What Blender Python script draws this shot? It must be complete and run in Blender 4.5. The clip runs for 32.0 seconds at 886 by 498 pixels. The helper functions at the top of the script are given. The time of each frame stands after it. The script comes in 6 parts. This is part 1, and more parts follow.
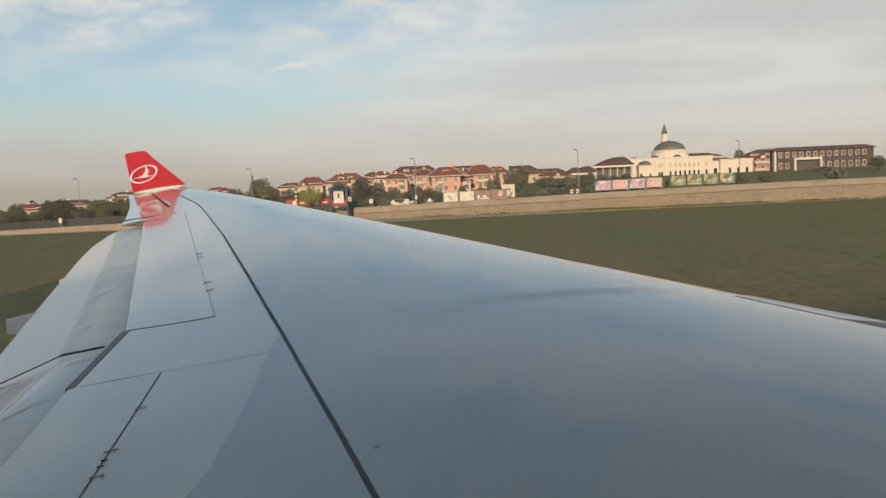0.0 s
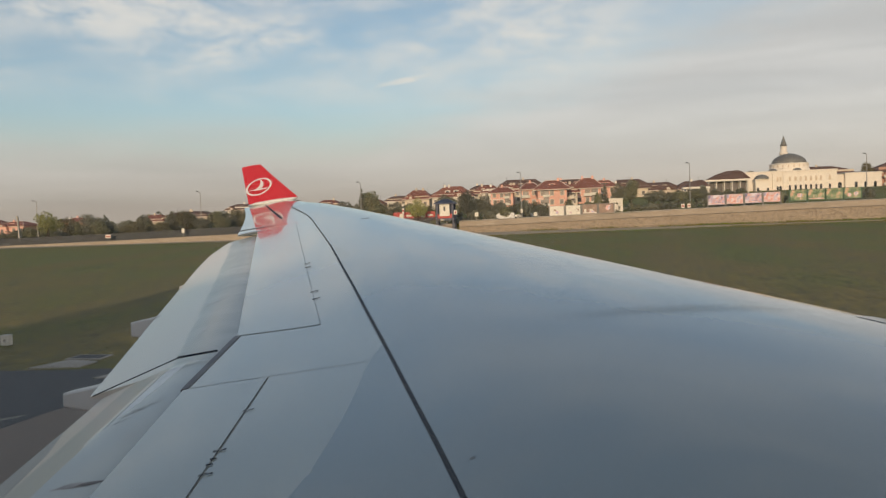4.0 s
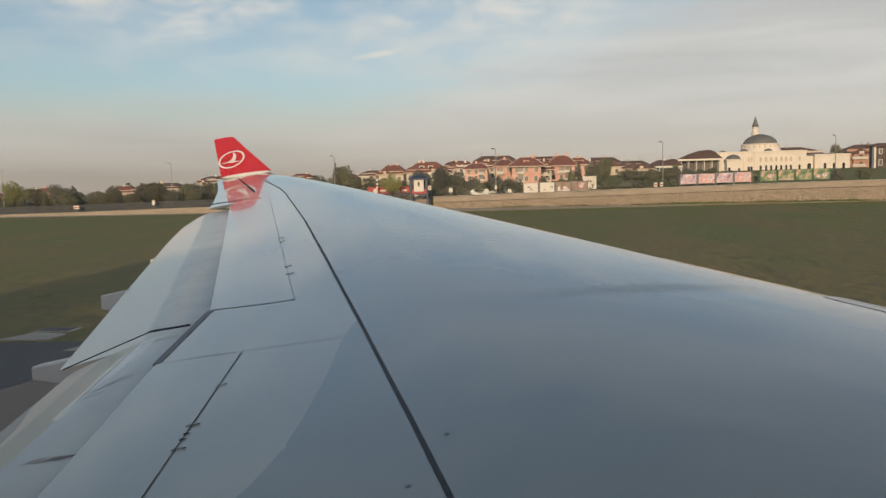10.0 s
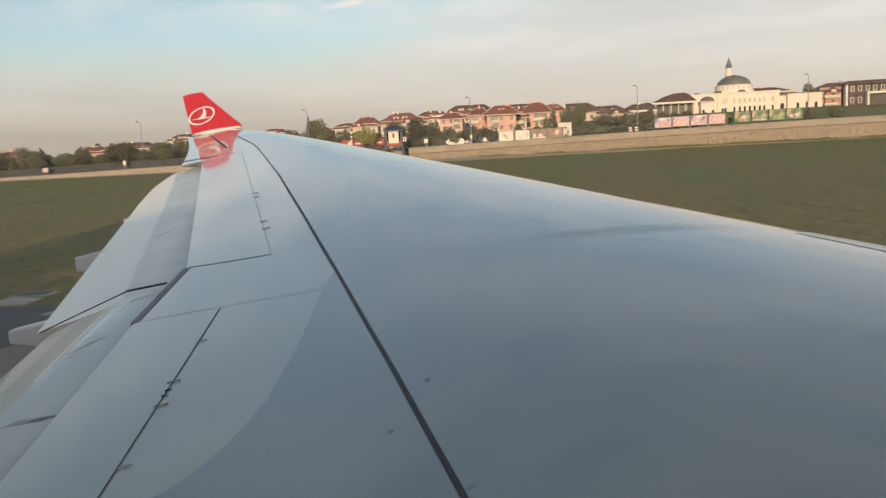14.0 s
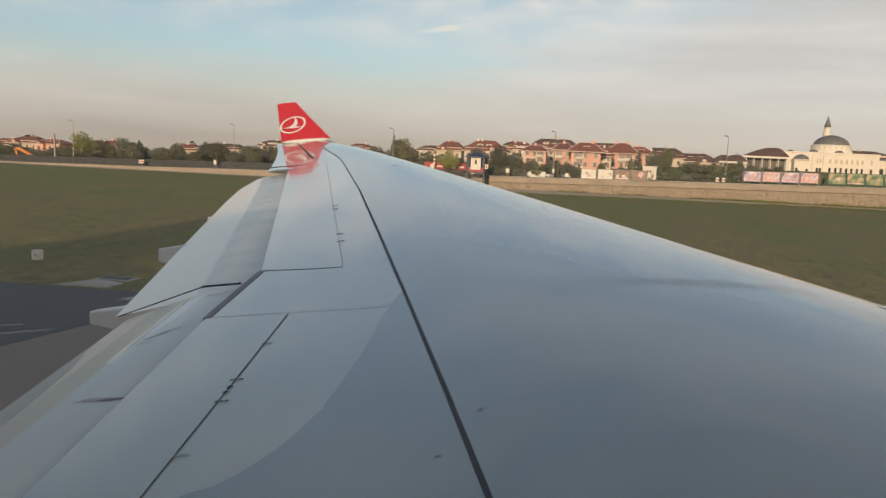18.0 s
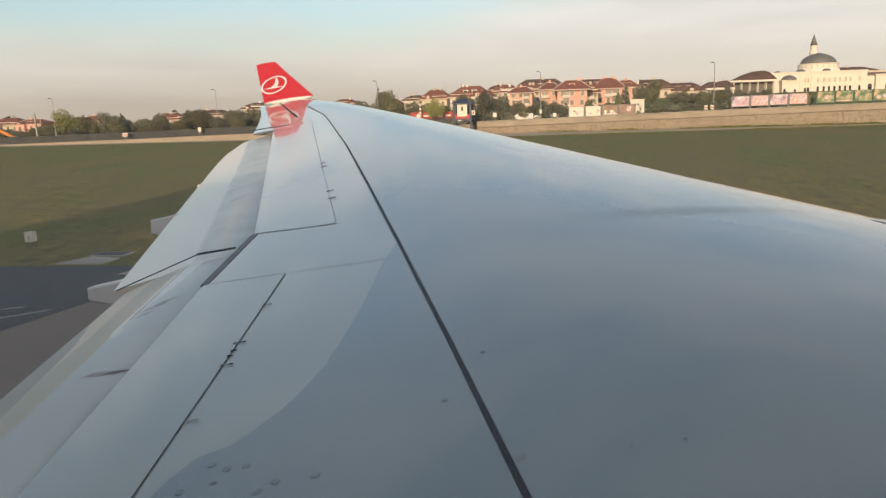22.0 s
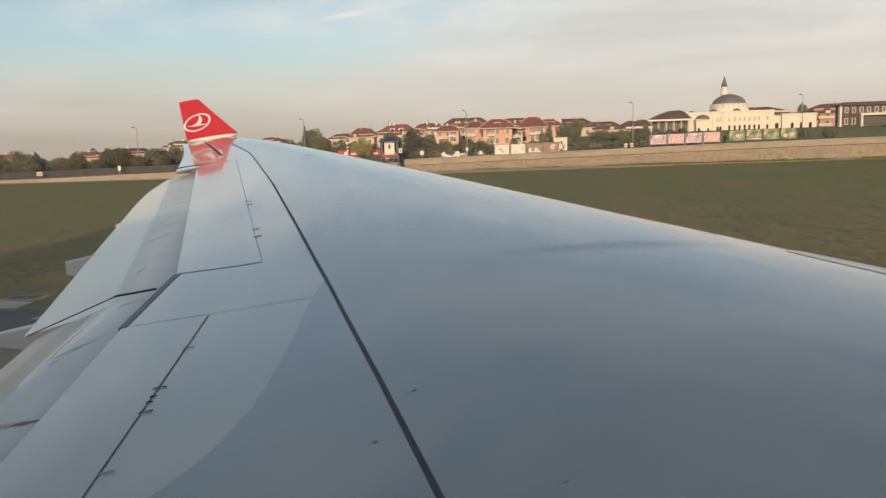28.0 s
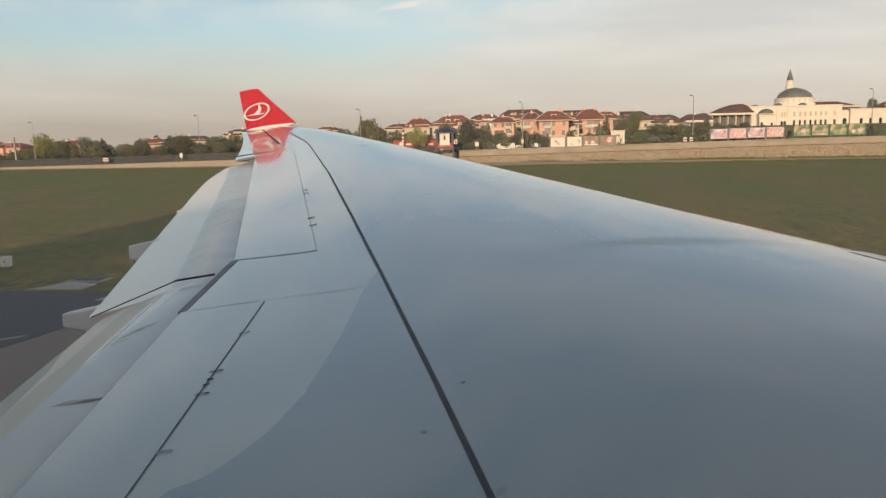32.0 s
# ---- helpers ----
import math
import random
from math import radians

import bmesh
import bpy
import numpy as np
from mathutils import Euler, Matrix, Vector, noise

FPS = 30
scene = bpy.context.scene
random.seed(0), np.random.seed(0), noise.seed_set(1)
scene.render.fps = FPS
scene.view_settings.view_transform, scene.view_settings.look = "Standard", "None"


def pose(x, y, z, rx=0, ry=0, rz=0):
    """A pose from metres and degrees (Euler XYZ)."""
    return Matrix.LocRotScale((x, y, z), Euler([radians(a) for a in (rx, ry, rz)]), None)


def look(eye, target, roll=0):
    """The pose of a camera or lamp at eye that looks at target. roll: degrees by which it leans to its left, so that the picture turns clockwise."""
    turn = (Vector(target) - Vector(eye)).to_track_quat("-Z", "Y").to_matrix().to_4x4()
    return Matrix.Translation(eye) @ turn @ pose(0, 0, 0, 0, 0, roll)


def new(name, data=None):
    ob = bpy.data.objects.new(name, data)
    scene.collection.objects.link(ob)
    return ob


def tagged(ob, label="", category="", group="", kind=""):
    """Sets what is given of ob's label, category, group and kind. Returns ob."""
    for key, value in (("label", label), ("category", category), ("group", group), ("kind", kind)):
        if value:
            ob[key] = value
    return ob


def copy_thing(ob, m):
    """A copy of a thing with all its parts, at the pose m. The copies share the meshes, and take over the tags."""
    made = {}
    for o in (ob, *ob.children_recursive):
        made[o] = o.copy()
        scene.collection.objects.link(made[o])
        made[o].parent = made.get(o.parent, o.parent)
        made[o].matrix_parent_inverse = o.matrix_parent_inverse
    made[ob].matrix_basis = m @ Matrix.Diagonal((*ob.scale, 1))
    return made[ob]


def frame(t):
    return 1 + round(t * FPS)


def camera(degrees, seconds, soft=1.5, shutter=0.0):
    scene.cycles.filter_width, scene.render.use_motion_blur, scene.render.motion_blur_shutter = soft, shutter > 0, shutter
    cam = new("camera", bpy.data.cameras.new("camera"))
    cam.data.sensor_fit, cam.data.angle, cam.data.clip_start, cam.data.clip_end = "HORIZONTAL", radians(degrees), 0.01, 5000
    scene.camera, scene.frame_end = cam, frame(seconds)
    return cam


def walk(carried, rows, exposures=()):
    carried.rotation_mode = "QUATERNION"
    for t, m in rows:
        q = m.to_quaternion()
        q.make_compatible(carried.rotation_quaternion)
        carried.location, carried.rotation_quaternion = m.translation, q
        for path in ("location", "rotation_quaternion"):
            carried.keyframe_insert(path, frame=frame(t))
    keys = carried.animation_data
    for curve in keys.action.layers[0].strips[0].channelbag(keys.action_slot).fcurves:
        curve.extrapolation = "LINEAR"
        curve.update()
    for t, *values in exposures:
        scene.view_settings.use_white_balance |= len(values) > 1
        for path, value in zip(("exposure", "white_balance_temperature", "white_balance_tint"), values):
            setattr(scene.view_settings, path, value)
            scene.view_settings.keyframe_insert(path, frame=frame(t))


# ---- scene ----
cam = camera(58.9, 32.0, soft=1.3)

PATH = [
    (0, (-0.040, 0.008, 5.616), (-0.0768, 2.0025, 5.4770), -2.45),
    (0.5, (-0.043, 0.006, 5.658), (-0.0872, 1.9993, 5.5042), -1.73),
    (1, (-0.032, 0.020, 5.632), (-0.0961, 2.0133, 5.4770), -2.40),
    (1.5, (-0.037, 0.015, 5.637), (-0.1063, 2.0078, 5.4810), -1.98),
    (2, (-0.041, 0.037, 5.619), (-0.1301, 2.0291, 5.4722), -2.14),
    (2.5, (-0.040, 0.014, 5.621), (-0.1561, 2.0064, 5.4852), -2.20),
    (3, (-0.016, -0.007, 5.644), (-0.1966, 1.9806, 5.5218), -1.96),
    (3.5, (0.002, -0.000, 5.601), (-0.2856, 1.9767, 5.5073), -2.09),
    (5.5, (-0.023, 0.016, 5.622), (-0.3383, 1.9884, 5.5231), -1.98),
    (6, (-0.022, 0.011, 5.596), (-0.3384, 1.9834, 5.5011), -1.47),
    (6.5, (-0.014, 0.009, 5.624), (-0.3251, 1.9813, 5.5182), -1.34),
    (7, (0.003, 0.012, 5.628), (-0.3005, 1.9861, 5.5236), -1.32),
    (7.5, (0.014, 0.010, 5.612), (-0.2814, 1.9856, 5.5081), -1.31),
    (8, (-0.001, 0.001, 5.610), (-0.2947, 1.9764, 5.5038), -1.02),
    (8.5, (-0.004, 0.004, 5.612), (-0.3001, 1.9781, 5.4943), -0.77),
    (9, (0.005, 0.010, 5.600), (-0.2786, 1.9859, 5.4711), -0.89),
    (9.5, (0.005, 0.027, 5.588), (-0.2598, 2.0041, 5.4477), -1.24),
    (10, (-0.021, 0.007, 5.615), (-0.2570, 1.9867, 5.4567), -1.28),
    (10.5, (-0.032, 0.020, 5.604), (-0.2418, 2.0008, 5.4279), -0.56),
    (11, (-0.016, 0.005, 5.607), (-0.2057, 1.9860, 5.4064), -0.70),
    (11.5, (-0.016, -0.006, 5.611), (-0.1979, 1.9730, 5.3864), -0.98),
    (12, (-0.012, 0.002, 5.599), (-0.1957, 1.9786, 5.3522), -1.58),
    (12.5, (-0.007, 0.002, 5.607), (-0.1935, 1.9759, 5.3432), -2.01),
    (13, (-0.016, 0.014, 5.593), (-0.2060, 1.9862, 5.3193), -2.73),
    (13.5, (-0.025, 0.029, 5.595), (-0.2150, 2.0000, 5.3170), -2.57),
    (14, (-0.007, 0.018, 5.588), (-0.1909, 1.9897, 5.3044), -3.03),
    (14.5, (-0.008, 0.005, 5.599), (-0.1832, 1.9754, 5.3076), -2.95),
    (16.5, (-0.032, -0.020, 5.607), (-0.1910, 1.9648, 5.4235), -0.14),
    (17, (-0.032, -0.051, 5.613), (-0.3718, 1.9118, 5.4376), 1.19),
    (17.5, (-0.012, -0.049, 5.617), (-0.3476, 1.9149, 5.4460), 2.49),
    (18, (0.013, -0.039, 5.612), (-0.3510, 1.9158, 5.3962), 2.74),
    (18.5, (-0.002, -0.041, 5.603), (-0.3947, 1.9012, 5.3314), 3.18),
    (19, (0.011, -0.031, 5.603), (-0.3933, 1.9032, 5.2932), 2.93),
    (19.5, (0.013, -0.050, 5.599), (-0.3956, 1.8783, 5.2616), 1.63),
    (20, (0.044, -0.050, 5.607), (-0.3824, 1.8724, 5.2551), -0.02),
    (20.5, (0.017, -0.033, 5.598), (-0.4172, 1.8860, 5.2405), -1.20),
    (21, (0.024, -0.030, 5.594), (-0.2761, 1.9172, 5.2484), -1.55),
    (21.5, (0.015, -0.033, 5.596), (-0.3140, 1.9092, 5.2530), -1.53),
    (22, (0.028, -0.025, 5.592), (-0.3196, 1.9141, 5.2501), -1.75),
    (22.5, (0.030, -0.011, 5.594), (-0.2756, 1.9370, 5.2616), -2.12),
    (23, (0.011, 0.006, 5.587), (-0.2372, 1.9659, 5.2772), -2.01),
    (23.5, (0.016, 0.018, 5.583), (-0.1799, 1.9876, 5.2978), -1.68),
    (24, (0.014, 0.007, 5.588), (-0.1414, 1.9832, 5.3203), -1.12),
    (24.5, (0.016, 0.012, 5.580), (-0.1159, 1.9908, 5.3200), -0.93),
    (25, (0.009, 0.011, 5.586), (-0.1160, 1.9898, 5.3200), -1.01),
    (25.5, (0.016, 0.009, 5.586), (-0.1285, 1.9862, 5.3226), -1.19),
    (27.5, (0.029, 0.003, 5.585), (-0.1351, 1.9807, 5.3350), -1.85),
    (28, (0.020, 0.025, 5.579), (-0.1474, 2.0022, 5.3252), -1.80),
    (28.5, (0.029, -0.003, 5.585), (-0.1412, 1.9723, 5.3217), -1.88),
    (29, (0.026, 0.012, 5.586), (-0.1514, 1.9849, 5.3104), -1.91),
    (29.5, (0.035, -0.014, 5.587), (-0.1528, 1.9574, 5.3068), -1.81),
    (30, (0.031, -0.000, 5.589), (-0.1741, 1.9699, 5.3121), -1.49),
    (30.5, (0.025, 0.006, 5.588), (-0.2046, 1.9734, 5.3151), -1.14),
    (31, (0.027, -0.003, 5.588), (-0.2299, 1.9619, 5.3171), -0.77),
    (31.5, (0.025, 0.018, 5.580), (-0.2580, 1.9796, 5.3102), -1.04),
    (32, (0.024, 0.006, 5.589), (-0.2772, 1.9645, 5.3167), -1.05),
]
walk(cam, [(t, look(eye, target, roll)) for t, eye, target, roll in PATH], [(0.0, 0.05, 7580, 9), (6.0, -0.09, 7580, 9), (9.5, -0.08, 7600, 9), (11.0, 0.0, 7680, 9.5), (13.0, 0.20, 7820, 9.5), (14.5, 0.24, 7820, 9.5), (17.0, 0.09, 7800, 9.5), (18.0, 0.06, 7850, 10), (19.5, 0.36, 7900, 10), (22.0, 0.36, 7900, 10), (25.0, 0.19, 7900, 10), (32.0, 0.18, 7900, 10)])

# ---- daylight: low evening sun behind the fuselage, hazy sky with thin cloud ----
SUN_EL, SUN_AZ = radians(12.0), radians(177.0)
world = bpy.data.worlds.new("sky")
scene.world = world
world.use_nodes = True
wn, wl = world.node_tree.nodes, world.node_tree.links
wn.clear()


def w_math(op, *args):
    """One step of arithmetic in the sky's nodes."""
    node = wn.new("ShaderNodeMath")
    node.operation = op
    for slot, v in zip(node.inputs, args):
        if isinstance(v, (int, float)):
            slot.default_value = v
        else:
            wl.new(v, slot)
    return node.outputs[0]


def w_ramp(v, *stops, ease=True):
    """A soft curve of v through (position, value) stops."""
    node = wn.new("ShaderNodeValToRGB")
    r = node.color_ramp
    r.interpolation = "EASE" if ease else "LINEAR"
    while len(r.elements) < len(stops):
        r.elements.new(0.5)
    for el, (pos, val) in zip(r.elements, stops):
        el.position, el.color = pos, (val, val, val, 1) if isinstance(val, (int, float)) else (*val, 1)
    wl.new(v, node.inputs["Fac"])
    return node.outputs["Color"]


def w_noise(scale, detail, rough, distort, stretch, turn):
    """Cloud texture, stretched level and tilted."""
    mp, no = wn.new("ShaderNodeMapping"), wn.new("ShaderNodeTexNoise")
    mp.inputs["Scale"].default_value, mp.inputs["Rotation"].default_value = stretch, [radians(a) for a in turn]
    no.inputs["Scale"].default_value, no.inputs["Detail"].default_value = scale, detail
    no.inputs["Roughness"].default_value, no.inputs["Distortion"].default_value = rough, distort
    wl.new(w_co.outputs["Generated"], mp.inputs["Vector"])
    wl.new(mp.outputs["Vector"], no.inputs["Vector"])
    return no.outputs["Fac"]


def w_blend(share, a, b):
    node = wn.new("ShaderNodeMix")
    node.data_type = "RGBA"
    for slot, v in ((node.inputs[0], share), (node.inputs[6], a), (node.inputs[7], b)):
        if isinstance(v, tuple):
            slot.default_value = (*v, 1)
        else:
            wl.new(v, slot)
    return node.outputs[2]


w_out, w_bg, w_sky = wn.new("ShaderNodeOutputWorld"), wn.new("ShaderNodeBackground"), wn.new("ShaderNodeTexSky")
w_sky.sky_type, w_sky.sun_disc = "NISHITA", False
w_sky.sun_elevation, w_sky.sun_rotation = SUN_EL, SUN_AZ
w_sky.air_density, w_sky.dust_density, w_sky.ozone_density = 1.0, 1.2, 3.0
w_co, w_sep = wn.new("ShaderNodeTexCoord"), wn.new("ShaderNodeSeparateXYZ")
wl.new(w_co.outputs["Generated"], w_sep.inputs["Vector"])
W_X, W_Z = w_sep.outputs["X"], w_sep.outputs["Z"]
# broken thin cloud over the whole sky, denser ahead of the wing
w_thin = w_ramp(w_math("MULTIPLY_ADD", W_X, 0.22, w_noise(2.2, 9.0, 0.62, 0.35, (1.0, 1.6, 6.0), (0, 9, 20))), (0.40, 0.05), (1.0, 1.0), ease=False)
w_col = w_blend(w_thin, w_sky.outputs["Color"], (4.95, 5.2, 5.5))
# flaky rows of cirrus high over the tail side, with finer fleece in them
w_rows = w_ramp(w_noise(3.8, 6.0, 0.55, 0.8, (1.0, 1.2, 5.0), (0, -14, 35)), (0.30, 0.10), (0.60, 1.0))
w_fleece = w_ramp(w_noise(15.0, 9.0, 0.62, 0.4, (1.0, 1.0, 2.4), (0, -20, 20)), (0.34, 0.22), (0.66, 0.95))
w_high = w_ramp(W_Z, (0.125, 0.0), (0.20, 0.80), (0.27, 0.85), (0.40, 0.0), ease=False)
w_tail = w_ramp(w_math("MULTIPLY_ADD", W_X, -1.6, 0.62), (0.28, 0.05), (0.66, 1.0))
w_cir = w_math("MULTIPLY", w_math("MULTIPLY", w_rows, w_fleece), w_math("MULTIPLY", w_high, w_tail))
w_col = w_blend(w_ramp(W_Z, (0.10, 0.14), (0.36, 0.0), ease=False), w_col, (4.5, 5.35, 6.0))
w_col = w_blend(w_cir, w_col, (5.6, 5.75, 6.0))
# one short slanting wisp
w_ax = w_math("MULTIPLY_ADD", W_X, 1.0, 0.195)
w_az = w_math("SUBTRACT", W_Z, w_math("MULTIPLY_ADD", w_ax, 0.17, 0.164))
w_wisp = w_math("ADD", w_math("POWER", w_math("DIVIDE", w_ax, 0.044), 2.0), w_math("POWER", w_math("DIVIDE", w_az, 0.0052), 2.0))
w_wisp = w_ramp(w_math("MULTIPLY_ADD", w_noise(40.0, 4.0, 0.6, 0.3, (1.0, 1.0, 3.0), (0, -10, 0)), 0.9, w_math("MULTIPLY_ADD", w_wisp, 0.5, -0.30)), (0.05, 0.62), (0.62, 0.0))
w_col = w_blend(w_wisp, w_col, (5.9, 5.8, 5.8))
# a broad lilac-grey veil, its upper edge rising towards the nose
w_edge = w_math("MAXIMUM", w_math("MULTIPLY_ADD", W_X, 0.25, 0.158), 0.098)
w_edge = w_math("SUBTRACT", w_edge, W_Z)
w_edge = w_math("ADD", w_edge, w_math("MULTIPLY_ADD", w_noise(4.5, 8.0, 0.6, 0.6, (1.0, 1.0, 4.0), (0, -12, 10)), 0.085, -0.043))
w_veil = w_ramp(w_math("MULTIPLY_ADD", w_edge, 6.0, 0.35), (0.16, 0.0), (0.62, 0.88))
w_tone = w_ramp(w_noise(3.2, 6.0, 0.55, 0.5, (1.0, 1.0, 7.0), (0, -9, 25)), (0.32, (3.86, 4.09, 4.52)), (0.68, (4.76, 5.00, 5.46)))
w_col = w_blend(w_veil, w_col, w_tone)
# haze towards the skyline, duller over the tail side
w_side = wn.new("ShaderNodeMapRange")
w_side.inputs["From Min"].default_value, w_side.inputs["From Max"].default_value = -0.45, 0.25
w_side.inputs["To Min"].default_value, w_side.inputs["To Max"].default_value = 4.3, 5.6
wl.new(W_X, w_side.inputs["Value"])
w_var = w_math("MULTIPLY", w_side.outputs["Result"], w_math("MULTIPLY_ADD", w_noise(2.6, 7.0, 0.5, 0.5, (1.6, 1.6, 22.0), (1.5, 3, 0)), 0.30, 0.85))
w_hue = w_ramp(W_Z, (0.0, (0.632, 0.574, 0.538)), (0.09, (0.815, 0.82, 0.82)), ease=False)
w_sm = wn.new("ShaderNodeVectorMath")
w_sm.operation = "SCALE"
wl.new(w_hue, w_sm.inputs[0])
wl.new(w_var, w_sm.inputs["Scale"])
w_col = w_blend(w_ramp(W_Z, (0.02, 0.92), (0.13, 0.0), ease=False), w_col, w_sm.outputs["Vector"])
wl.new(w_col, w_bg.inputs["Color"])
w_bg.inputs["Strength"].default_value = 0.14
wl.new(w_bg.outputs["Background"], w_out.inputs["Surface"])

sun = new("sun", bpy.data.lights.new("sun", "SUN"))
sun.data.energy, sun.data.angle, sun.data.color = 2.7, radians(2.0), (1.0, 0.79, 0.58)
sun.matrix_world = look((0, 0, 60), (0.05, 1.0, 60 - math.tan(SUN_EL)))


# ---- materials ----
def mat(name, a, b=None, rough=0.6, metal=0.0, scale=1.0, detail=6.0, bump=0.0, fine=0.0, coat=0.0, stretch=(1, 1, 1), lo=0.35, hi=0.65, per=0.0, ratio=9):
    """A surface whose base colour drifts between a and b by noise of that scale; fine adds a grain, per varies whole objects."""
    m = bpy.data.materials.new(name)
    m.use_nodes = True
    n, l = m.node_tree.nodes, m.node_tree.links
    p = n["Principled BSDF"]
    p.inputs["Roughness"].default_value, p.inputs["Metallic"].default_value = rough, metal
    p.inputs["Coat Weight"].default_value, p.inputs["Coat Roughness"].default_value = coat, 0.058
    b = b or tuple(v * 0.8 for v in a)
    co, mp, no, ra = n.new("ShaderNodeTexCoord"), n.new("ShaderNodeMapping"), n.new("ShaderNodeTexNoise"), n.new("ShaderNodeValToRGB")
    mp.inputs["Scale"].default_value = stretch
    no.inputs["Scale"].default_value, no.inputs["Detail"].default_value = scale, detail
    ra.color_ramp.elements[0].position, ra.color_ramp.elements[1].position = lo, hi
    ra.color_ramp.elements[0].color, ra.color_ramp.elements[1].color = (*a, 1), (*b, 1)
    l.new(co.outputs["Object"], mp.inputs["Vector"])
    l.new(mp.outputs["Vector"], no.inputs["Vector"])
    l.new(no.outputs["Fac"], ra.inputs["Fac"])
    out = ra.outputs["Color"]
    if fine or per:
        f2, hv = n.new("ShaderNodeTexNoise"), n.new("ShaderNodeHueSaturation")
        f2.inputs["Scale"].default_value, f2.inputs["Detail"].default_value = scale * ratio, 4
        l.new(mp.outputs["Vector"], f2.inputs["Vector"])
        ma = n.new("ShaderNodeMath")
        ma.operation, ma.inputs[1].default_value, ma.inputs[2].default_value = "MULTIPLY_ADD", fine * 2, 1 - fine
        l.new(f2.outputs["Fac"], ma.inputs[0])
        val = ma.outputs[0]
        if per:
            oi, mb, ad = n.new("ShaderNodeObjectInfo"), n.new("ShaderNodeMath"), n.new("ShaderNodeMath")
            mb.operation, mb.inputs[1].default_value, mb.inputs[2].default_value = "MULTIPLY_ADD", per * 2, 1 - per
            ad.operation = "MULTIPLY"
            l.new(oi.outputs["Random"], mb.inputs[0])
            l.new(mb.outputs[0], ad.inputs[0])
            l.new(val, ad.inputs[1])
            val = ad.outputs[0]
        l.new(val, hv.inputs["Value"])
        l.new(out, hv.inputs["Color"])
        out = hv.outputs["Color"]
    l.new(out, p.inputs["Base Color"])
    if bump:
        bn, bp = n.new("ShaderNodeTexNoise"), n.new("ShaderNodeBump")
        bn.inputs["Scale"].default_value, bn.inputs["Detail"].default_value = scale * 6, 5
        bp.inputs["Strength"].default_value, bp.inputs["Distance"].default_value = bump, 0.05
        l.new(mp.outputs["Vector"], bn.inputs["Vector"])
        l.new(bn.outputs["Fac"], bp.inputs["Height"])
        l.new(bp.outputs["Normal"], p.inputs["Normal"])
    return m


PAINT = mat("light_grey_wing_paint", (0.435, 0.455, 0.405), (0.39, 0.408, 0.362), 0.22, scale=0.5, fine=0.06, ratio=30, coat=0.85, stretch=(3, 0.8, 1))
COROG = mat("mid_grey_wing_paint", (0.252, 0.300, 0.302), (0.225, 0.269, 0.271), 0.25, scale=0.4, fine=0.06, ratio=40, coat=0.85, stretch=(2, 0.8, 1))
# flap cove grey: grime, with the cove's shade mixed into the colour
COVEM = mat("grimy_shaded_cove_paint", (0.49, 0.485, 0.445), (0.34, 0.333, 0.305), 0.36, scale=1.1, fine=0.04, coat=0.3, stretch=(0.9, 0.8, 1), lo=0.38, hi=0.68)


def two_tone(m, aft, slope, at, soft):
    """Aft colour that meets the forward colour along an uneven soft line x = at - slope * y."""
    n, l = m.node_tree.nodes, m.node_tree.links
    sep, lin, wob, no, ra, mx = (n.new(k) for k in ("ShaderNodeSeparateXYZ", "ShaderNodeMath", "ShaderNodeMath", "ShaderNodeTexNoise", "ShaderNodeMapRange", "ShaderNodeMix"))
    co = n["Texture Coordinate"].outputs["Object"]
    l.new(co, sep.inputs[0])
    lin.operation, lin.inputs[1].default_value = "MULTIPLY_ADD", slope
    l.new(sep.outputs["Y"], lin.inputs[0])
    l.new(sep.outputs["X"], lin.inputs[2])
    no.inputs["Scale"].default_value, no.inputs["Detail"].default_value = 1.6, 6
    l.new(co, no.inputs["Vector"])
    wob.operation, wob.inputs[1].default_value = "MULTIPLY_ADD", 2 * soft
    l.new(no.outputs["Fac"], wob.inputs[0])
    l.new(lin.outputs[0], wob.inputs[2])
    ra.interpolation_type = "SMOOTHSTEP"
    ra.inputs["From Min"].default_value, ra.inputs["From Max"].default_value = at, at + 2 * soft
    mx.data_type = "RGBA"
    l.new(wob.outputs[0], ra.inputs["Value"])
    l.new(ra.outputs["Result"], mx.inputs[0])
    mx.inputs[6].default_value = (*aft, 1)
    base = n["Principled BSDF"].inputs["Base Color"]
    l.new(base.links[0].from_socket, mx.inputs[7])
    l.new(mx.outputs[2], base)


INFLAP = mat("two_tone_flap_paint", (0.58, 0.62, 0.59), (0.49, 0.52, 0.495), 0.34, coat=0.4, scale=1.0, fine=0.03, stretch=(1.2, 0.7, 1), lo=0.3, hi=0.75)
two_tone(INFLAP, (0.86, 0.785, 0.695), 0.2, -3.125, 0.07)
# forward colour holds both grime and the shade beside the shroud
OUTFLAP = mat("grime_and_shade_flap_paint", (0.49, 0.487, 0.45), (0.33, 0.326, 0.30), 0.34, coat=0.4, scale=1.1, fine=0.04, stretch=(0.7, 1.6, 1), lo=0.34, hi=0.70)
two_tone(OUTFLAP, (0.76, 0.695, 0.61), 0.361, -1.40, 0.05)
SEAL = mat("black_seal", (0.010, 0.013, 0.024), (0.018, 0.021, 0.032), 0.5, scale=4)
SEALG = mat("grey_seam", (0.16, 0.165, 0.17), (0.12, 0.12, 0.125), 0.5, scale=4)
STAIN = mat("oily_stain", (0.11, 0.088, 0.08), (0.20, 0.175, 0.16), 0.4, scale=5)
REDP = mat("red_gloss_paint", (0.62, 0.022, 0.028), (0.56, 0.018, 0.022), 0.25, scale=1, coat=0.5)
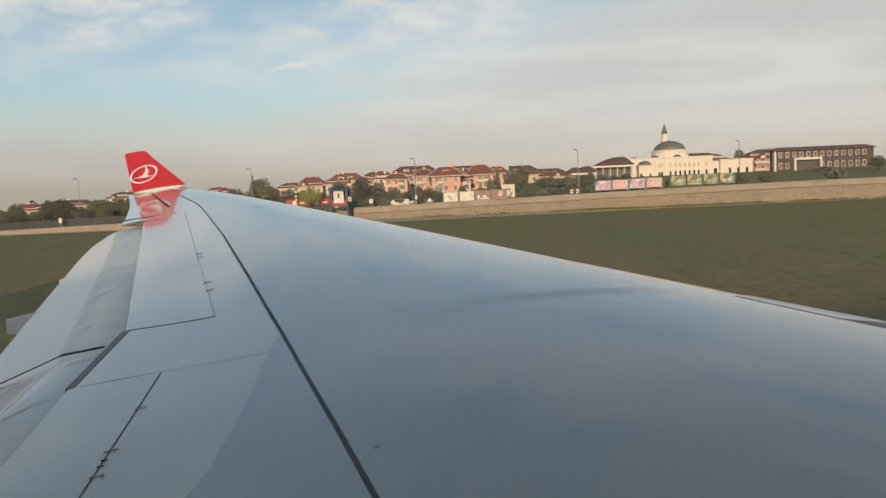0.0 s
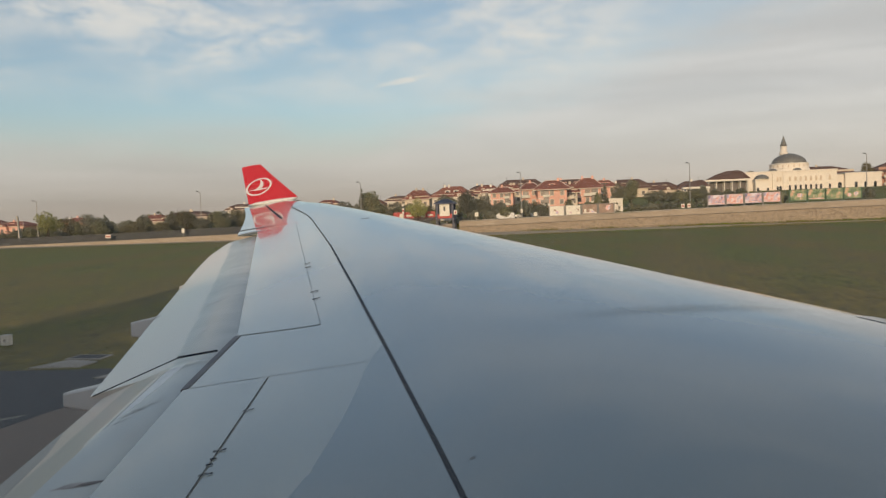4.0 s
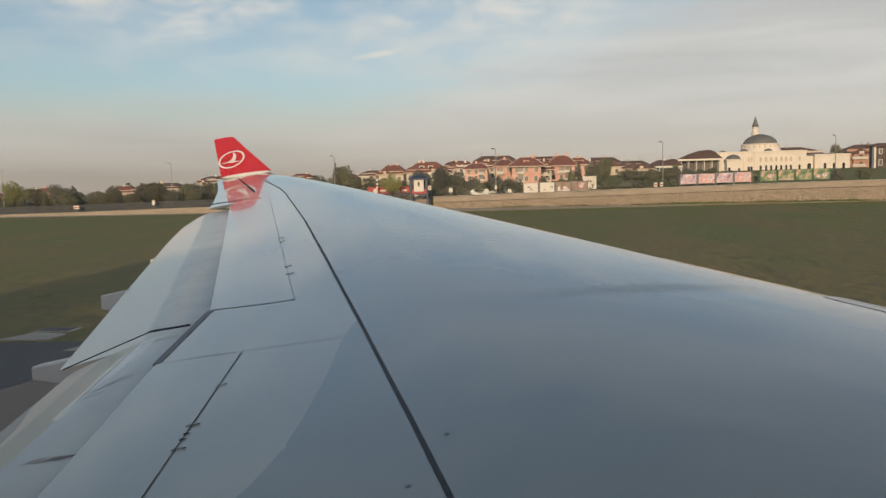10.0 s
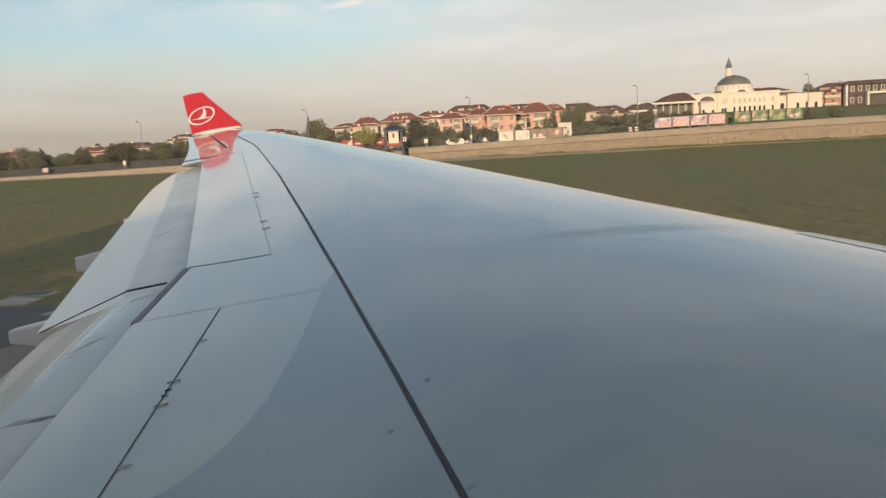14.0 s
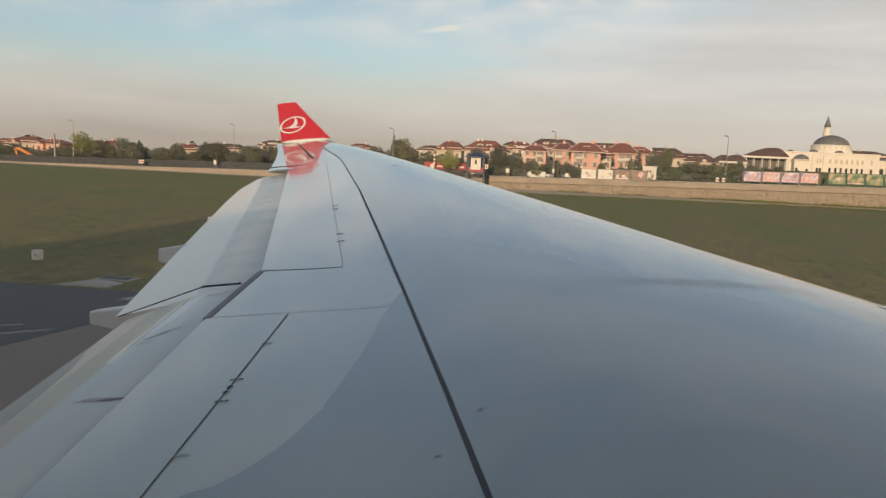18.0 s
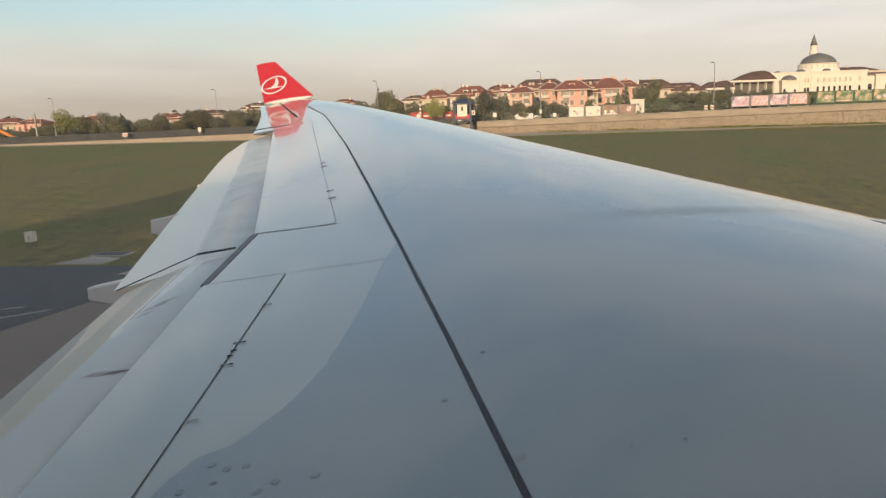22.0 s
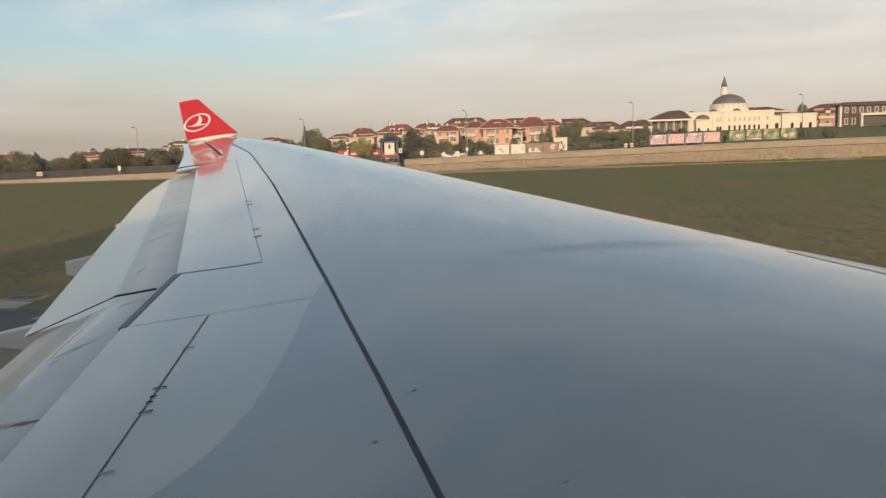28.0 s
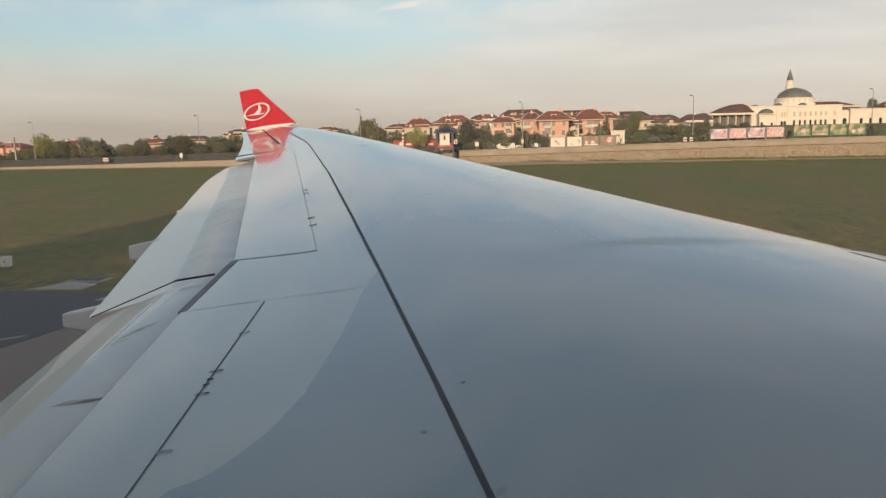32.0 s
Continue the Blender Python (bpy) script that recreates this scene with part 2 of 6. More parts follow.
WHITEP = mat("white_gloss_paint", (0.80, 0.79, 0.77), (0.74, 0.73, 0.71), 0.3, scale=2, coat=0.3)
HULLP = mat("white_fuselage_paint", (0.78, 0.78, 0.78), (0.72, 0.72, 0.72), 0.3, scale=0.5)
STEEL = mat("bare_steel", (0.42, 0.42, 0.42), (0.32, 0.32, 0.32), 0.35, 0.9, scale=6)
RUBBER = mat("tyre_rubber", (0.025, 0.025, 0.025), None, 0.8, scale=3)
BEZEL = mat("window_bezel_plastic", (0.86, 0.86, 0.85), (0.8, 0.8, 0.79), 0.45, scale=30)
SMEAR = mat("faint_smear", (0.206, 0.245, 0.246), (0.222, 0.264, 0.265), 0.29, scale=6, coat=0.66)
# dull reflection on the skin, put in as a darker, less glossy streak
REFLECT = mat("dull_reflection_paint", (0.165, 0.19, 0.19), (0.18, 0.208, 0.208), 0.33, scale=6, coat=0.5)
# the streak fades out from its middle line and towards both ends
s_n, s_l = REFLECT.node_tree.nodes, REFLECT.node_tree.links
s_co, s_sep, s_mul, s_k = (s_n.new(k) for k in ("ShaderNodeTexCoord", "ShaderNodeSeparateXYZ", "ShaderNodeMath", "ShaderNodeMath"))
s_mul.operation = s_k.operation = "MULTIPLY"
s_k.inputs[1].default_value = 0.32
s_l.new(s_co.outputs["Generated"], s_sep.inputs[0])
for k, axis in enumerate(("X", "Y")):
    s_r = s_n.new("ShaderNodeValToRGB")
    s_r.color_ramp.interpolation = "EASE"
    s_r.color_ramp.elements[0].position, s_r.color_ramp.elements[0].color = 0.0, (0, 0, 0, 1)
    s_r.color_ramp.elements[1].position, s_r.color_ramp.elements[1].color = 1.0, (0, 0, 0, 1)
    s_r.color_ramp.elements.new(0.55 if axis == "X" else 0.5).color = (1, 1, 1, 1)
    s_l.new(s_sep.outputs[axis], s_r.inputs["Fac"])
    s_l.new(s_r.outputs["Color"], s_mul.inputs[k])
s_l.new(s_mul.outputs[0], s_k.inputs[0])
s_l.new(s_k.outputs[0], s_n["Principled BSDF"].inputs["Alpha"])
FADED = mat("faded_black_line", (0.055, 0.062, 0.072), (0.075, 0.082, 0.092), 0.5, scale=4)
HAZE = mat("thin_grime", (0.220, 0.262, 0.263), (0.235, 0.279, 0.280), 0.27, scale=6, coat=0.76)
PATCHM = mat("pale_patch_paint", (0.82, 0.85, 0.85), (0.74, 0.765, 0.765), 0.3, scale=3, fine=0.03)
SHROUD = mat("dark_shroud_edge", (0.13, 0.12, 0.135), (0.09, 0.085, 0.095), 0.5, scale=5)
TABM = mat("grey_tab_paint", (0.40, 0.405, 0.385), (0.33, 0.33, 0.315), 0.45, scale=2, fine=0.05)
BROWNST = mat("brown_stain", (0.33, 0.305, 0.285), (0.46, 0.435, 0.41), 0.45, scale=8)
GRIME = mat("brown_grime", (0.50, 0.485, 0.46), (0.60, 0.585, 0.56), 0.45, scale=4)
STAINP = mat("grey_scratch", (0.36, 0.37, 0.365), (0.43, 0.445, 0.435), 0.45, scale=6)
COVEG = mat("grey_grime", (0.38, 0.39, 0.38), (0.46, 0.475, 0.465), 0.45, scale=4)
FAIRM = mat("grey_fairing_paint", (0.70, 0.69, 0.67), (0.62, 0.61, 0.59), 0.35, scale=1.5, fine=0.03)
TUFT = mat("grass_tuft", (0.075, 0.094, 0.008), (0.103, 0.088, 0.016), 0.95, scale=0.09, fine=0.3, detail=8, lo=0.42, hi=0.58)
t_geo, t_amp, t_hsv = (TUFT.node_tree.nodes.new(k) for k in ("ShaderNodeNewGeometry", "ShaderNodeMath", "ShaderNodeHueSaturation"))
t_amp.operation, t_amp.inputs[1].default_value, t_amp.inputs[2].default_value = "MULTIPLY_ADD", 0.45, 0.76
t_in = TUFT.node_tree.nodes["Principled BSDF"].inputs["Base Color"]
TUFT.node_tree.links.new(t_geo.outputs["Random Per Island"], t_amp.inputs[0])
TUFT.node_tree.links.new(t_amp.outputs[0], t_hsv.inputs["Value"])
TUFT.node_tree.links.new(t_in.links[0].from_socket, t_hsv.inputs["Color"])
TUFT.node_tree.links.new(t_hsv.outputs["Color"], t_in)
LINER = mat("dark_cabin_liner", (0.17, 0.19, 0.50), (0.13, 0.15, 0.40), 0.6, scale=10)
GRASS = mat("airfield_grass", (0.097, 0.113, 0.010), (0.143, 0.115, 0.028), 0.95, scale=0.11, detail=12, bump=0.5, fine=1.1, ratio=24, stretch=(1.25, 0.4, 1), lo=0.40, hi=0.61)
for node in GRASS.node_tree.nodes:
    if node.type == "BUMP":
        node.inputs["Distance"].default_value = 0.16
        node.inputs["Height"].links[0].from_node.inputs["Scale"].default_value = 1.9
        node.inputs["Height"].links[0].from_node.inputs["Detail"].default_value = 9
g_n, g_l = GRASS.node_tree.nodes, GRASS.node_tree.links
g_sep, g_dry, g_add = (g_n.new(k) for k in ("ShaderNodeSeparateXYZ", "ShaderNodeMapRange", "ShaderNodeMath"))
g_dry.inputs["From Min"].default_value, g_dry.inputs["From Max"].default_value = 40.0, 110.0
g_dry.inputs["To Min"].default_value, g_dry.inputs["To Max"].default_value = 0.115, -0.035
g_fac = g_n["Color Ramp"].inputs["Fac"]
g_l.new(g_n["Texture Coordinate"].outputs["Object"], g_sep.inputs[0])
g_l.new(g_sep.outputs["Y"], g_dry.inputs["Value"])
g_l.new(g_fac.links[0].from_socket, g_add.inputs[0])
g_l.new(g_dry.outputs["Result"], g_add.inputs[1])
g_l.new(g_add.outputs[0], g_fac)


def spotted(m, depth):
    """Darker rank patches and paler bald ones in the grass, a metre or two across."""
    n, l = m.node_tree.nodes, m.node_tree.links
    co, mp, no, ra, mx = (n.new(k) for k in ("ShaderNodeTexCoord", "ShaderNodeMapping", "ShaderNodeTexNoise", "ShaderNodeValToRGB", "ShaderNodeMix"))
    mp.inputs["Scale"].default_value = (1.05, 0.40, 1)
    no.inputs["Scale"].default_value, no.inputs["Detail"].default_value, no.inputs["Roughness"].default_value = 1.0, 7, 0.68
    e = ra.color_ramp.elements
    e[0].position, e[0].color = 0.36, (1.30, 1.22, 1.10, 1)
    e[1].position, e[1].color = 0.66, (1 - depth, 1 - 0.85 * depth, 1 - 0.9 * depth, 1)
    e.new(0.48).color = (1, 1, 1, 1)
    e.new(0.54).color = (1, 1, 1, 1)
    mx.data_type, mx.blend_type = "RGBA", "MULTIPLY"
    mx.inputs[0].default_value = 1.0
    l.new(co.outputs["Object"], mp.inputs["Vector"])
    l.new(mp.outputs["Vector"], no.inputs["Vector"])
    l.new(no.outputs["Fac"], ra.inputs["Fac"])
    base = n["Principled BSDF"].inputs["Base Color"]
    l.new(base.links[0].from_socket, mx.inputs[6])
    l.new(ra.outputs["Color"], mx.inputs[7])
    l.new(mx.outputs[2], base)


spotted(GRASS, 0.42)
spotted(TUFT, 0.45)
TARMAC = mat("dark_taxiway_asphalt", (0.060, 0.063, 0.070), (0.075, 0.077, 0.080), 0.85, scale=0.2, bump=0.3, fine=0.2)
APRON = mat("brown_worn_asphalt", (0.225, 0.180, 0.152), (0.19, 0.152, 0.128), 0.9, scale=0.15, bump=0.3, fine=0.15)
LINEP = mat("worn_line_paint", (0.42, 0.40, 0.34), (0.25, 0.24, 0.2), 0.8, scale=3)
CONC = mat("pale_concrete", (0.40, 0.37, 0.33), (0.30, 0.275, 0.24), 0.9, scale=0.8, fine=0.12, bump=0.3)
CAPM = mat("concrete_wall_cap", (0.38, 0.315, 0.245), (0.30, 0.25, 0.195), 0.9, scale=0.35, fine=0.1, bump=0.3, stretch=(1, 1, 2.5))
STONE = mat("rubble_stone_wall", (0.365, 0.293, 0.216), (0.195, 0.158, 0.118), 0.95, scale=3.2, fine=0.5, bump=0.8, stretch=(1.1, 1, 1.0), lo=0.42, hi=0.66)
DIRT = mat("dry_earth_path", (0.41, 0.34, 0.25), (0.32, 0.265, 0.195), 0.95, scale=0.3, fine=0.12, bump=0.4)
ROADM = mat("road_asphalt", (0.07, 0.07, 0.07), (0.09, 0.088, 0.085), 0.9, scale=0.3, fine=0.1)
ROOF = mat("red_roof_tiles", (0.27, 0.105, 0.075), (0.17, 0.070, 0.052), 0.85, scale=0.8, fine=0.25, per=0.12, stretch=(2, 2, 6))
ROOFD = mat("brown_roof_tiles", (0.15, 0.085, 0.066), (0.105, 0.064, 0.052), 0.85, scale=0.8, fine=0.25, per=0.1, stretch=(2, 2, 6))
PINK = mat("pink_render", (0.74, 0.43, 0.35), (0.68, 0.385, 0.305), 0.9, scale=0.4, fine=0.06, per=0.06)
CREAM = mat("cream_render", (0.64, 0.55, 0.44), (0.56, 0.475, 0.375), 0.9, scale=0.4, fine=0.06, per=0.1)
WHITEW = mat("white_render", (0.74, 0.69, 0.62), (0.66, 0.61, 0.54), 0.9, scale=0.4, fine=0.05, per=0.06)
STONEW = mat("white_mosque_stone", (0.80, 0.735, 0.65), (0.73, 0.665, 0.58), 0.85, scale=0.25, fine=0.06)
LEAD = mat("grey_lead_dome", (0.20, 0.195, 0.18), (0.15, 0.148, 0.138), 0.6, 0.2, scale=0.8, fine=0.12, stretch=(1, 1, 4))
PANE = mat("dark_window_glass", (0.03, 0.035, 0.04), (0.05, 0.055, 0.06), 0.12, scale=0.5, per=0.3)
FRAMEW = mat("white_window_frame", (0.66, 0.62, 0.55), None, 0.6, scale=4)
BROWN = mat("dark_brown_cladding", (0.115, 0.085, 0.075), (0.085, 0.062, 0.056), 0.8, scale=0.5, fine=0.1)
ORANGE = mat("terracotta_render", (0.52, 0.31, 0.235), (0.44, 0.255, 0.19), 0.9, scale=0.4, fine=0.08)
BARK = mat("tree_bark", (0.10, 0.075, 0.05), (0.065, 0.05, 0.035), 0.95, scale=3, bump=0.5)
# leaf colours raised and greyed to stand in for haze over the trees
LEAFD = mat("dark_leaves", (0.150, 0.156, 0.110), (0.215, 0.205, 0.145), 0.8, scale=0.7, fine=0.4, per=0.25)
LEAFM = mat("mid_green_leaves", (0.165, 0.175, 0.098), (0.235, 0.22, 0.13), 0.8, scale=0.7, fine=0.4, per=0.25)
LEAFL = mat("fresh_spring_leaves", (0.29, 0.31, 0.10), (0.36, 0.34, 0.14), 0.8, scale=0.7, fine=0.35, per=0.15)
LEAFB = mat("bronze_spring_leaves", (0.20, 0.18, 0.095), (0.145, 0.13, 0.075), 0.8, scale=0.7, fine=0.35, per=0.2)
BLIND = mat("blind_window_stone", (0.62, 0.51, 0.40), (0.56, 0.46, 0.36), 0.85, scale=1)
FASCIA = mat("pale_eaves_board", (0.70, 0.60, 0.52), (0.62, 0.53, 0.46), 0.7, scale=1, per=0.08)
GALV = mat("galvanised_steel", (0.36, 0.35, 0.33), (0.28, 0.27, 0.26), 0.5, 0.5, scale=3)
BLUEP = mat("navy_blue_paint", (0.032, 0.044, 0.092), (0.024, 0.032, 0.066), 0.5, scale=1, fine=0.1)
REDB = mat("faded_red_board", (0.46, 0.065, 0.055), (0.38, 0.05, 0.045), 0.6, scale=0.6, fine=0.08)
FENCEM = mat("dark_fence_mesh", (0.042, 0.045, 0.050), (0.062, 0.062, 0.062), 0.7, scale=0.6, fine=0.3)
DIGGER = mat("orange_machine_paint", (0.68, 0.24, 0.045), (0.55, 0.19, 0.04), 0.5, scale=1, fine=0.1)
CARW = mat("white_car_paint", (0.72, 0.72, 0.70), None, 0.25, scale=1, coat=0.5)
CARD = mat("dark_car_paint", (0.05, 0.055, 0.06), None, 0.25, scale=1, coat=0.5)
ADW = mat("white_poster", (0.74, 0.70, 0.62), (0.66, 0.62, 0.54), 0.6, scale=0.5)
ADT = mat("brown_poster", (0.24, 0.16, 0.12), (0.34, 0.23, 0.17), 0.6, scale=0.7, lo=0.4, hi=0.6)

SEAL.node_tree.nodes["Principled BSDF"].inputs["Specular IOR Level"].default_value = 0.15


def leafy(m, share):
    """Lets part of the light through thin leaves."""
    n, l = m.node_tree.nodes, m.node_tree.links
    tr, mx, p = n.new("ShaderNodeBsdfTranslucent"), n.new("ShaderNodeMixShader"), n["Principled BSDF"]
    l.new(p.inputs["Base Color"].links[0].from_socket, tr.inputs["Color"])
    mx.inputs["Fac"].default_value = share
    l.new(p.outputs["BSDF"], mx.inputs[1])
    l.new(tr.outputs["BSDF"], mx.inputs[2])
    l.new(mx.outputs["Shader"], n["Material Output"].inputs["Surface"])


for m in (LEAFD, LEAFM, LEAFL, LEAFB):
    leafy(m, 0.28)
GREENF = mat("dark_green_frame_paint", (0.06, 0.13, 0.075), (0.045, 0.10, 0.06), 0.6, scale=3)
POSTM = mat("weathered_sign_frame", (0.20, 0.195, 0.185), (0.15, 0.145, 0.14), 0.6, scale=3)
HPANE = mat("house_window_glass", (0.10, 0.085, 0.075), (0.17, 0.145, 0.125), 0.25, scale=0.5, per=0.4)


def blotched(name, cols, scale):
    """A faded print: soft blotches of a few colours."""
    m = mat(name, cols[0], cols[1], 0.6, scale=scale, detail=3)
    r = m.node_tree.nodes["Color Ramp"].color_ramp
    r.elements[0].position, r.elements[1].position = 0.41, 0.47
    for i, c in enumerate(cols[2:]):
        r.elements.new(0.53 + 0.06 * i).color = (*c, 1)
    return m


ADG = blotched("green_poster", [(0.11, 0.17, 0.09), (0.19, 0.25, 0.13), (0.30, 0.33, 0.20), (0.60, 0.36, 0.24)], 0.8)
ADO = blotched("orange_poster", [(0.62, 0.46, 0.46), (0.66, 0.27, 0.22), (0.76, 0.62, 0.60), (0.36, 0.32, 0.48)], 0.7)
ADB = blotched("pale_blue_poster", [(0.70, 0.62, 0.66), (0.38, 0.38, 0.54), (0.70, 0.42, 0.40), (0.16, 0.16, 0.27)], 0.7)

glass = bpy.data.materials.new("cabin_window_acrylic")
glass.use_nodes = True
gn, gl = glass.node_tree.nodes, glass.node_tree.links
gp = gn["Principled BSDF"]
gp.inputs["Transmission Weight"].default_value, gp.inputs["Roughness"].default_value, gp.inputs["IOR"].default_value = 1.0, 0.0, 1.12
gp.inputs["Base Color"].default_value = (0.99, 0.99, 0.99, 1)
# faint milky veil added in the pane to lift the dark tones
g_veil, g_mix = gn.new("ShaderNodeBsdfTranslucent"), gn.new("ShaderNodeMixShader")
g_veil.inputs["Color"].default_value = (0.9, 0.9, 0.88, 1)
g_mix.inputs["Fac"].default_value = 0.029
gl.new(gp.outputs["BSDF"], g_mix.inputs[1])
gl.new(g_veil.outputs["BSDF"], g_mix.inputs[2])
gl.new(g_mix.outputs["Shader"], gn["Material Output"].inputs["Surface"])


bn_, bl_ = BEZEL.node_tree.nodes, BEZEL.node_tree.links
b_tr, b_mix = bn_.new("ShaderNodeBsdfTranslucent"), bn_.new("ShaderNodeMixShader")
b_tr.inputs["Color"].default_value = (0.86, 0.87, 0.88, 1)
b_mix.inputs["Fac"].default_value = 0.05
bl_.new(bn_["Principled BSDF"].outputs["BSDF"], b_mix.inputs[1])
bl_.new(b_tr.outputs["BSDF"], b_mix.inputs[2])
bl_.new(b_mix.outputs["Shader"], bn_["Material Output"].inputs["Surface"])


# ---- builders ----
def finish(name, bm, material, smooth=False):
    me = bpy.data.meshes.new(name)
    bmesh.ops.recalc_face_normals(bm, faces=bm.faces)
    bm.to_mesh(me)
    bm.free()
    for m in material if isinstance(material, (list, tuple)) else [material]:
        me.materials.append(m)
    if smooth:
        me.polygons.foreach_set("use_smooth", [True] * len(me.polygons))
    return new(name, me)


def part(name, bm, material, parent, label="", smooth=False):
    ob = finish(name, bm, material, smooth)
    if parent:
        ob.parent = parent
        ob.matrix_parent_inverse = parent.matrix_world.inverted() if not parent.parent else (parent.parent.matrix_basis @ parent.matrix_parent_inverse @ parent.matrix_basis).inverted()
    if label:
        ob["label"] = label
    return ob


def sub(name, bm, material, parent, label="", smooth=False):
    """A part given in its thing's own coordinates."""
    ob = finish(name, bm, material, smooth)
    ob.parent = parent
    if label:
        ob["label"] = label
    return ob


def thing(name, x, y, z, label, category, group="", kind="", turn=0.0):
    e = new(name)
    e.matrix_world = pose(x, y, z, 0, 0, turn)
    e.empty_display_size = 0.2
    return tagged(e, label, category, group, kind)


def box(bm, x0, y0, z0, x1, y1, z1, bevel=0.0):
    vs = [bm.verts.new((x, y, z)) for x in (x0, x1) for y in (y0, y1) for z in (z0, z1)]
    fs = [bm.faces.new([vs[i] for i in q]) for q in ((0, 1, 3, 2), (4, 6, 7, 5), (0, 4, 5, 1), (2, 3, 7, 6), (0, 2, 6, 4), (1, 5, 7, 3))]
    if bevel:
        bmesh.ops.bevel(bm, geom=list({e for f in fs for e in f.edges}), offset=bevel, segments=1, affect="EDGES")
    return bm


def boxed(*a, bevel=0.0):
    return box(bmesh.new(), *a, bevel=bevel)


def tube(bm, p, q, r, s=None, n=8, caps=True):
    """A round bar from p to q, with radius r, tapering to s."""
    p, q = Vector(p), Vector(q)
    a = (q - p).normalized()
    u = a.orthogonal().normalized()
    v = a.cross(u)
    s = r if s is None else s
    rings = [[bm.verts.new(c + (u * math.cos(2 * math.pi * i / n) + v * math.sin(2 * math.pi * i / n)) * k) for i in range(n)] for c, k in ((p, r), (q, s))]
    for i in range(n):
        bm.faces.new((rings[0][i], rings[0][(i + 1) % n], rings[1][(i + 1) % n], rings[1][i]))
    if caps:
        bm.faces.new(rings[0][::-1]), bm.faces.new(rings[1])
    return bm


def loft(bm, rings, closed=True, caps=True):
    vs = [[bm.verts.new(p) for p in r] for r in rings]
    n = len(vs[0])
    for a, b in zip(vs, vs[1:]):
        for i in range(n if closed else n - 1):
            j = (i + 1) % n
            bm.faces.new((a[i], a[j], b[j], b[i]))
    if caps and closed:
        bm.faces.new(vs[0][::-1]), bm.faces.new(vs[-1])
    return bm


def lathe(bm, prof, n=24, cx=0.0, cy=0.0):
    """A turned body from (radius, z) pairs."""
    return loft(bm, [[(cx + r * math.cos(2 * math.pi * i / n), cy + r * math.sin(2 * math.pi * i / n), z) for i in range(n)] for r, z in prof])


# ---- terrain: level by the taxiway, rising to a retaining wall, road and slope beyond ----
WALL_Y = 150.0


def road_z(x):
    return float(np.interp(x, [-420, -130, -92, -70, -19, 15, 45, 70, 420], [1.0, 1.5, 2.0, 2.45, 3.2, 3.85, 4.4, 4.7, 5.4]))


def ground_z(x, y):
    if y < WALL_Y + 0.1:
        return float(np.interp(y, [40, WALL_Y], [0.0, 1.4]))
    hill = float(np.interp(x, [-160, -60, 40], [2.0, 4.6, 4.3]))
    return road_z(x) - 0.06 + float(np.interp(y, [178, 290, 420, 2500], [0, hill, hill * 1.1, hill * 1.1 - 8]))


gx = [-3800, -1500, -700, -420, -300, -220, -160] + list(range(-130, 131, 10)) + [160, 220, 300, 420, 700, 1500, 3800]
gy = [-3800, -1000, -300, -120, -60, -20, 10, 40, 60, 80, 100, 120, 140, 150, 150.5, 160, 170, 178, 200, 230, 260, 290, 340, 420, 700, 1500, 3900]
bm = bmesh.new()
gv = [[bm.verts.new((x, y, ground_z(x, y))) for x in gx] for y in gy]
for a, b in zip(gv, gv[1:]):
    for i in range(len(gx) - 1):
        bm.faces.new((a[i], a[i + 1], b[i + 1], b[i]))
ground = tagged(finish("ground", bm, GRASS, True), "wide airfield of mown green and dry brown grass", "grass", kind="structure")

# low clumps of grass that roughen the mown field, denser where it is greener
rng = np.random.default_rng(41)
count = 90000
ty = 30.0 * (148.0 / 30.0) ** rng.random(count)
tx = (rng.random(count) * 2.1 - 1.15) * (14 + 0.85 * ty)
wave = np.sin(tx * 0.31 + 2 * np.sin(ty * 0.13)) + np.sin(ty * 0.21 + 1.7 * np.sin(tx * 0.17 + 1)) + 0.8 * np.sin(tx * 0.9 + ty * 0.4)
keep = (wave + rng.normal(0, 1.1, count) > -0.6) & (ty > np.interp(tx, [-320, -60, -14], [36.5, 30.4, 30.2])) & (ty < np.interp(tx, [-60, -30, 0, 40, 90], [144.0, 132.5, 136.0, 141.5, 146.5]))
tx, ty = tx[keep], ty[keep]
thin_out = (ty > 84) | (rng.random(len(ty)) < 0.08)
tx, ty = tx[thin_out], ty[thin_out]
tn = len(tx)
tz = np.interp(ty, [40, WALL_Y], [0.0, 1.4])
tw, th, tl = 0.07 + 0.15 * rng.random(tn), 0.02 + 0.035 * rng.random(tn) ** 2, rng.normal(0, 0.06, tn)
tv = np.stack([np.stack([tx - tw, ty - 0.3 * tw, tz - 0.02], 1), np.stack([tx + tw, ty - 0.3 * tw, tz - 0.02], 1), np.stack([tx + tl, ty + 0.25 * tw, tz + th], 1), np.stack([tx, ty + 1.2 * tw, tz - 0.02], 1)], 1).reshape(-1, 3)
tf = (np.arange(tn)[:, None, None] * 4 + np.array([[0, 1, 2], [1, 3, 2], [3, 0, 2]])).reshape(-1, 3)
me = bpy.data.meshes.new("grass_clumps")
me.from_pydata(tv.tolist(), [], tf.tolist())
me.materials.append(TUFT)
tagged(new("grass_clumps", me), "short uneven clumps of green and dry grass on the airfield", "grass", kind="stuff")


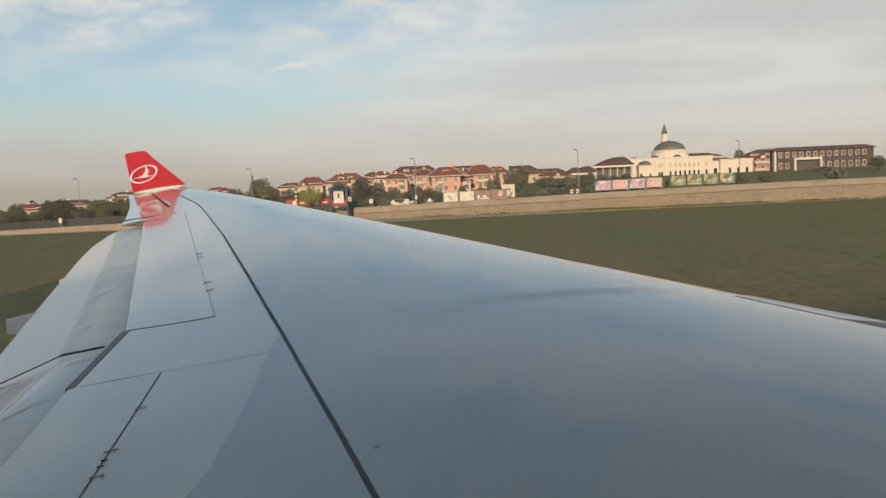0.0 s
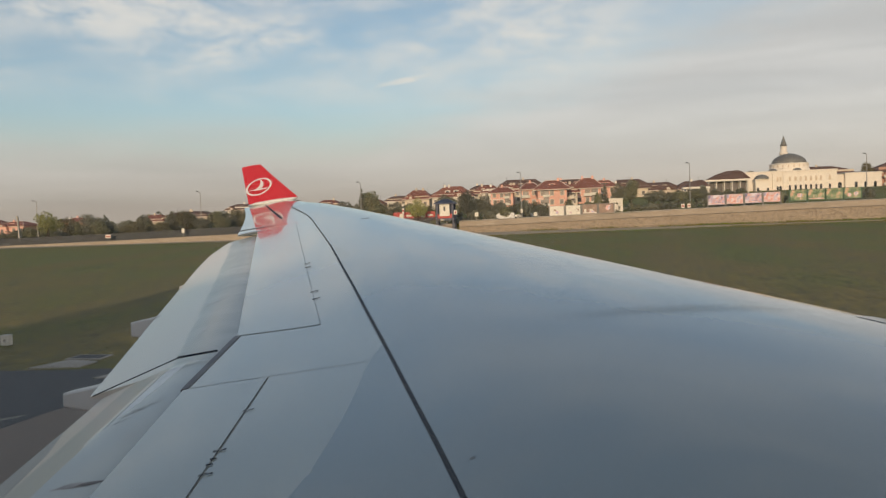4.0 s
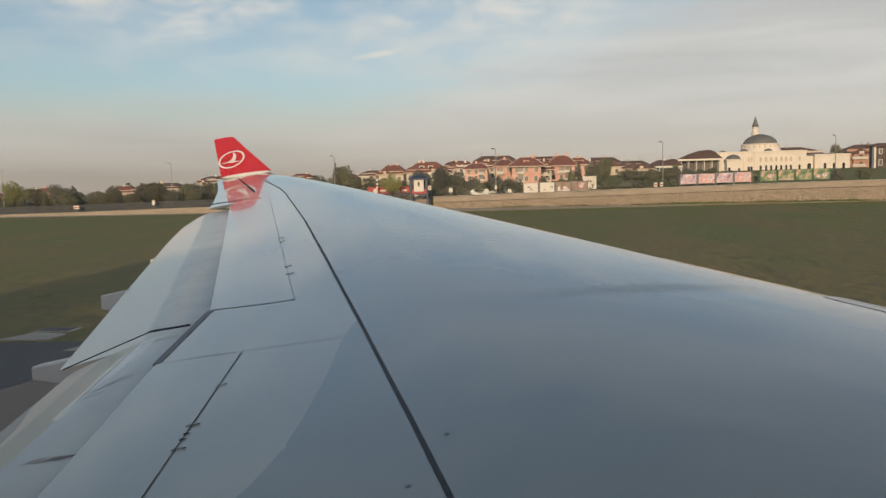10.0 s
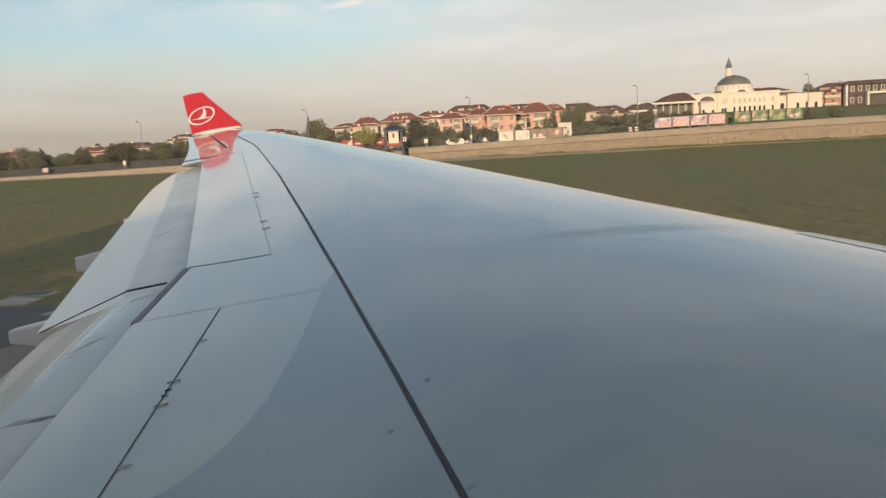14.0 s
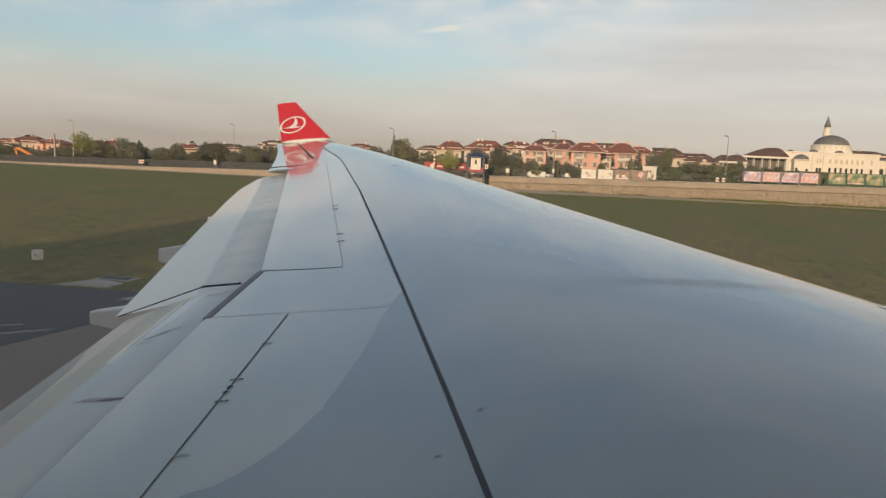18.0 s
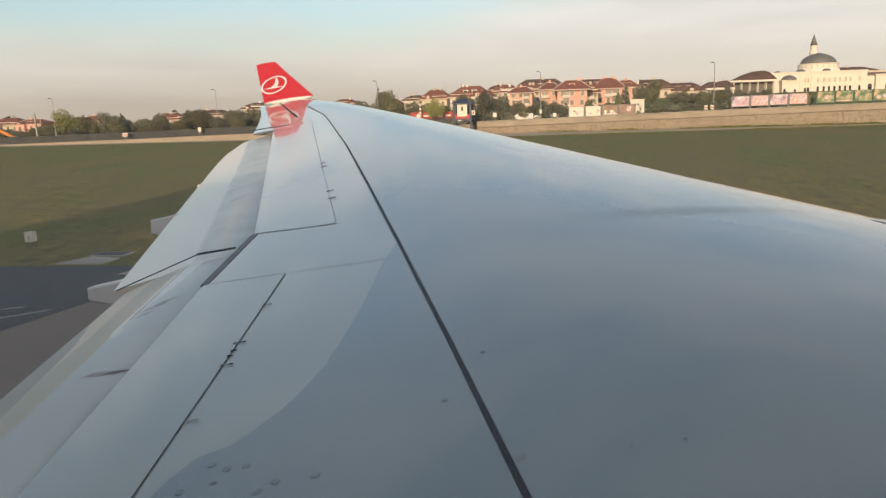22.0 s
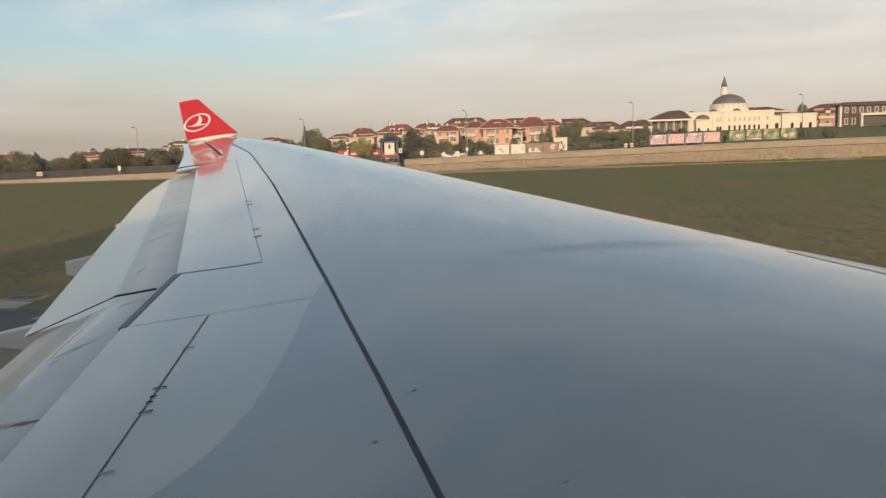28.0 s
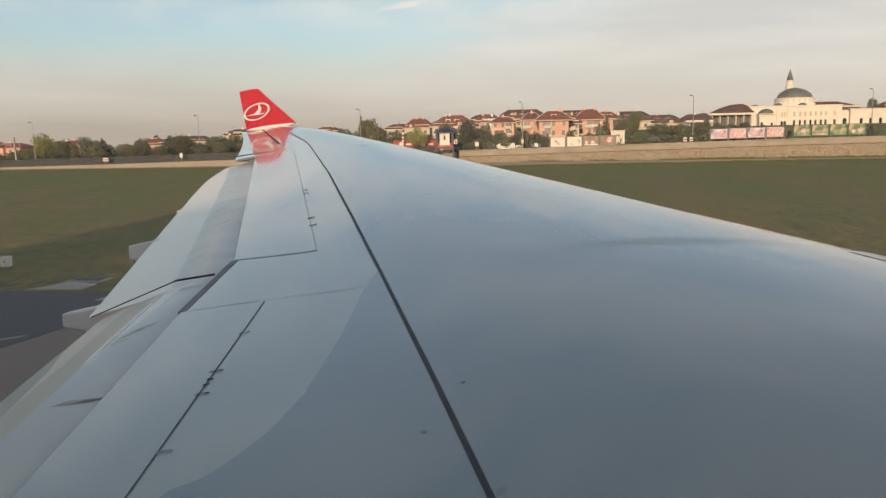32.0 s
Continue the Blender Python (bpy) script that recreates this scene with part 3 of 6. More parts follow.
# ragged taller grass where the field meets the earth track
vn = 2600
vx = rng.uniform(-60, 120, vn)
vy = np.interp(vx, [-60, -30, 0, 40, 90, 120], [144.2, 132.7, 136.2, 141.7, 146.7, 147.8]) + rng.normal(0, 0.5, vn)
vz = np.interp(vy, [40, WALL_Y], [0.0, 1.4])
vh = 0.05 + 0.20 * rng.random(vn) ** 2 * (0.4 + 0.6 * np.abs(np.sin(vx * 0.37) * np.sin(vx * 0.11 + 1)))
vw = 0.15 + 0.35 * rng.random(vn)
vv = np.stack([np.stack([vx - vw, vy, vz - 0.05], 1), np.stack([vx + vw, vy, vz - 0.05], 1), np.stack([vx + 0.6 * vw, vy + 0.1, vz + 0.8 * vh], 1), np.stack([vx - 0.3 * vw, vy + 0.1, vz + vh], 1), np.stack([vx, vy + 0.6, vz - 0.05], 1)], 1).reshape(-1, 3)
vf = [[5 * i + k for k in q] for i in range(vn) for q in ((0, 1, 2), (0, 2, 3), (2, 1, 4), (3, 2, 4), (0, 3, 4))]
me = bpy.data.meshes.new("verge_grass")
me.from_pydata(vv.tolist(), [], vf)
me.materials.append(TUFT)
tagged(new("verge_grass", me), "ragged taller grass along the edge of the earth track", "grass", kind="stuff")


# weeds at the foot of the wall
wx = np.concatenate([rng.normal(c, 2.2, 70) for c in rng.uniform(-15, 130, 26)])
wn_, wz = len(wx), np.full(len(wx), 1.36)
wy, wh, ww = 149.0 + 0.35 * rng.random(wn_), 0.10 + 0.42 * rng.random(wn_) ** 2, 0.10 + 0.22 * rng.random(wn_)
wv = np.stack([np.stack([wx - ww, wy, wz], 1), np.stack([wx + ww, wy, wz], 1), np.stack([wx + 0.5 * ww, wy + 0.05, wz + 0.8 * wh], 1), np.stack([wx - 0.4 * ww, wy + 0.05, wz + wh], 1), np.stack([wx, wy + 0.3, wz], 1)], 1).reshape(-1, 3)
wf = [[5 * i + k for k in q] for i in range(wn_) for q in ((0, 1, 2), (0, 2, 3), (2, 1, 4), (3, 2, 4), (0, 3, 4))]
me = bpy.data.meshes.new("wall_weeds")
me.from_pydata(wv.tolist(), [], wf)
me.materials.append(TUFT)
tagged(new("wall_weeds", me), "clumps of dark weeds along the foot of the wall", "weeds", kind="stuff")


def sheet(name, pts, z, material, label, category):
    bm = bmesh.new()
    top = [bm.verts.new((x, y, z)) for x, y in pts]
    low = [bm.verts.new((x, y, -0.3)) for x, y in pts]
    bm.faces.new(top)
    for i in range(len(pts)):
        j = (i + 1) % len(pts)
        bm.faces.new((low[i], low[j], top[j], top[i]))
    return tagged(finish(name, bm, material), label, category, kind="structure")


sheet("taxiway", [(-320, -60), (-19.6, -60), (-15.77, 18.5), (-15.05, 24.6), (-15.9, 28.1), (-19.5, 27.6), (-24, 27.5), (-60, 28.6), (-320, 36)], 0.02, TARMAC, "dark smooth asphalt taxiway beside the grass", "taxiway")
sheet("apron", [(-19.59, -60), (260, -60), (260, 22), (60, 23), (0, 24), (-15.04, 24.6), (-15.76, 18.5)], 0.016, APRON, "brownish worn asphalt apron under the aircraft", "apron")
for k in (0.0, 0.20):
    sheet("taxi_line", [(-60, -26.0 + k), (-60, -25.93 + k), (-15.95, 20.77 + k), (-15.95, 20.70 + k)], 0.026, LINEP, "thin worn pale double line painted on the taxiway", "marking")
sheet("taxi_dash", [(-17.6, 20.75), (-17.6, 20.87), (-17.1, 21.22), (-17.1, 21.10)], 0.026, LINEP, "short worn pale dash painted on the taxiway", "marking")


def path_edge(x):
    return float(np.interp(x, [-60, -30, 0, 40, 90], [144.5, 133.0, 136.5, 142.0, 147.0]))


bm = bmesh.new()
for x0 in range(-230, 230, 5):
    x1 = x0 + 5
    bm.faces.new([bm.verts.new((x, y, ground_z(x, y) + 0.05)) for x, y in ((x0, path_edge(x0)), (x1, path_edge(x1)), (x1, 149.4), (x0, 149.4))])
tagged(finish("earth_path", bm, DIRT), "pale dry earth track along the foot of the wall", "path", kind="structure")
bm = bmesh.new()
for i in range(len(gx) - 1):
    x0, x1 = gx[i], gx[i + 1]
    if -420 < x0 < 420:
        bm.faces.new([bm.verts.new((x, y, ground_z(x, y) + 0.07)) for x, y in ((x0, 156), (x1, 156), (x1, 167), (x0, 167))])
tagged(finish("road", bm, ROADM), "two-lane asphalt road behind the perimeter wall", "road", kind="structure")


# ---- perimeter wall: rubble stone with concrete parapet, lower plain stretch past the tower ----
def run(bm, x0, x1, y0, y1, low, high, step=6.0):
    n = max(1, int((x1 - x0) / step))
    loft(bm, [[(x, y0, low(x)), (x, y0, high(x)), (x, y1, high(x)), (x, y1, low(x))] for x in (x0 + (x1 - x0) * i / n for i in range(n + 1))])


wall = thing("perimeter_wall", 0, WALL_Y, 1.0, "long rubble stone retaining wall with a pale concrete parapet", "wall", kind="structure")
bm = bmesh.new()
run(bm, -19.5, 230, 149.55, 150.6, lambda x: 0.8, lambda x: road_z(x) - 0.645)
part("stone_face", bm, STONE, wall, "rough coursed rubble stone")
bm = bmesh.new()
run(bm, -19.4, 230, 149.80, 150.5, lambda x: road_z(x) - 0.66, lambda x: road_z(x) - 0.53)
part("joint", bm, STAIN, wall, "dark recessed joint under the parapet")
seg = -19.5
k = 0
while seg < 230:
    bm = bmesh.new()
    nxt = min(seg + 9.0, 230)
    run(bm, seg + 0.003, nxt - 0.003, 149.42 + 0.012 * (k % 3), 150.65, lambda x: road_z(x) - 0.55, lambda x: road_z(x) + 0.42 + 0.03 * ((k * 7) % 3), 3)
    pp = part("parapet", bm, CAPM, wall)
    bm = bmesh.new()
    run(bm, seg + 0.003, nxt - 0.003, 149.38, 150.70, lambda x: road_z(x) + 0.48, lambda x: road_z(x) + 0.60, 3)
    part("coping", bm, CONC, pp, "pale concrete coping")
    seg, k = nxt, k + 1
low_wall = thing("boundary_wall", -80, WALL_Y, 1.0, "low plain pale concrete boundary wall", "wall", kind="structure")
seg = -300.0
while seg < -20:
    bm = bmesh.new()
    nxt = min(seg + 8.0, -19.6)
    run(bm, seg + 0.02, nxt - 0.02, 149.6 + random.uniform(-0.02, 0.02), 150.0, lambda x: 0.8, lambda x: road_z(x) + 0.12, 4)
    part("wall_panel", bm, CAPM, low_wall)
    seg = nxt


# ---- the airliner: wing, flaps, winglet, and the fuselage with the cabin window ----
XI = [0, 0.01, 0.03, 0.1, 0.3, 0.5, 0.7, 0.85, 1.0, 1.2]
GZ = [-0.022, 0.0, 0.010, 0.023, 0.029, 0.007, -0.036, -0.058, -0.085, -0.125]
SQ = np.sqrt(XI)


def bends(x, y):
    n, h = len(x), np.diff(x)
    a, r = np.eye(n), np.zeros(n)
    for i in range(1, n - 1):
        a[i, i - 1 : i + 2] = h[i - 1], 2 * (h[i - 1] + h[i]), h[i]
        r[i] = 6 * ((y[i + 1] - y[i]) / h[i] - (y[i] - y[i - 1]) / h[i - 1])
    return np.linalg.solve(a, r)


BEND = bends(SQ, GZ)


def camber(xi):
    s = math.sqrt(min(max(xi, 0), 1.2))
    i = min(max(int(np.searchsorted(SQ, s)) - 1, 0), len(SQ) - 2)
    h = SQ[i + 1] - SQ[i]
    a, b = (SQ[i + 1] - s) / h, (s - SQ[i]) / h
    return float(a * GZ[i] + b * GZ[i + 1] + ((a**3 - a) * BEND[i] + (b**3 - b) * BEND[i + 1]) * h * h / 6)


def lead(y):
    return 7.125 - 0.62 * y


def chord(y):
    a, b = 10.6 - 0.507 * y, 7.0 - 0.27 * (y - 7.1)
    return 0.5 * (a + b + math.sqrt((a - b) ** 2 + 0.25))


def skin(x, y, up=0.0):
    """A point on the wing's upper skin."""
    xi = (lead(y) - x) / chord(y)
    bow = float(np.interp(y, [7, 9, 10, 12, 14, 17, 20, 22, 24, 26], [0.010, 0.026, 0.040, 0.062, 0.080, 0.100, 0.110, 0.100, 0.050, 0.0]))
    w = min(max((0.52 - xi) / 0.42, 0.0), 1.0)
    return (x, y, 3.887 + 0.087 * y + chord(y) * camber(xi) + bow * w * w * (3 - 2 * w) + up)


def trail(y):
    return float(np.interp(y, [-1, 6.86, 8.54, 18.4], [-2.22, -3.56, -3.74, -7.40]))


def under(xi):
    return float(np.interp(xi, [0, 0.02, 0.08, 0.3, 0.6, 0.9, 1.05], [-0.03, -0.05, -0.075, -0.10, -0.095, -0.075, -0.09]))


plane = thing("airliner", 0, -2.55, 0, "parked airliner with grey swept wing and red upturned winglet", "airplane")

bm = bmesh.new()
rings = []
ys = [-0.2, 0.3] + [0.8 + 0.10 * i for i in range(51)] + [5.9 + 0.08 * i for i in range(32)] + [8.6 + 0.175 * i for i in range(56)] + [18.39]
for y, outer in [(y, False) for y in ys] + [(18.41 + 0.315 * i, True) for i in range(25)]:
    te = lead(y) - chord(y) + 0.32 * (1 - (y - 18.4) / 7.6) + 0.12 * math.sin(math.pi * (y - 18.4) / 7.6) if outer else trail(y)
    c, n = chord(y), 90
    up = [skin(lead(y) - (lead(y) - te) * (1 - math.cos(math.pi / 2 * i / n)) if i else lead(y), y) for i in range(n, -1, -1)]
    ze = up[0][2] - (0.03 if outer else 0.07)
    dn = []
    for i in range(1, 13):
        xi = (lead(y) - te) / c * (i / 12) ** 1.5
        z = 3.887 + 0.087 * y + c * under(xi)
        w = (i / 12) ** 6
        dn.append((lead(y) - xi * c, y, z * (1 - w) + ze * w))
    rings.append((up, dn))
loft(bm, [u for u, d in rings], closed=False)
loft(bm, [[u[-1]] + d for u, d in rings], closed=False)
loft(bm, [[d[-1], u[0]] for u, d in rings], closed=False)
wing = part("wing", bm, PAINT, plane, "light grey glossy wing skin", True)


def strip(name, pts, width, material, up=0.004, label="", taper=1.0, parent=None, n=10):
    """A thin flat band laid on the wing skin along a line of (x, y) points."""
    line = []
    for (xa, ya), (xb, yb) in zip(pts, pts[1:]):
        line += [(xa + (xb - xa) * i / n, ya + (yb - ya) * i / n) for i in range(n)]
    line.append(pts[-1])
    bm = bmesh.new()
    rows = []
    for i, (x, y) in enumerate(line):
        a, b = line[max(i - 1, 0)], line[min(i + 1, len(line) - 1)]
        d = Vector((b[0] - a[0], b[1] - a[1])).normalized()
        w = width * (1 + (taper - 1) * i / (len(line) - 1)) / 2
        nx, ny = -d.y * w, d.x * w
        rows.append([bm.verts.new(skin(x + nx, y + ny, up)), bm.verts.new(skin(x - nx, y - ny, up))])
    for a, b in zip(rows, rows[1:]):
        bm.faces.new((a[0], a[1], b[1], b[0]))
    return part(name, bm, material, parent or wing, label)


def patch(name, a, b, c, d, material, up=0.003, n=14, m=8, label="", parent=None):
    """A panel on the skin between the corners a-b and d-c, given in plan."""
    bm = bmesh.new()
    g = []
    for i in range(n + 1):
        s = i / n
        p, q = [a[k] + (b[k] - a[k]) * s for k in (0, 1)], [d[k] + (c[k] - d[k]) * s for k in (0, 1)]
        g.append([bm.verts.new(skin(p[0] + (q[0] - p[0]) * j / m, p[1] + (q[1] - p[1]) * j / m, up)) for j in range(m + 1)])
    for r, t in zip(g, g[1:]):
        for j in range(m):
            bm.faces.new((r[j], r[j + 1], t[j + 1], t[j]))
    return part(name, bm, material, parent or wing, label, True)


# mid-grey inspar paint, bounded aft by a curve and then by the black line
BLACK = [(0.55, 0.9), (-0.33, 3.38), (-0.80, 4.71), (-1.70, 7.19), (-2.69, 9.85), (-4.10, 13.57), (-5.95, 18.2), (-6.41, 19.27)]


def grey_aft(y):
    if 3.9 < y < 6.9:
        return sum(grey_line(y + 0.07 * k) for k in range(-3, 4)) / 7 + (0.025 if 4.62 < y < 4.70 else 0.0)
    return grey_line(y)


def grey_line(y):
    return float(np.interp(y, [0, 3.25, 3.48, 3.67, 3.76, 4.02, 4.33, 4.77, 5.40, 5.92, 6.60, 7.15, 9.85, 13.57, 18.2, 19.27, 25.8],
                           [-2.2, -2.12, -2.09, -2.02, -1.88, -1.73, -1.65, -1.61, -1.62, -1.65, -1.715, -1.70, -2.69, -4.10, -5.95, -6.41, -9.5]))


bm = bmesh.new()
rows = []
yy = [0.3] + [0.6 + 0.35 * i for i in range(8)] + [3.25, 3.37, 3.48, 3.58, 3.67, 3.71, 3.76, 3.83, 3.9, 3.96] + [4.02 + 0.06 * i for i in range(48)] + [6.9] + [7.0 + 0.08 * i for i in range(20)] + [8.6 + 0.2 * i for i in range(87)]
for y in yy:
    a, f = grey_aft(y), lead(y) - 0.055 * chord(y)
    f = max(f, a + 0.02)
    rows.append([bm.verts.new(skin(a + (f - a) * j / 40, y, 0.0095)) for j in range(41)])
for a, b in zip(rows, rows[1:]):
    for j in range(40):
        bm.faces.new((a[j], a[j + 1], b[j + 1], b[j]))
part("inspar_panel", bm, COROG, wing, "mid-grey painted inspar skin with curved edge", True)

strip("walkway_line", BLACK[:6], 0.035, SEAL, 0.0112, "black walkway line", 0.8)
strip("walkway_line", BLACK[5:], 0.023, FADED, 0.0112, "faded walkway line", 0.75)
strip("walkway_line", [(-6.41, 19.27), (-7.09, 20.66), (-7.89, 22.27)], 0.02, SEALG, 0.0112)

# spoilers, each a slightly proud panel with its dark hinge gap
INNER = [(-2.21, 3.28), (-2.71, 6.83), (-3.52, 6.83), (-2.90, 3.24)]
spoiler = patch("spoiler", *INNER, PAINT, 0.005, label="inner spoiler panel")
strip("hinge_gap", [INNER[0], INNER[1]], 0.008, SEAL, 0.0065, parent=spoiler)
strip("edge_gap", [INNER[0], INNER[3]], 0.011, SEAL, 0.0065, parent=spoiler)
strip("edge_gap", [INNER[1], INNER[2]], 0.009, SEALG, 0.0065, parent=spoiler)
cuts = [8.41, 10.4, 12.4, 14.4, 16.4, 18.3]


def hinge2(y):
    return float(np.interp(y, [8.41, 11.87, 18.3], [-2.70, -3.99, -6.38]))


for k, (ya, yb) in enumerate(zip(cuts, cuts[1:])):
    sp = patch("spoiler", (hinge2(ya), ya), (hinge2(yb), yb), (trail(yb + 0.12) + 0.01, yb + 0.12), (trail(ya + 0.12) + 0.01, ya + 0.12), PAINT, 0.005, 8, 5, label="outer spoiler panel")
    strip("hinge_gap", [(hinge2(ya), ya), (hinge2(yb), yb)], 0.006, FADED, 0.0065, parent=sp, n=6)
    strip("edge_gap", [(hinge2(ya), ya), (trail(ya + 0.12), ya + 0.12)], 0.0032 if k == 0 else 0.003, SEALG, 0.0065, parent=sp, n=6)
strip("panel_seam", [(-2.71, 6.85), (-2.26, 6.83), (-1.71, 6.74)], 0.006, SEALG, 0.004)
# the slanting dark reflection by the winglet, put in as a strip
strip("gap_and_reflection", [(-7.37, 20.03), (-10.0, 25.6)], 0.07, SEAL, 0.005, "dark strip painted for a reflection by the winglet", 0.5)
# the two gaps at the aileron's inboard end
for xa, ya, xb, yb in ((-7.85, 18.22, -7.15, 18.34), (-8.35, 19.2, -7.15, 18.95)):
    strip("gap_and_reflection", [(xa, ya), (xb, yb)], 0.17, SEAL, 0.006, "", 0.25)
strip("reflection_mark", [(-0.35, 6.84), (0.6, 6.80), (1.15, 6.79), (2.15, 6.81)], 0.42, REFLECT, 0.0125, "faint soft grey streak", n=30)
strip("faint_stencil", [(-3.84, 13.17), (-3.42, 12.18)], 0.09, HAZE, 0.0108, "small grey stencil block, unreadable", 1.0)
strip("faint_stencil", [(-4.25, 16.41), (-4.05, 16.3)], 0.05, SEALG, 0.0108)


def clip(x, y, faint=False):
    """A thin steel loop lying from the hinge gap onto the fixed skin, with a dark eyelet at its end."""
    bm = bmesh.new()
    x += 0.02
    pts = [(x - 0.015, y - 0.010), (x + 0.070, y - 0.002), (x + 0.076, y + 0.016), (x - 0.008, y + 0.009)]
    for a, b in zip(pts, pts[1:] + pts[:1]):
        tube(bm, skin(*a, 0.0085), skin(*b, 0.0085), 0.0024, n=5)
    ob = part("hinge_clip", bm, STEEL if faint else SEALG, wing, "thin steel hinge loop")
    if not faint:
        part("eyelet", tube(bmesh.new(), skin(x + 0.060, y + 0.005, 0.009), skin(x + 0.083, y + 0.009, 0.009), 0.005, n=6), SEAL, ob, "dark eyelet")


for x, y, faint in ((-2.53, 5.25, False), (-2.46, 4.87, False), (-2.62, 6.01, True), (-2.33, 4.10, True), (hinge2(10.18) - 0.03, 10.18, False), (hinge2(9.72) - 0.03, 9.72, False), (hinge2(12.43) - 0.03, 12.43, False), (hinge2(12.1) - 0.03, 12.1, False)):
    clip(x, y, faint)
for y in (5.02, 5.11):
    x = -2.45 - 0.13 * (y - 4.94)
    bm = tube(bmesh.new(), (x - 0.01, y, skin(x, y)[2] + 0.008), (x + 0.035, y + 0.012, skin(x + 0.035, y)[2] + 0.008), 0.006, 0.004, n=6)
    part("hinge_tooth", bm, SEAL, wing)
RINGS = [(-1.89, 3.58), (-1.78, 3.53), (-1.68, 3.54), (-1.45, 3.37), (-1.25, 3.39), (-1.52, 3.30), (-1.96, 3.35), (-0.24, 3.28)]
SOLID = [(-1.80, 3.41), (-0.55, 4.43), (-0.70, 3.93)]
DOTS = [(-0.75, 4.80), (-0.38, 4.42), (-0.16, 3.43), (0.14, 3.47), (-0.30, 3.87), (0.11, 3.25), (0.46, 3.22), (0.24, 3.23)]


def cap_ring(name, x, y, r, inner, material):
    """A flat ring or disc let into the skin."""
    bm = bmesh.new()
    n = 20
    rim = [[bm.verts.new(skin(x + k * math.cos(2 * math.pi * i / n), y + k * math.sin(2 * math.pi * i / n), 0.0108)) for i in range(n)] for k in (r, max(inner, 0.001))]
    for i in range(n):
        bm.faces.new((rim[0][i], rim[0][(i + 1) % n], rim[1][(i + 1) % n], rim[1][i]))
    part(name, bm, material, wing)


for x, y in RINGS:
    cap_ring("fuel_drain", x, y, 0.023, 0.0185, SEALG)
    cap_ring("drain_cap", x, y, 0.0175, 0.0, SMEAR)
for x, y in SOLID:
    cap_ring("screw_cap", x, y, 0.017, 0.0, SEALG)
for x, y in DOTS:
    cap_ring("screw_cap", x, y, 0.008, 0.0, SEALG)

# slat edge along the nose, with the pale slat end, its grey root panel and the dark gap beside the root
def nose(k, y):
    return (lead(y) - k * chord(y), y)


strip("slat_seam", [nose(0.035, y) for y in (7.0, 8, 12, 18, 25)], 0.012, SEALG, 0.005)
slat = patch("slat_end", nose(0.110, 5.70), nose(0.096, 6.66), nose(0.020, 6.98), nose(0.020, 5.52), WHITEP, 0.013, 14, 8, "pale inboard end of the slat")
strip("slat_gap", [nose(0.1135, 5.2), nose(0.1125, 5.7), nose(0.105, 6.3), nose(0.098, 6.55)], 0.012, SEALG, 0.0145, "thin dark gap behind the slat", 0.4, parent=slat)
patch("slat_root", nose(0.111, 5.25), nose(0.109, 5.69), nose(0.020, 5.51), nose(0.020, 4.9), SHROUD, 0.013, 8, 6, "dark grey panel beside the slat end")
patch("slat_root_gap", nose(0.105, 5.0), nose(0.100, 5.40), nose(0.060, 5.30), nose(0.060, 4.8), SEAL, 0.016, 6, 4, "dark gap beside the wing root")


# flaps: slightly lowered, with a crease where the shroud ends
def over_flap(f, k, t, s):
    """A point of a flap's rounded upper face: s runs 0 to 1 from the shroud to the crease and 1 to 2 from there to the trailing edge."""
    a, b, w = (f, k, s) if s < 1 else (k, t, s - 1)
    return (a[0] + (b[0] - a[0]) * w, a[1] + (b[1] - a[1]) * w + (0.18 * (f[0] - k[0]) * w * (1 - w) if s < 1 else 0.0))


def flap(name, stations, label, paint):
    body = []
    for y, f, k, t in stations:
        top = [over_flap(f, k, t, i / 8) for i in range(17)]
        body.append([(f[0] + 0.45, y, f[1] - 0.06)] + [(x, y, z) for x, z in top] + [(t[0] + 0.01, y, t[1] - 0.03), (k[0], y, k[1] - 0.20), (f[0] + 0.45, y, f[1] - 0.22)])
    bm = bmesh.new()
    loft(bm, body)
    bm.normal_update()
    for e in bm.edges:
        e.smooth = e.calc_face_angle(0.0) < 0.35
    return part(name, bm, paint, plane, label, True)


def outer_station(y):
    s = (y - 7.95) / (18.4 - 7.95)
    f = trail(y)
    z = skin(f, y)[2] - 0.115
    r = max(0.0, (y - 14.6) / 3.8) ** 2
    t = (-5.25 - 3.54 * s + 0.80 * r, 3.69 + 0.83 * s + 0.50 * r)
    t = (t[0], t[1] + float(np.interp(y, [8, 10, 12, 14, 15, 16, 17, 18, 18.4], [0, 0.025, 0.06, 0.085, 0.09, 0.15, 0.20, 0.14, 0.06])))
    k = (f + (t[0] - f) * (0.415 + 0.02 * s), 0)
    k = (k[0], z + (t[1] - z) * 0.30)
    return (y, (f, z), k, t)


outer_flap = flap("outer_flap", [outer_station(7.97 + 10.43 * i / 63) for i in range(64)], "outer flap, pale aft surface, forward strip dark with grime and painted shade", OUTFLAP)


def inner_station(y):
    u = 7.93 - y
    f = trail(y)
    z = skin(f, y)[2] - 0.065
    return (y, (f, z), (-4.25 + 0.20 * u, 4.03 - 0.08 * u), (-5.08 + 0.215 * u, 3.68 - 0.085 * u))


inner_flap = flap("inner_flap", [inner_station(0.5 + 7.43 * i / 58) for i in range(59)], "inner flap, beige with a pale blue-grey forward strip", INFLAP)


def on_flap(station, y, s, up=0.005):
    """A point just over a flap's upper face."""
    x, z = over_flap(*station(y)[1:], s)
    return (x, y, z + up)


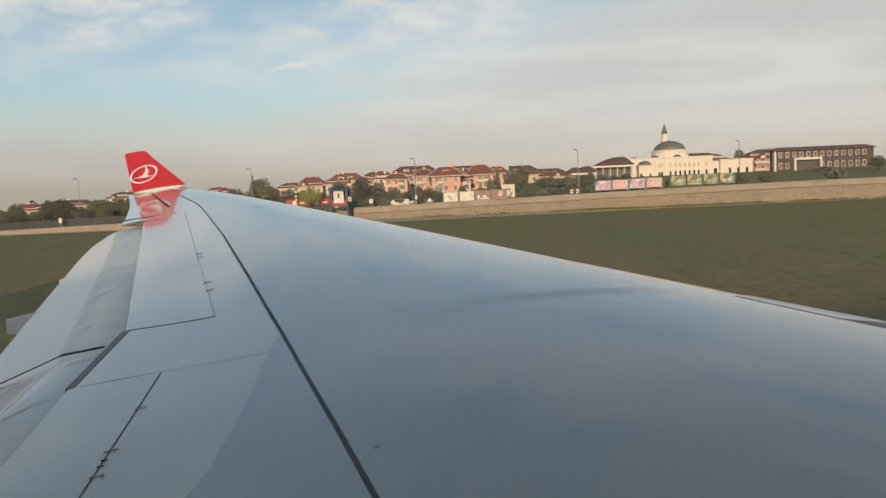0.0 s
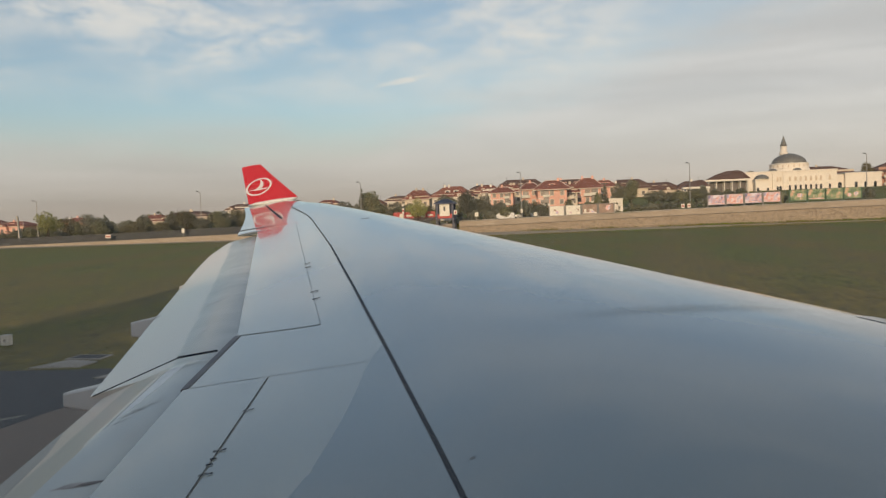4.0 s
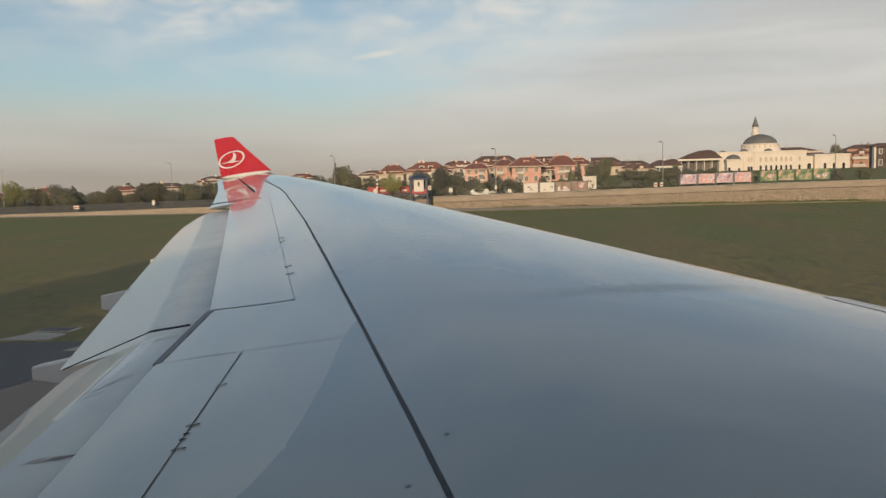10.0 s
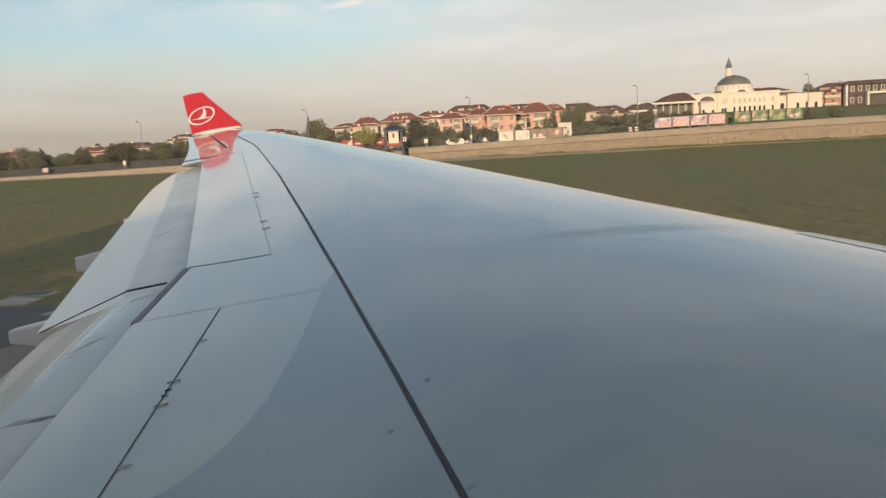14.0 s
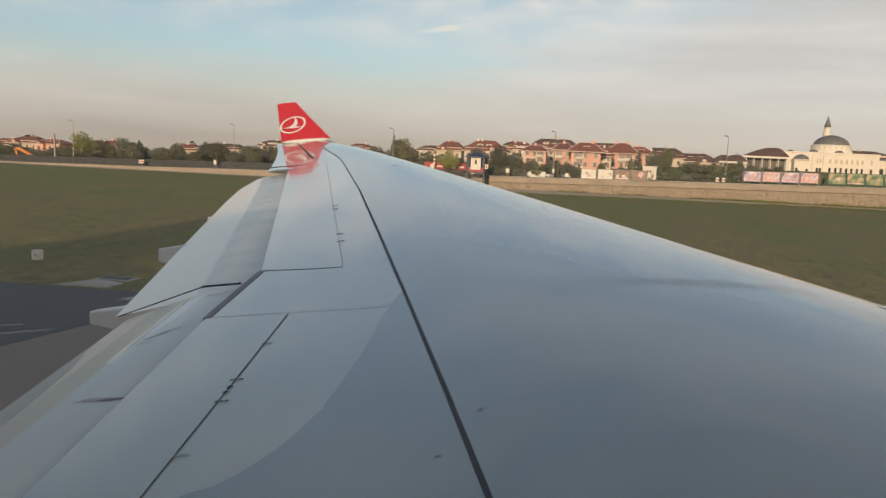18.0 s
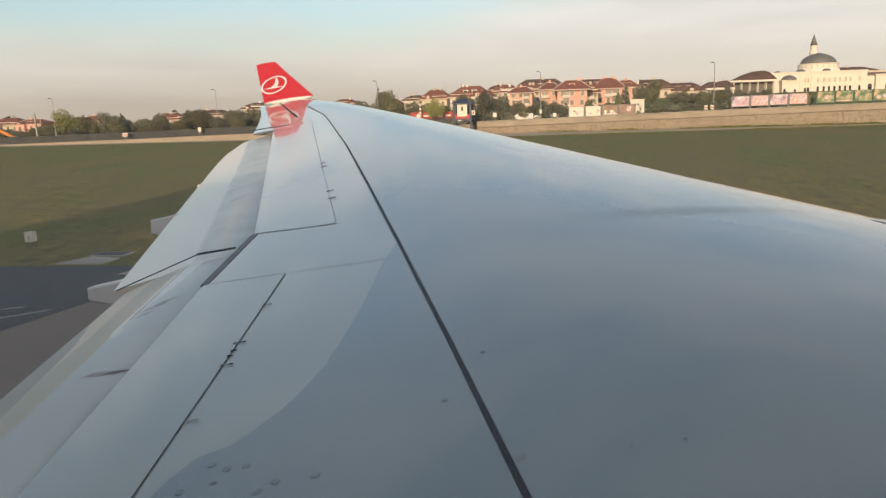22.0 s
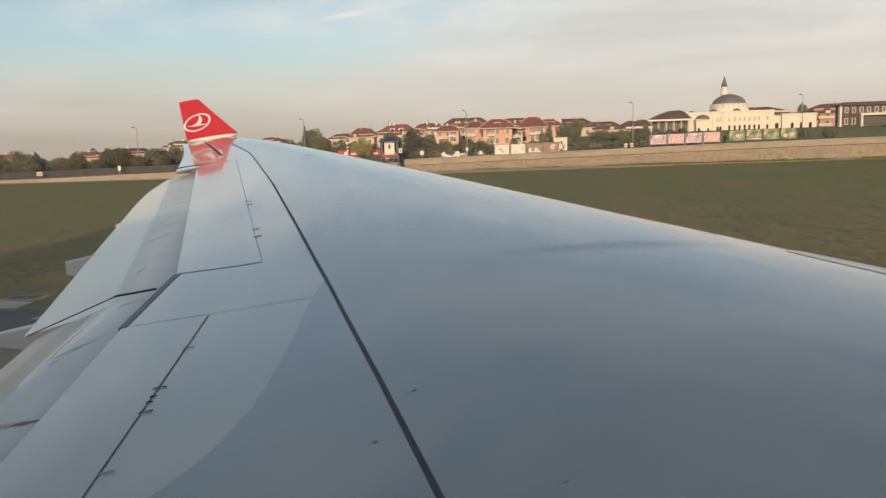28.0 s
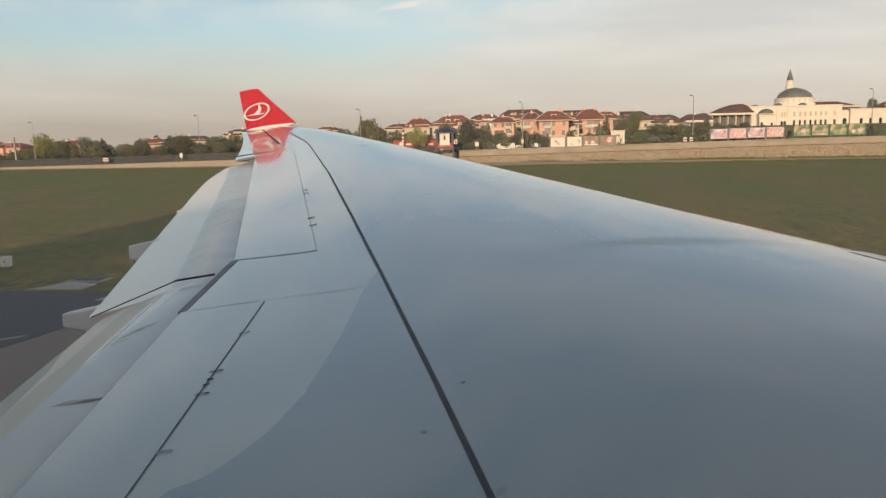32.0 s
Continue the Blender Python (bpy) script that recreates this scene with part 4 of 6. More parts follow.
def smear(name, station, pts, material, label, parent, up=0.0012):
    """A flat patch on a flap bounded by (y, s) points, fanned from its middle."""
    bm = bmesh.new()
    rim = [bm.verts.new(on_flap(station, y, s, up)) for y, s in pts]
    n = len(pts) // 2
    for i in range(n - 1):
        bm.faces.new((rim[i], rim[i + 1], rim[-2 - i], rim[-1 - i]))
    return part(name, bm, material, parent, label)


def streak(name, station, y0, s0, y1, s1, w, material, label, parent, up=0.0012):
    """A tapered smear along a flap from (y0, s0) to (y1, s1), w wide in s."""
    n, one, two = 8, [], []
    for i in range(n + 1):
        k = i / n
        h = w / 2 * math.sin(math.pi * (0.04 + 0.92 * k)) * (0.75 + 0.25 * math.sin(9 * k + y0))
        y, s = y0 + (y1 - y0) * k, s0 + (s1 - s0) * k
        one.append((y - h * 0.5, s - h))
        two.append((y + h * 0.5, s + h))
    return smear(name, station, one + two[::-1], material, label, parent, up)


bm = bmesh.new()
rr = []
for i in range(9):
    y = 0.6 + 6.3 * i / 8
    w, v = 0.01 + 0.60 * (1 - i / 8) ** 0.5, 0.005 + 0.09 * (1 - i / 8) ** 0.6
    x, z = inner_station(y)[3]
    rr.append([on_flap(inner_station, y, 2 - w / 0.82, 0.002), (x - v, y, z + 0.004 - v * 0.42), (x - v, y, z - v * 0.42 - 0.03), (x + w, y, z - 0.10)])
loft(bm, rr)
part("flap_tab", bm, TABM, inner_flap, "grey trailing tab")
bm = bmesh.new()
tube(bm, (-5.21, 7.95, 3.70), (-4.18, 7.95, 4.120), 0.007, n=6)
tube(bm, (-4.18, 7.95, 4.125), (-3.74, 8.0, 4.19), 0.013, n=6)
part("flap_gap", bm, SEAL, outer_flap, "dark gap between the two flaps")
bm = bmesh.new()
ends = [(7.84, 0.64), (7.4, 0.70), (6.9, 0.77), (6.5, 0.86), (6.3, 0.96)]
rows = []
for i in range(25):
    y = 7.84 - 1.54 * i / 24
    s0 = float(np.interp(-y, [-v for v, _ in ends], [v for _, v in ends])) + 0.012 * math.sin(i * 1.7)
    rows.append([on_flap(inner_station, y, s0, -0.003)] + [on_flap(inner_station, y, s0 + (0.975 - s0) * j / 4, 0.0012) for j in range(5)])
loft(bm, rows, closed=False)
part("pale_patch", bm, PATCHM, inner_flap, "pale blue-white patch")
bm = bmesh.new()
for i in range(14):
    tube(bm, on_flap(inner_station, 7.86 - 0.13 * i, 1.0, 0.0), on_flap(inner_station, 7.73 - 0.13 * i, 1.0, 0.0), 0.003, n=5)
part("flap_crease_seam", bm, COVEG, inner_flap, "thin dark seam along the crease")
streak("oily_streak", inner_station, 4.95, 0.48, 5.17, 0.02, 0.08, STAIN, "dark oily streak", inner_flap, 0.0024)
streak("oily_streak", inner_station, 4.85, 0.80, 5.15, 0.06, 0.12, BROWNST, "thin brown streak", inner_flap)
for y0, s0, y1, s1, w in ((5.78, 0.42, 5.93, 0.26, 0.035),):
    streak("grime_streak", inner_station, y0, s0, y1, s1, w, GRIME, "thin brown grime streak", inner_flap, 0.0018)
for y0, s0, y1, s1, w in ((6.42, 0.80, 6.72, 0.34, 0.035), (6.26, 0.92, 6.55, 0.52, 0.045), (6.10, 0.95, 6.30, 0.62, 0.03)):
    streak("grime_streak", inner_station, y0, s0, y1, s1, w, STAINP, "thin grey scratch by the patch", inner_flap, 0.003)
streak("grime_streak", inner_station, 6.72, 1.75, 6.92, 1.5, 0.07, GRIME, "thin brown grime streak", inner_flap)
streak("grime_streak", outer_station, 11.2, 0.95, 11.5, 0.3, 0.10, GRIME, "thin brown grime streak", outer_flap)
for y0, s0, y1, s1, w in ((12.5, 0.90, 12.85, 0.45, 0.05), (14.9, 0.80, 15.3, 0.30, 0.06), (16.5, 0.92, 16.9, 0.15, 0.08)):
    streak("grime_streak", outer_station, y0, s0, y1, s1, w, COVEG, "soft dark grime streak", outer_flap, 0.0016)
streak("oily_streak", outer_station, 9.42, 0.86, 9.55, 0.62, 0.05, BROWNST, "thin brown streak", outer_flap, 0.0016)
smear("grimy_shaded_panel", outer_station, [(8.1, 0.02), (8.5, 0.02), (9.0, 0.02), (9.4, 0.10), (9.2, 0.80), (8.9, 0.92), (8.5, 0.95), (8.1, 0.95)], COVEM, "grey panel by the flap gap, grime and shade in its colour", outer_flap)
# kink fairing between spoilers: dark shroud edge
bm = bmesh.new()
loft(bm, [[skin(trail(y) + 0.05, y, 0.007), skin(trail(y) - 0.03, y, 0.005), skin(trail(y) - 0.03, y, -0.085), skin(trail(y) + 0.05, y, -0.01)] for y in (6.85, 7.3, 7.8, 8.2, 8.52)])
part("shroud_edge", bm, SHROUD, wing, "dark shroud edge at the wing kink")


def fairing(y, x1, top, low, w=0.15, rise=0.22, length=3.0):
    """A wedge-tailed flap track fairing with flat sides; its tail edge stands at x1 between low and top."""
    bm = bmesh.new()
    rings = []
    for d, kw, kl in ((0.0, 0.55, 0.0), (0.03, 0.75, 0.0), (0.5, 1.0, 0.05), (1.2, 1.1, 0.12), (2.2, 0.8, 0.06), (length, 0.1, -0.25)):
        zt, zl = top + rise * min(d, 1.4) - max(0.0, d - 1.4) * 0.12, low - kl
        c, hw = 0.02, w * kw
        rings.append([(x1 + d, y - hw, zl + c), (x1 + d, y - hw, zt - c), (x1 + d, y - hw + c, zt), (x1 + d, y + hw - c, zt), (x1 + d, y + hw, zt - c), (x1 + d, y + hw, zl + c), (x1 + d, y + hw - c, zl), (x1 + d, y - hw + c, zl)])
    loft(bm, rings)
    part("flap_track_fairing", bm, FAIRM, plane, "pale grey flap track fairing with a wedge tail")


for y, x1, top, low, w in ((8.50, -5.90, 3.62, 3.46, 0.15), (11.93, -7.02, 3.98, 3.75, 0.14), (15.2, -7.86, 4.27, 4.18, 0.06), (17.2, -8.28, 4.62, 4.56, 0.035)):
    fairing(y, x1, top, low, w, 0.20)

# winglet: white root band, red blade, emblem of plain shapes
WA, WB = Vector((-8.96, 26.0, 6.30)), Vector((-10.74, 26.0, 6.12))
WU = (WB - WA).normalized()
WV = Vector((-0.0769, 0.6448, 0.7605)).normalized()
WN = WU.cross(WV).normalized()
if WN.y > 0:
    WN = -WN


def on_blade(u, v, out=0.0):
    return WA + WU * u + WV * v + WN * out


def blade_ring(v0):
    s = max(v0, -0.03) / 1.85
    a, b = 1.63 * s, 1.79 + 0.55 * s
    th = 0.085 * (1 - 0.6 * s)
    out = []
    for i in range(9):
        t = i / 8
        out.append(on_blade(a + (b - a) * t, v0 + 0.02 * (1 - t) * (s > 0.9), th * math.sin(math.pi * min(t * 0.9 + 0.1, 1)) ** 0.7))
    for i in range(7, 0, -1):
        t = i / 8
        out.append(on_blade(a + (b - a) * t, v0, -th * math.sin(math.pi * t) ** 0.7 - 0.01))
    return out


bm = bmesh.new()
loft(bm, [[Vector(p) for p in blade_ring(v)] for v in (-0.09, -0.06, -0.03)])
winglet = part("winglet", bm, WHITEP, plane, "white winglet root band", True)
bm = bmesh.new()
loft(bm, [blade_ring(v) for v in (-0.03, 0.5, 0.9, 1.3, 1.7, 1.84)])
blade = part("blade", bm, REDP, winglet, "red swept winglet blade", False)


def emblem(name, loops, out=0.088):
    bm = bmesh.new()
    for pts in loops:
        bm.faces.new([bm.verts.new(on_blade(u, v, out)) for u, v in pts])
    return part(name, bm, WHITEP, winglet, "white emblem shape")


def oval(k, i, n=48):
    a = 2 * math.pi * i / n
    c, s = 0.475 * k * math.cos(a), 0.40 * k * math.sin(a)
    r = radians(-18)
    return (1.475 + c * math.cos(r) - s * math.sin(r), 0.675 + c * math.sin(r) + s * math.cos(r))


emblem("emblem_ring", [[oval(1, i), oval(1, i + 1), oval(0.855, i + 1), oval(0.855, i)] for i in range(48)])
emblem("emblem_wing", [[(u - 0.03, v - 0.09) for u, v in pts] for pts in ([(1.90, 0.62), (1.62, 0.66), (1.40, 0.68), (1.20, 0.66), (1.12, 0.64), (1.45, 0.60)],
                       [(1.53, 1.13), (1.44, 1.06), (1.36, 0.94), (1.34, 0.80), (1.38, 0.69), (1.62, 0.655), (1.52, 0.76), (1.47, 0.88), (1.48, 1.02)])])

# fuselage with one window opening, tail fin and undercarriage
FY, FZ, FR = -2.555, 5.1, 2.82
stations = [(31, 0.02, -0.5), (30.4, 0.5, -0.45), (29, 1.3, -0.3), (27, 2.1, -0.12), (24.5, 2.65, 0), (21, 2.82, 0), (8, 2.82, 0)]
aft = [(-8, 2.82, 0), (-14, 2.82, 0), (-20, 2.5, 0.3), (-26, 1.7, 0.95), (-31, 0.8, 1.6), (-34, 0.15, 1.95)]


def ring(x, r, dz, n=64):
    return [(x, FY + r * math.cos(2 * math.pi * i / n), FZ + dz + r * math.sin(2 * math.pi * i / n)) for i in range(n)]


WX0, WX1 = -0.34, 0.34
bm = bmesh.new()
loft(bm, [ring(*s) for s in stations])
part("forward_fuselage", bm, HULLP, plane, "white fuselage barrel", True)
bm = bmesh.new()
loft(bm, [ring(*s) for s in aft])
part("rear_fuselage", bm, HULLP, plane, "white tapering rear fuselage", True)
bm = bmesh.new()
for xa, xb in ((-8, WX0), (WX0, WX1), (WX1, 8)):
    for i in range(64):
        a0, a1 = 2 * math.pi * i / 64, 2 * math.pi * (i + 1) / 64
        z0, z1 = FZ + FR * math.sin(a0), FZ + FR * math.sin(a1)
        if xa == WX0 and math.cos(a0) > 0 and i in (0, 1, 2, 3) or i in (30, 31):
            continue
        bm.faces.new([bm.verts.new((x, FY + FR * math.cos(a), FZ + FR * math.sin(a))) for x, a in ((xa, a0), (xb, a0), (xb, a1), (xa, a1))])
# unseen row of far-side window gaps, added so evening sun lightens the liner
for i in (30, 31):
    for k in range(30):
        bm.faces.new([bm.verts.new((x, FY + FR * math.cos(a), FZ + FR * math.sin(a))) for x, a in ((-8 + 16 * k / 30, math.pi * i / 32), (-7.77 + 16 * k / 30, math.pi * i / 32), (-7.77 + 16 * k / 30, math.pi * (i + 1) / 32), (-8 + 16 * k / 30, math.pi * (i + 1) / 32))])
for x in (-7.99, 7.99):
    bm.faces.new([bm.verts.new(p) for p in ring(x, 2.80, 0)])
bmesh.ops.remove_doubles(bm, verts=bm.verts, dist=1e-4)
cabin = part("cabin_section", bm, HULLP, plane, "white fuselage side round the cabin window")


def oval_w(k, y, n=64, cx=0.0, cz=5.60):
    out = []
    for i in range(n):
        a = 2 * math.pi * i / n
        c, s = math.cos(a), math.sin(a)
        z = cz + 0.25 * (1 + (k - 1) * 0.75) * abs(s) ** 0.36 * (1 if s > 0 else -1)
        out.append((cx + 0.1659 * k * abs(c) ** 0.36 * (1 if c > 0 else -1), y - 0.27 * (z - 5.6), z))
    return out


def squarish(y, n=64, hx=0.338, hz=0.40):
    out = []
    for i in range(n):
        a = 2 * math.pi * i / n
        c, s = math.cos(a), math.sin(a)
        m = max(abs(c), abs(s))
        z = 5.62 + hz * s / m
        yy = y if y is not None else FY + math.sqrt(FR**2 - (z - FZ) ** 2) + 0.002
        out.append((hx * c / m, yy, z))
    return out


bm = bmesh.new()
loft(bm, [squarish(None), oval_w(1.25, 0.16), oval_w(1.02, 0.135)], caps=False)
win = part("cabin_window", bm, HULLP, plane, "oval cabin window surround")
bm = bmesh.new()
loft(bm, [oval_w(1.03, 0.138), oval_w(1.0, 0.136), oval_w(1.0, 0.129), oval_w(1.005, 0.127)], caps=False)
part("bezel", bm, BEZEL, win, "pale plastic window bezel", True)
part("seal_lip", loft(bmesh.new(), [oval_w(1.0, 0.1292), oval_w(0.9965, 0.1286), oval_w(0.9965, 0.1272), oval_w(1.0, 0.1266)], caps=False), WHITEP, win, "thin white seal lip", True)
bm = bmesh.new()
loft(bm, [oval_w(1.004, 0.1265), oval_w(1.25, 0.115), oval_w(1.6, 0.09), squarish(0.06, hx=0.6, hz=0.6), squarish(-0.6, hx=1.2, hz=1.3)], caps=False)
part("window_liner", bm, LINER, win, "dark cabin wall liner", True)
bm = bmesh.new()
loft(bm, [oval_w(1.012, 0.131), oval_w(1.012, 0.134)])
pane = part("window_pane", bm, glass, win, "clear acrylic pane")
pane.visible_shadow = False
bm = bmesh.new()
loft(bm, [[(-23.5, FY - 0.25, 7.2), (-32.5, FY - 0.08, 7.0), (-32.5, FY + 0.08, 7.0), (-23.5, FY + 0.25, 7.2)], [(-30.0, FY - 0.1, 15.5), (-34.2, FY - 0.05, 15.5), (-34.2, FY + 0.05, 15.5), (-30.0, FY + 0.1, 15.5)]])
part("tail_fin", bm, REDP, plane, "tall tail fin")
for y, s in ((2.2, 1), (-7.3, -1)):
    bm = bmesh.new()
    tube(bm, (-6.5, y - 1.2 * s, 3.9), (-6.5, y - 1.6 * s, 0.6), 0.16)
    leg = part("main_gear", bm, STEEL, plane)
    for dx in (-0.95, 0.95):
        for dy in (-0.45, 0.45):
            bm = bmesh.new()
            tube(bm, (-6.5 + dx, y - 1.6 * s + dy - 0.2, 0.66), (-6.5 + dx, y - 1.6 * s + dy + 0.2, 0.66), 0.64, n=20)
            part("wheel", bm, RUBBER, leg)
bm = bmesh.new()
tube(bm, (22, FY, 3.0), (22, FY, 0.5), 0.12)
leg = part("nose_gear", bm, STEEL, plane)
for dy in (-0.3, 0.3):
    bm = bmesh.new()
    tube(bm, (22, FY + dy - 0.13, 0.52), (22, FY + dy + 0.13, 0.52), 0.5, n=20)
    part("wheel", bm, RUBBER, leg)


# ---- roadside: lamps, tower, hoardings, billboards, fence ----
def street_lamp(x, y, z, h, side=-1):
    t = thing("street_lamp", x, y, z, "tall grey steel street lamp with a short arm", "street lamp", "lamps along the road")
    sub("pole", tube(bmesh.new(), (0, 0, 0), (0, 0, h), 0.13, 0.06, 8), GALV, t)
    bm = bmesh.new()
    tube(bm, (0, 0, h - 0.05), (side * 0.5, -0.3, h + 0.12), 0.05, 0.04, 6)
    sub("arm", bm, GALV, t)
    bm = boxed(side * 0.5 - 0.35, -0.48, h + 0.05, side * 0.5 + 0.2, -0.17, h + 0.22, bevel=0.05)
    sub("lamp_head", bm, FENCEM, t, "dark lamp head")
    bm = boxed(-0.25, -0.25, -0.3, 0.25, 0.25, 0.35, bevel=0.04)
    sub("footing", bm, CONC, t)


for x, top in ((-163, 11.3), (-123.1, 11.6), (-81.8, 12.2), (-44.0, 12.75), (-8.5, 13.4), (26.6, 13.85), (61.1, 14.2), (96, 14.6)):
    z = ground_z(x, 170)
    street_lamp(x, 170, z, top - z)
t = thing("concrete_pole", -117.4, 156, ground_z(-117.4, 156), "square pale concrete post leaning slightly", "post")
sub("shaft", loft(bmesh.new(), [[(-0.2, -0.2, 0), (0.2, -0.2, 0), (0.2, 0.2, 0), (-0.2, 0.2, 0)], [(-0.45, -0.14, 6.5), (-0.17, -0.14, 6.5), (-0.17, 0.14, 6.5), (-0.45, 0.14, 6.5)]]), CONC, t)


def guard_tower(x, y, z):
    t = thing("guard_tower", x, y, z, "dark blue guard tower on legs with a white board", "watchtower")
    for i, (a, b) in enumerate(((-1.55, -1.3), (1.55, -1.3), (1.55, 1.3), (-1.55, 1.3))):
        sub("leg", boxed(a - 0.14, b - 0.14, -1.4, a + 0.14, b + 0.14, 4.75), BLUEP, t)
    for a in (-1, 1):
        bm = bmesh.new()
        tube(bm, (-1.5 * a, -1.36, 0.1), (1.5 * a, -1.36, 1.7), 0.06, n=6)
        sub("brace", bm, GALV, t, "pale steel cross brace")
    sub("floor_deck", boxed(-1.8, -1.6, 1.75, 1.8, 1.6, 1.95), BLUEP, t)
    sub("lower_panel", boxed(-1.35, -1.40, 1.96, 1.35, 1.35, 2.75), REDB, t, "faded red lower panel")
    sub("side_panel", boxed(-1.40, -1.25, 2.76, -1.2, 1.25, 4.6), BLUEP, t)
    sub("side_panel", boxed(1.2, -1.25, 2.76, 1.40, 1.25, 4.6), BLUEP, t)
    sub("rear_panel", boxed(-1.19, 1.0, 2.76, 1.19, 1.2, 4.6), BLUEP, t)
    board = sub("board", boxed(-0.95, -1.52, 2.35, 0.95, -1.42, 4.58, bevel=0.04), ADW, t, "white notice board")
    ob = sub("board_mark", boxed(-0.17, -1.545, 3.35, 0.17, -1.522, 4.15, bevel=0.006), FENCEM, t, "plain dark upright mark")
    bm = bmesh.new()
    loft(bm, [[(-2.0, -1.95, 4.62), (2.0, -1.95, 4.62), (2.0, 1.95, 4.62), (-2.0, 1.95, 4.62)], [(-2.0, -1.95, 4.8), (2.0, -1.95, 4.8), (2.0, 1.95, 4.8), (-2.0, 1.95, 4.8)], [(-0.5, -0.2, 5.55), (0.5, -0.2, 5.55), (0.5, 0.2, 5.55), (-0.5, 0.2, 5.55)]])
    sub("hip_roof", bm, BLUEP, t, "low dark blue hip roof")
    sub("side_sign", boxed(1.75, -1.5, 2.6, 2.35, -1.42, 3.4), ADW, t, "small white and red side sign")
    sub("sign_mark", boxed(1.90, -1.53, 2.75, 2.2, -1.503, 3.2), REDB, t)


guard_tower(-21.7, 147.2, 2.45)


def hoarding(x0, x1, y, z, h):
    t = thing("red_hoarding", (x0 + x1) / 2, y, z, "weathered red painted hoarding with white lettering blocks", "hoarding", "red hoardings by the tower")
    w = (x1 - x0) / 2
    sub("panel", boxed(-w, 0, 0, w, 0.12, h), REDB, t)
    sub("lower_band", boxed(-w, -0.03, 0.02, w, -0.004, 0.42), ADW, t, "white lower band")
    sub("roundel", tube(bmesh.new(), (-w * 0.2, -0.02, h * 0.62), (-w * 0.2, 0.0, h * 0.62), 0.5, n=20), ADW, t, "white round mark")
    sub("text_bar", boxed(w * 0.25, -0.02, h * 0.55, w * 0.8, -0.004, h * 0.72), ADW, t, "plain white bar of unreadable writing")
    for a in (-w + 0.1, w - 0.1):
        sub("post", boxed(a - 0.06, 0.13, -0.8, a + 0.06, 0.25, h), GALV, t)


for x0, x1 in ((-33.2, -29.0), (-28.8, -24.8), (-24.6, -21.5)):
    hoarding(x0, x1, 153.6, ground_z(-28, 152) + 0.85, 1.95)
t = thing("marker_post", -30.9, 152.2, ground_z(-30.9, 152), "slim white and red banded marker post", "post")
for i, m in enumerate((ADW, REDB, ADW, FENCEM, ADW)):
    sub("band", boxed(-0.16, -0.16, 2.6 + 0.35 * i, 0.16, 0.16, 2.95 + 0.35 * i), m, t)
sub("pole", boxed(-0.08, -0.08, 0, 0.08, 0.08, 2.6), GALV, t)


def billboard(x, y, z, w, h, face, kind, seed, low=0.55, rim=POSTM):
    """A framed advertising panel on two posts; the print is plain patches and bars."""
    rnd = random.Random(seed)
    t = thing("billboard", x, y, z, kind, "billboard", "billboards on the wall")
    for a in (-w / 2, w / 2):
        sub("post", boxed(a - 0.07, -0.05, -1.1, a + 0.07, 0.16, low + h + 0.1), rim, t)
    sub("frame", boxed(-w / 2 + 0.075, 0.02, low - 0.06, w / 2 - 0.075, 0.14, low + h + 0.06), rim, t)
    sub("poster", boxed(-w / 2 + 0.13, -0.02, low, w / 2 - 0.13, 0.017, low + h), face, t, kind)
    return t, low, w, h, rnd


def prints(b, mats, n):
    t, low, w, h, rnd = b
    for i in range(n):
        cw, ch = rnd.uniform(0.5, 1.3), rnd.uniform(0.4, 1.0)
        cx, cz = rnd.uniform(-w / 2 + 0.2 + cw / 2, w / 2 - 0.2 - cw / 2), rnd.uniform(low + 0.1 + ch / 2, low + h - 0.1 - ch / 2)
        k = rnd.randint(5, 9)
        bm = bmesh.new()
        ring_a = [(cx + cw / 2 * math.cos(2 * math.pi * j / k) * rnd.uniform(0.75, 1), cz + ch / 2 * math.sin(2 * math.pi * j / k) * rnd.uniform(0.75, 1)) for j in range(k)]
        loft(bm, [[(px, -0.024 - 0.002 * i, pz) for px, pz in ring_a], [(px, -0.021, pz) for px, pz in ring_a]])
        sub("print_patch", bm, rnd.choice(mats), t)
    sub("print_bar", boxed(-w / 2 + 0.2, -0.05, low + 0.1, w / 2 - 0.2, -0.022, low + 0.28), rnd.choice(mats), t, "plain bar of unreadable writing")


for i in range(4):
    x = -0.9 + 3.08 * i
    z = road_z(x) + 0.40
    prints(billboard(x, 151.0, z - 0.35, 2.9, 1.75, ADW if i < 2 else ADT, "white poster in a grey frame with faint print" if i < 2 else "brown poster in a grey frame with pale base", 10 + i), [ADT, ADW, ADB] if i < 2 else [ADT, ADW, ADO], 3)
for i in range(4):
    x = 28.3 + 3.25 * i
    z = road_z(x) + 0.82
    prints(billboard(x, 151.0, z - 0.35, 3.1, 1.75, (ADB, ADO, ADB, ADO)[i], "faded orange and pale blue poster in a steel frame", 20 + i), [ADO, ADB, ADO], 2)
for i in range(4):
    x = 42.62 + 3.09 * i
    z = road_z(x) + 0.85
    prints(billboard(x, 151.0, z - 0.4, 3.0, 1.85, ADG, "faded green poster with blotched coloured print in a green frame", 30 + i, rim=GREENF), [ADG, ADO, ADG], 2)


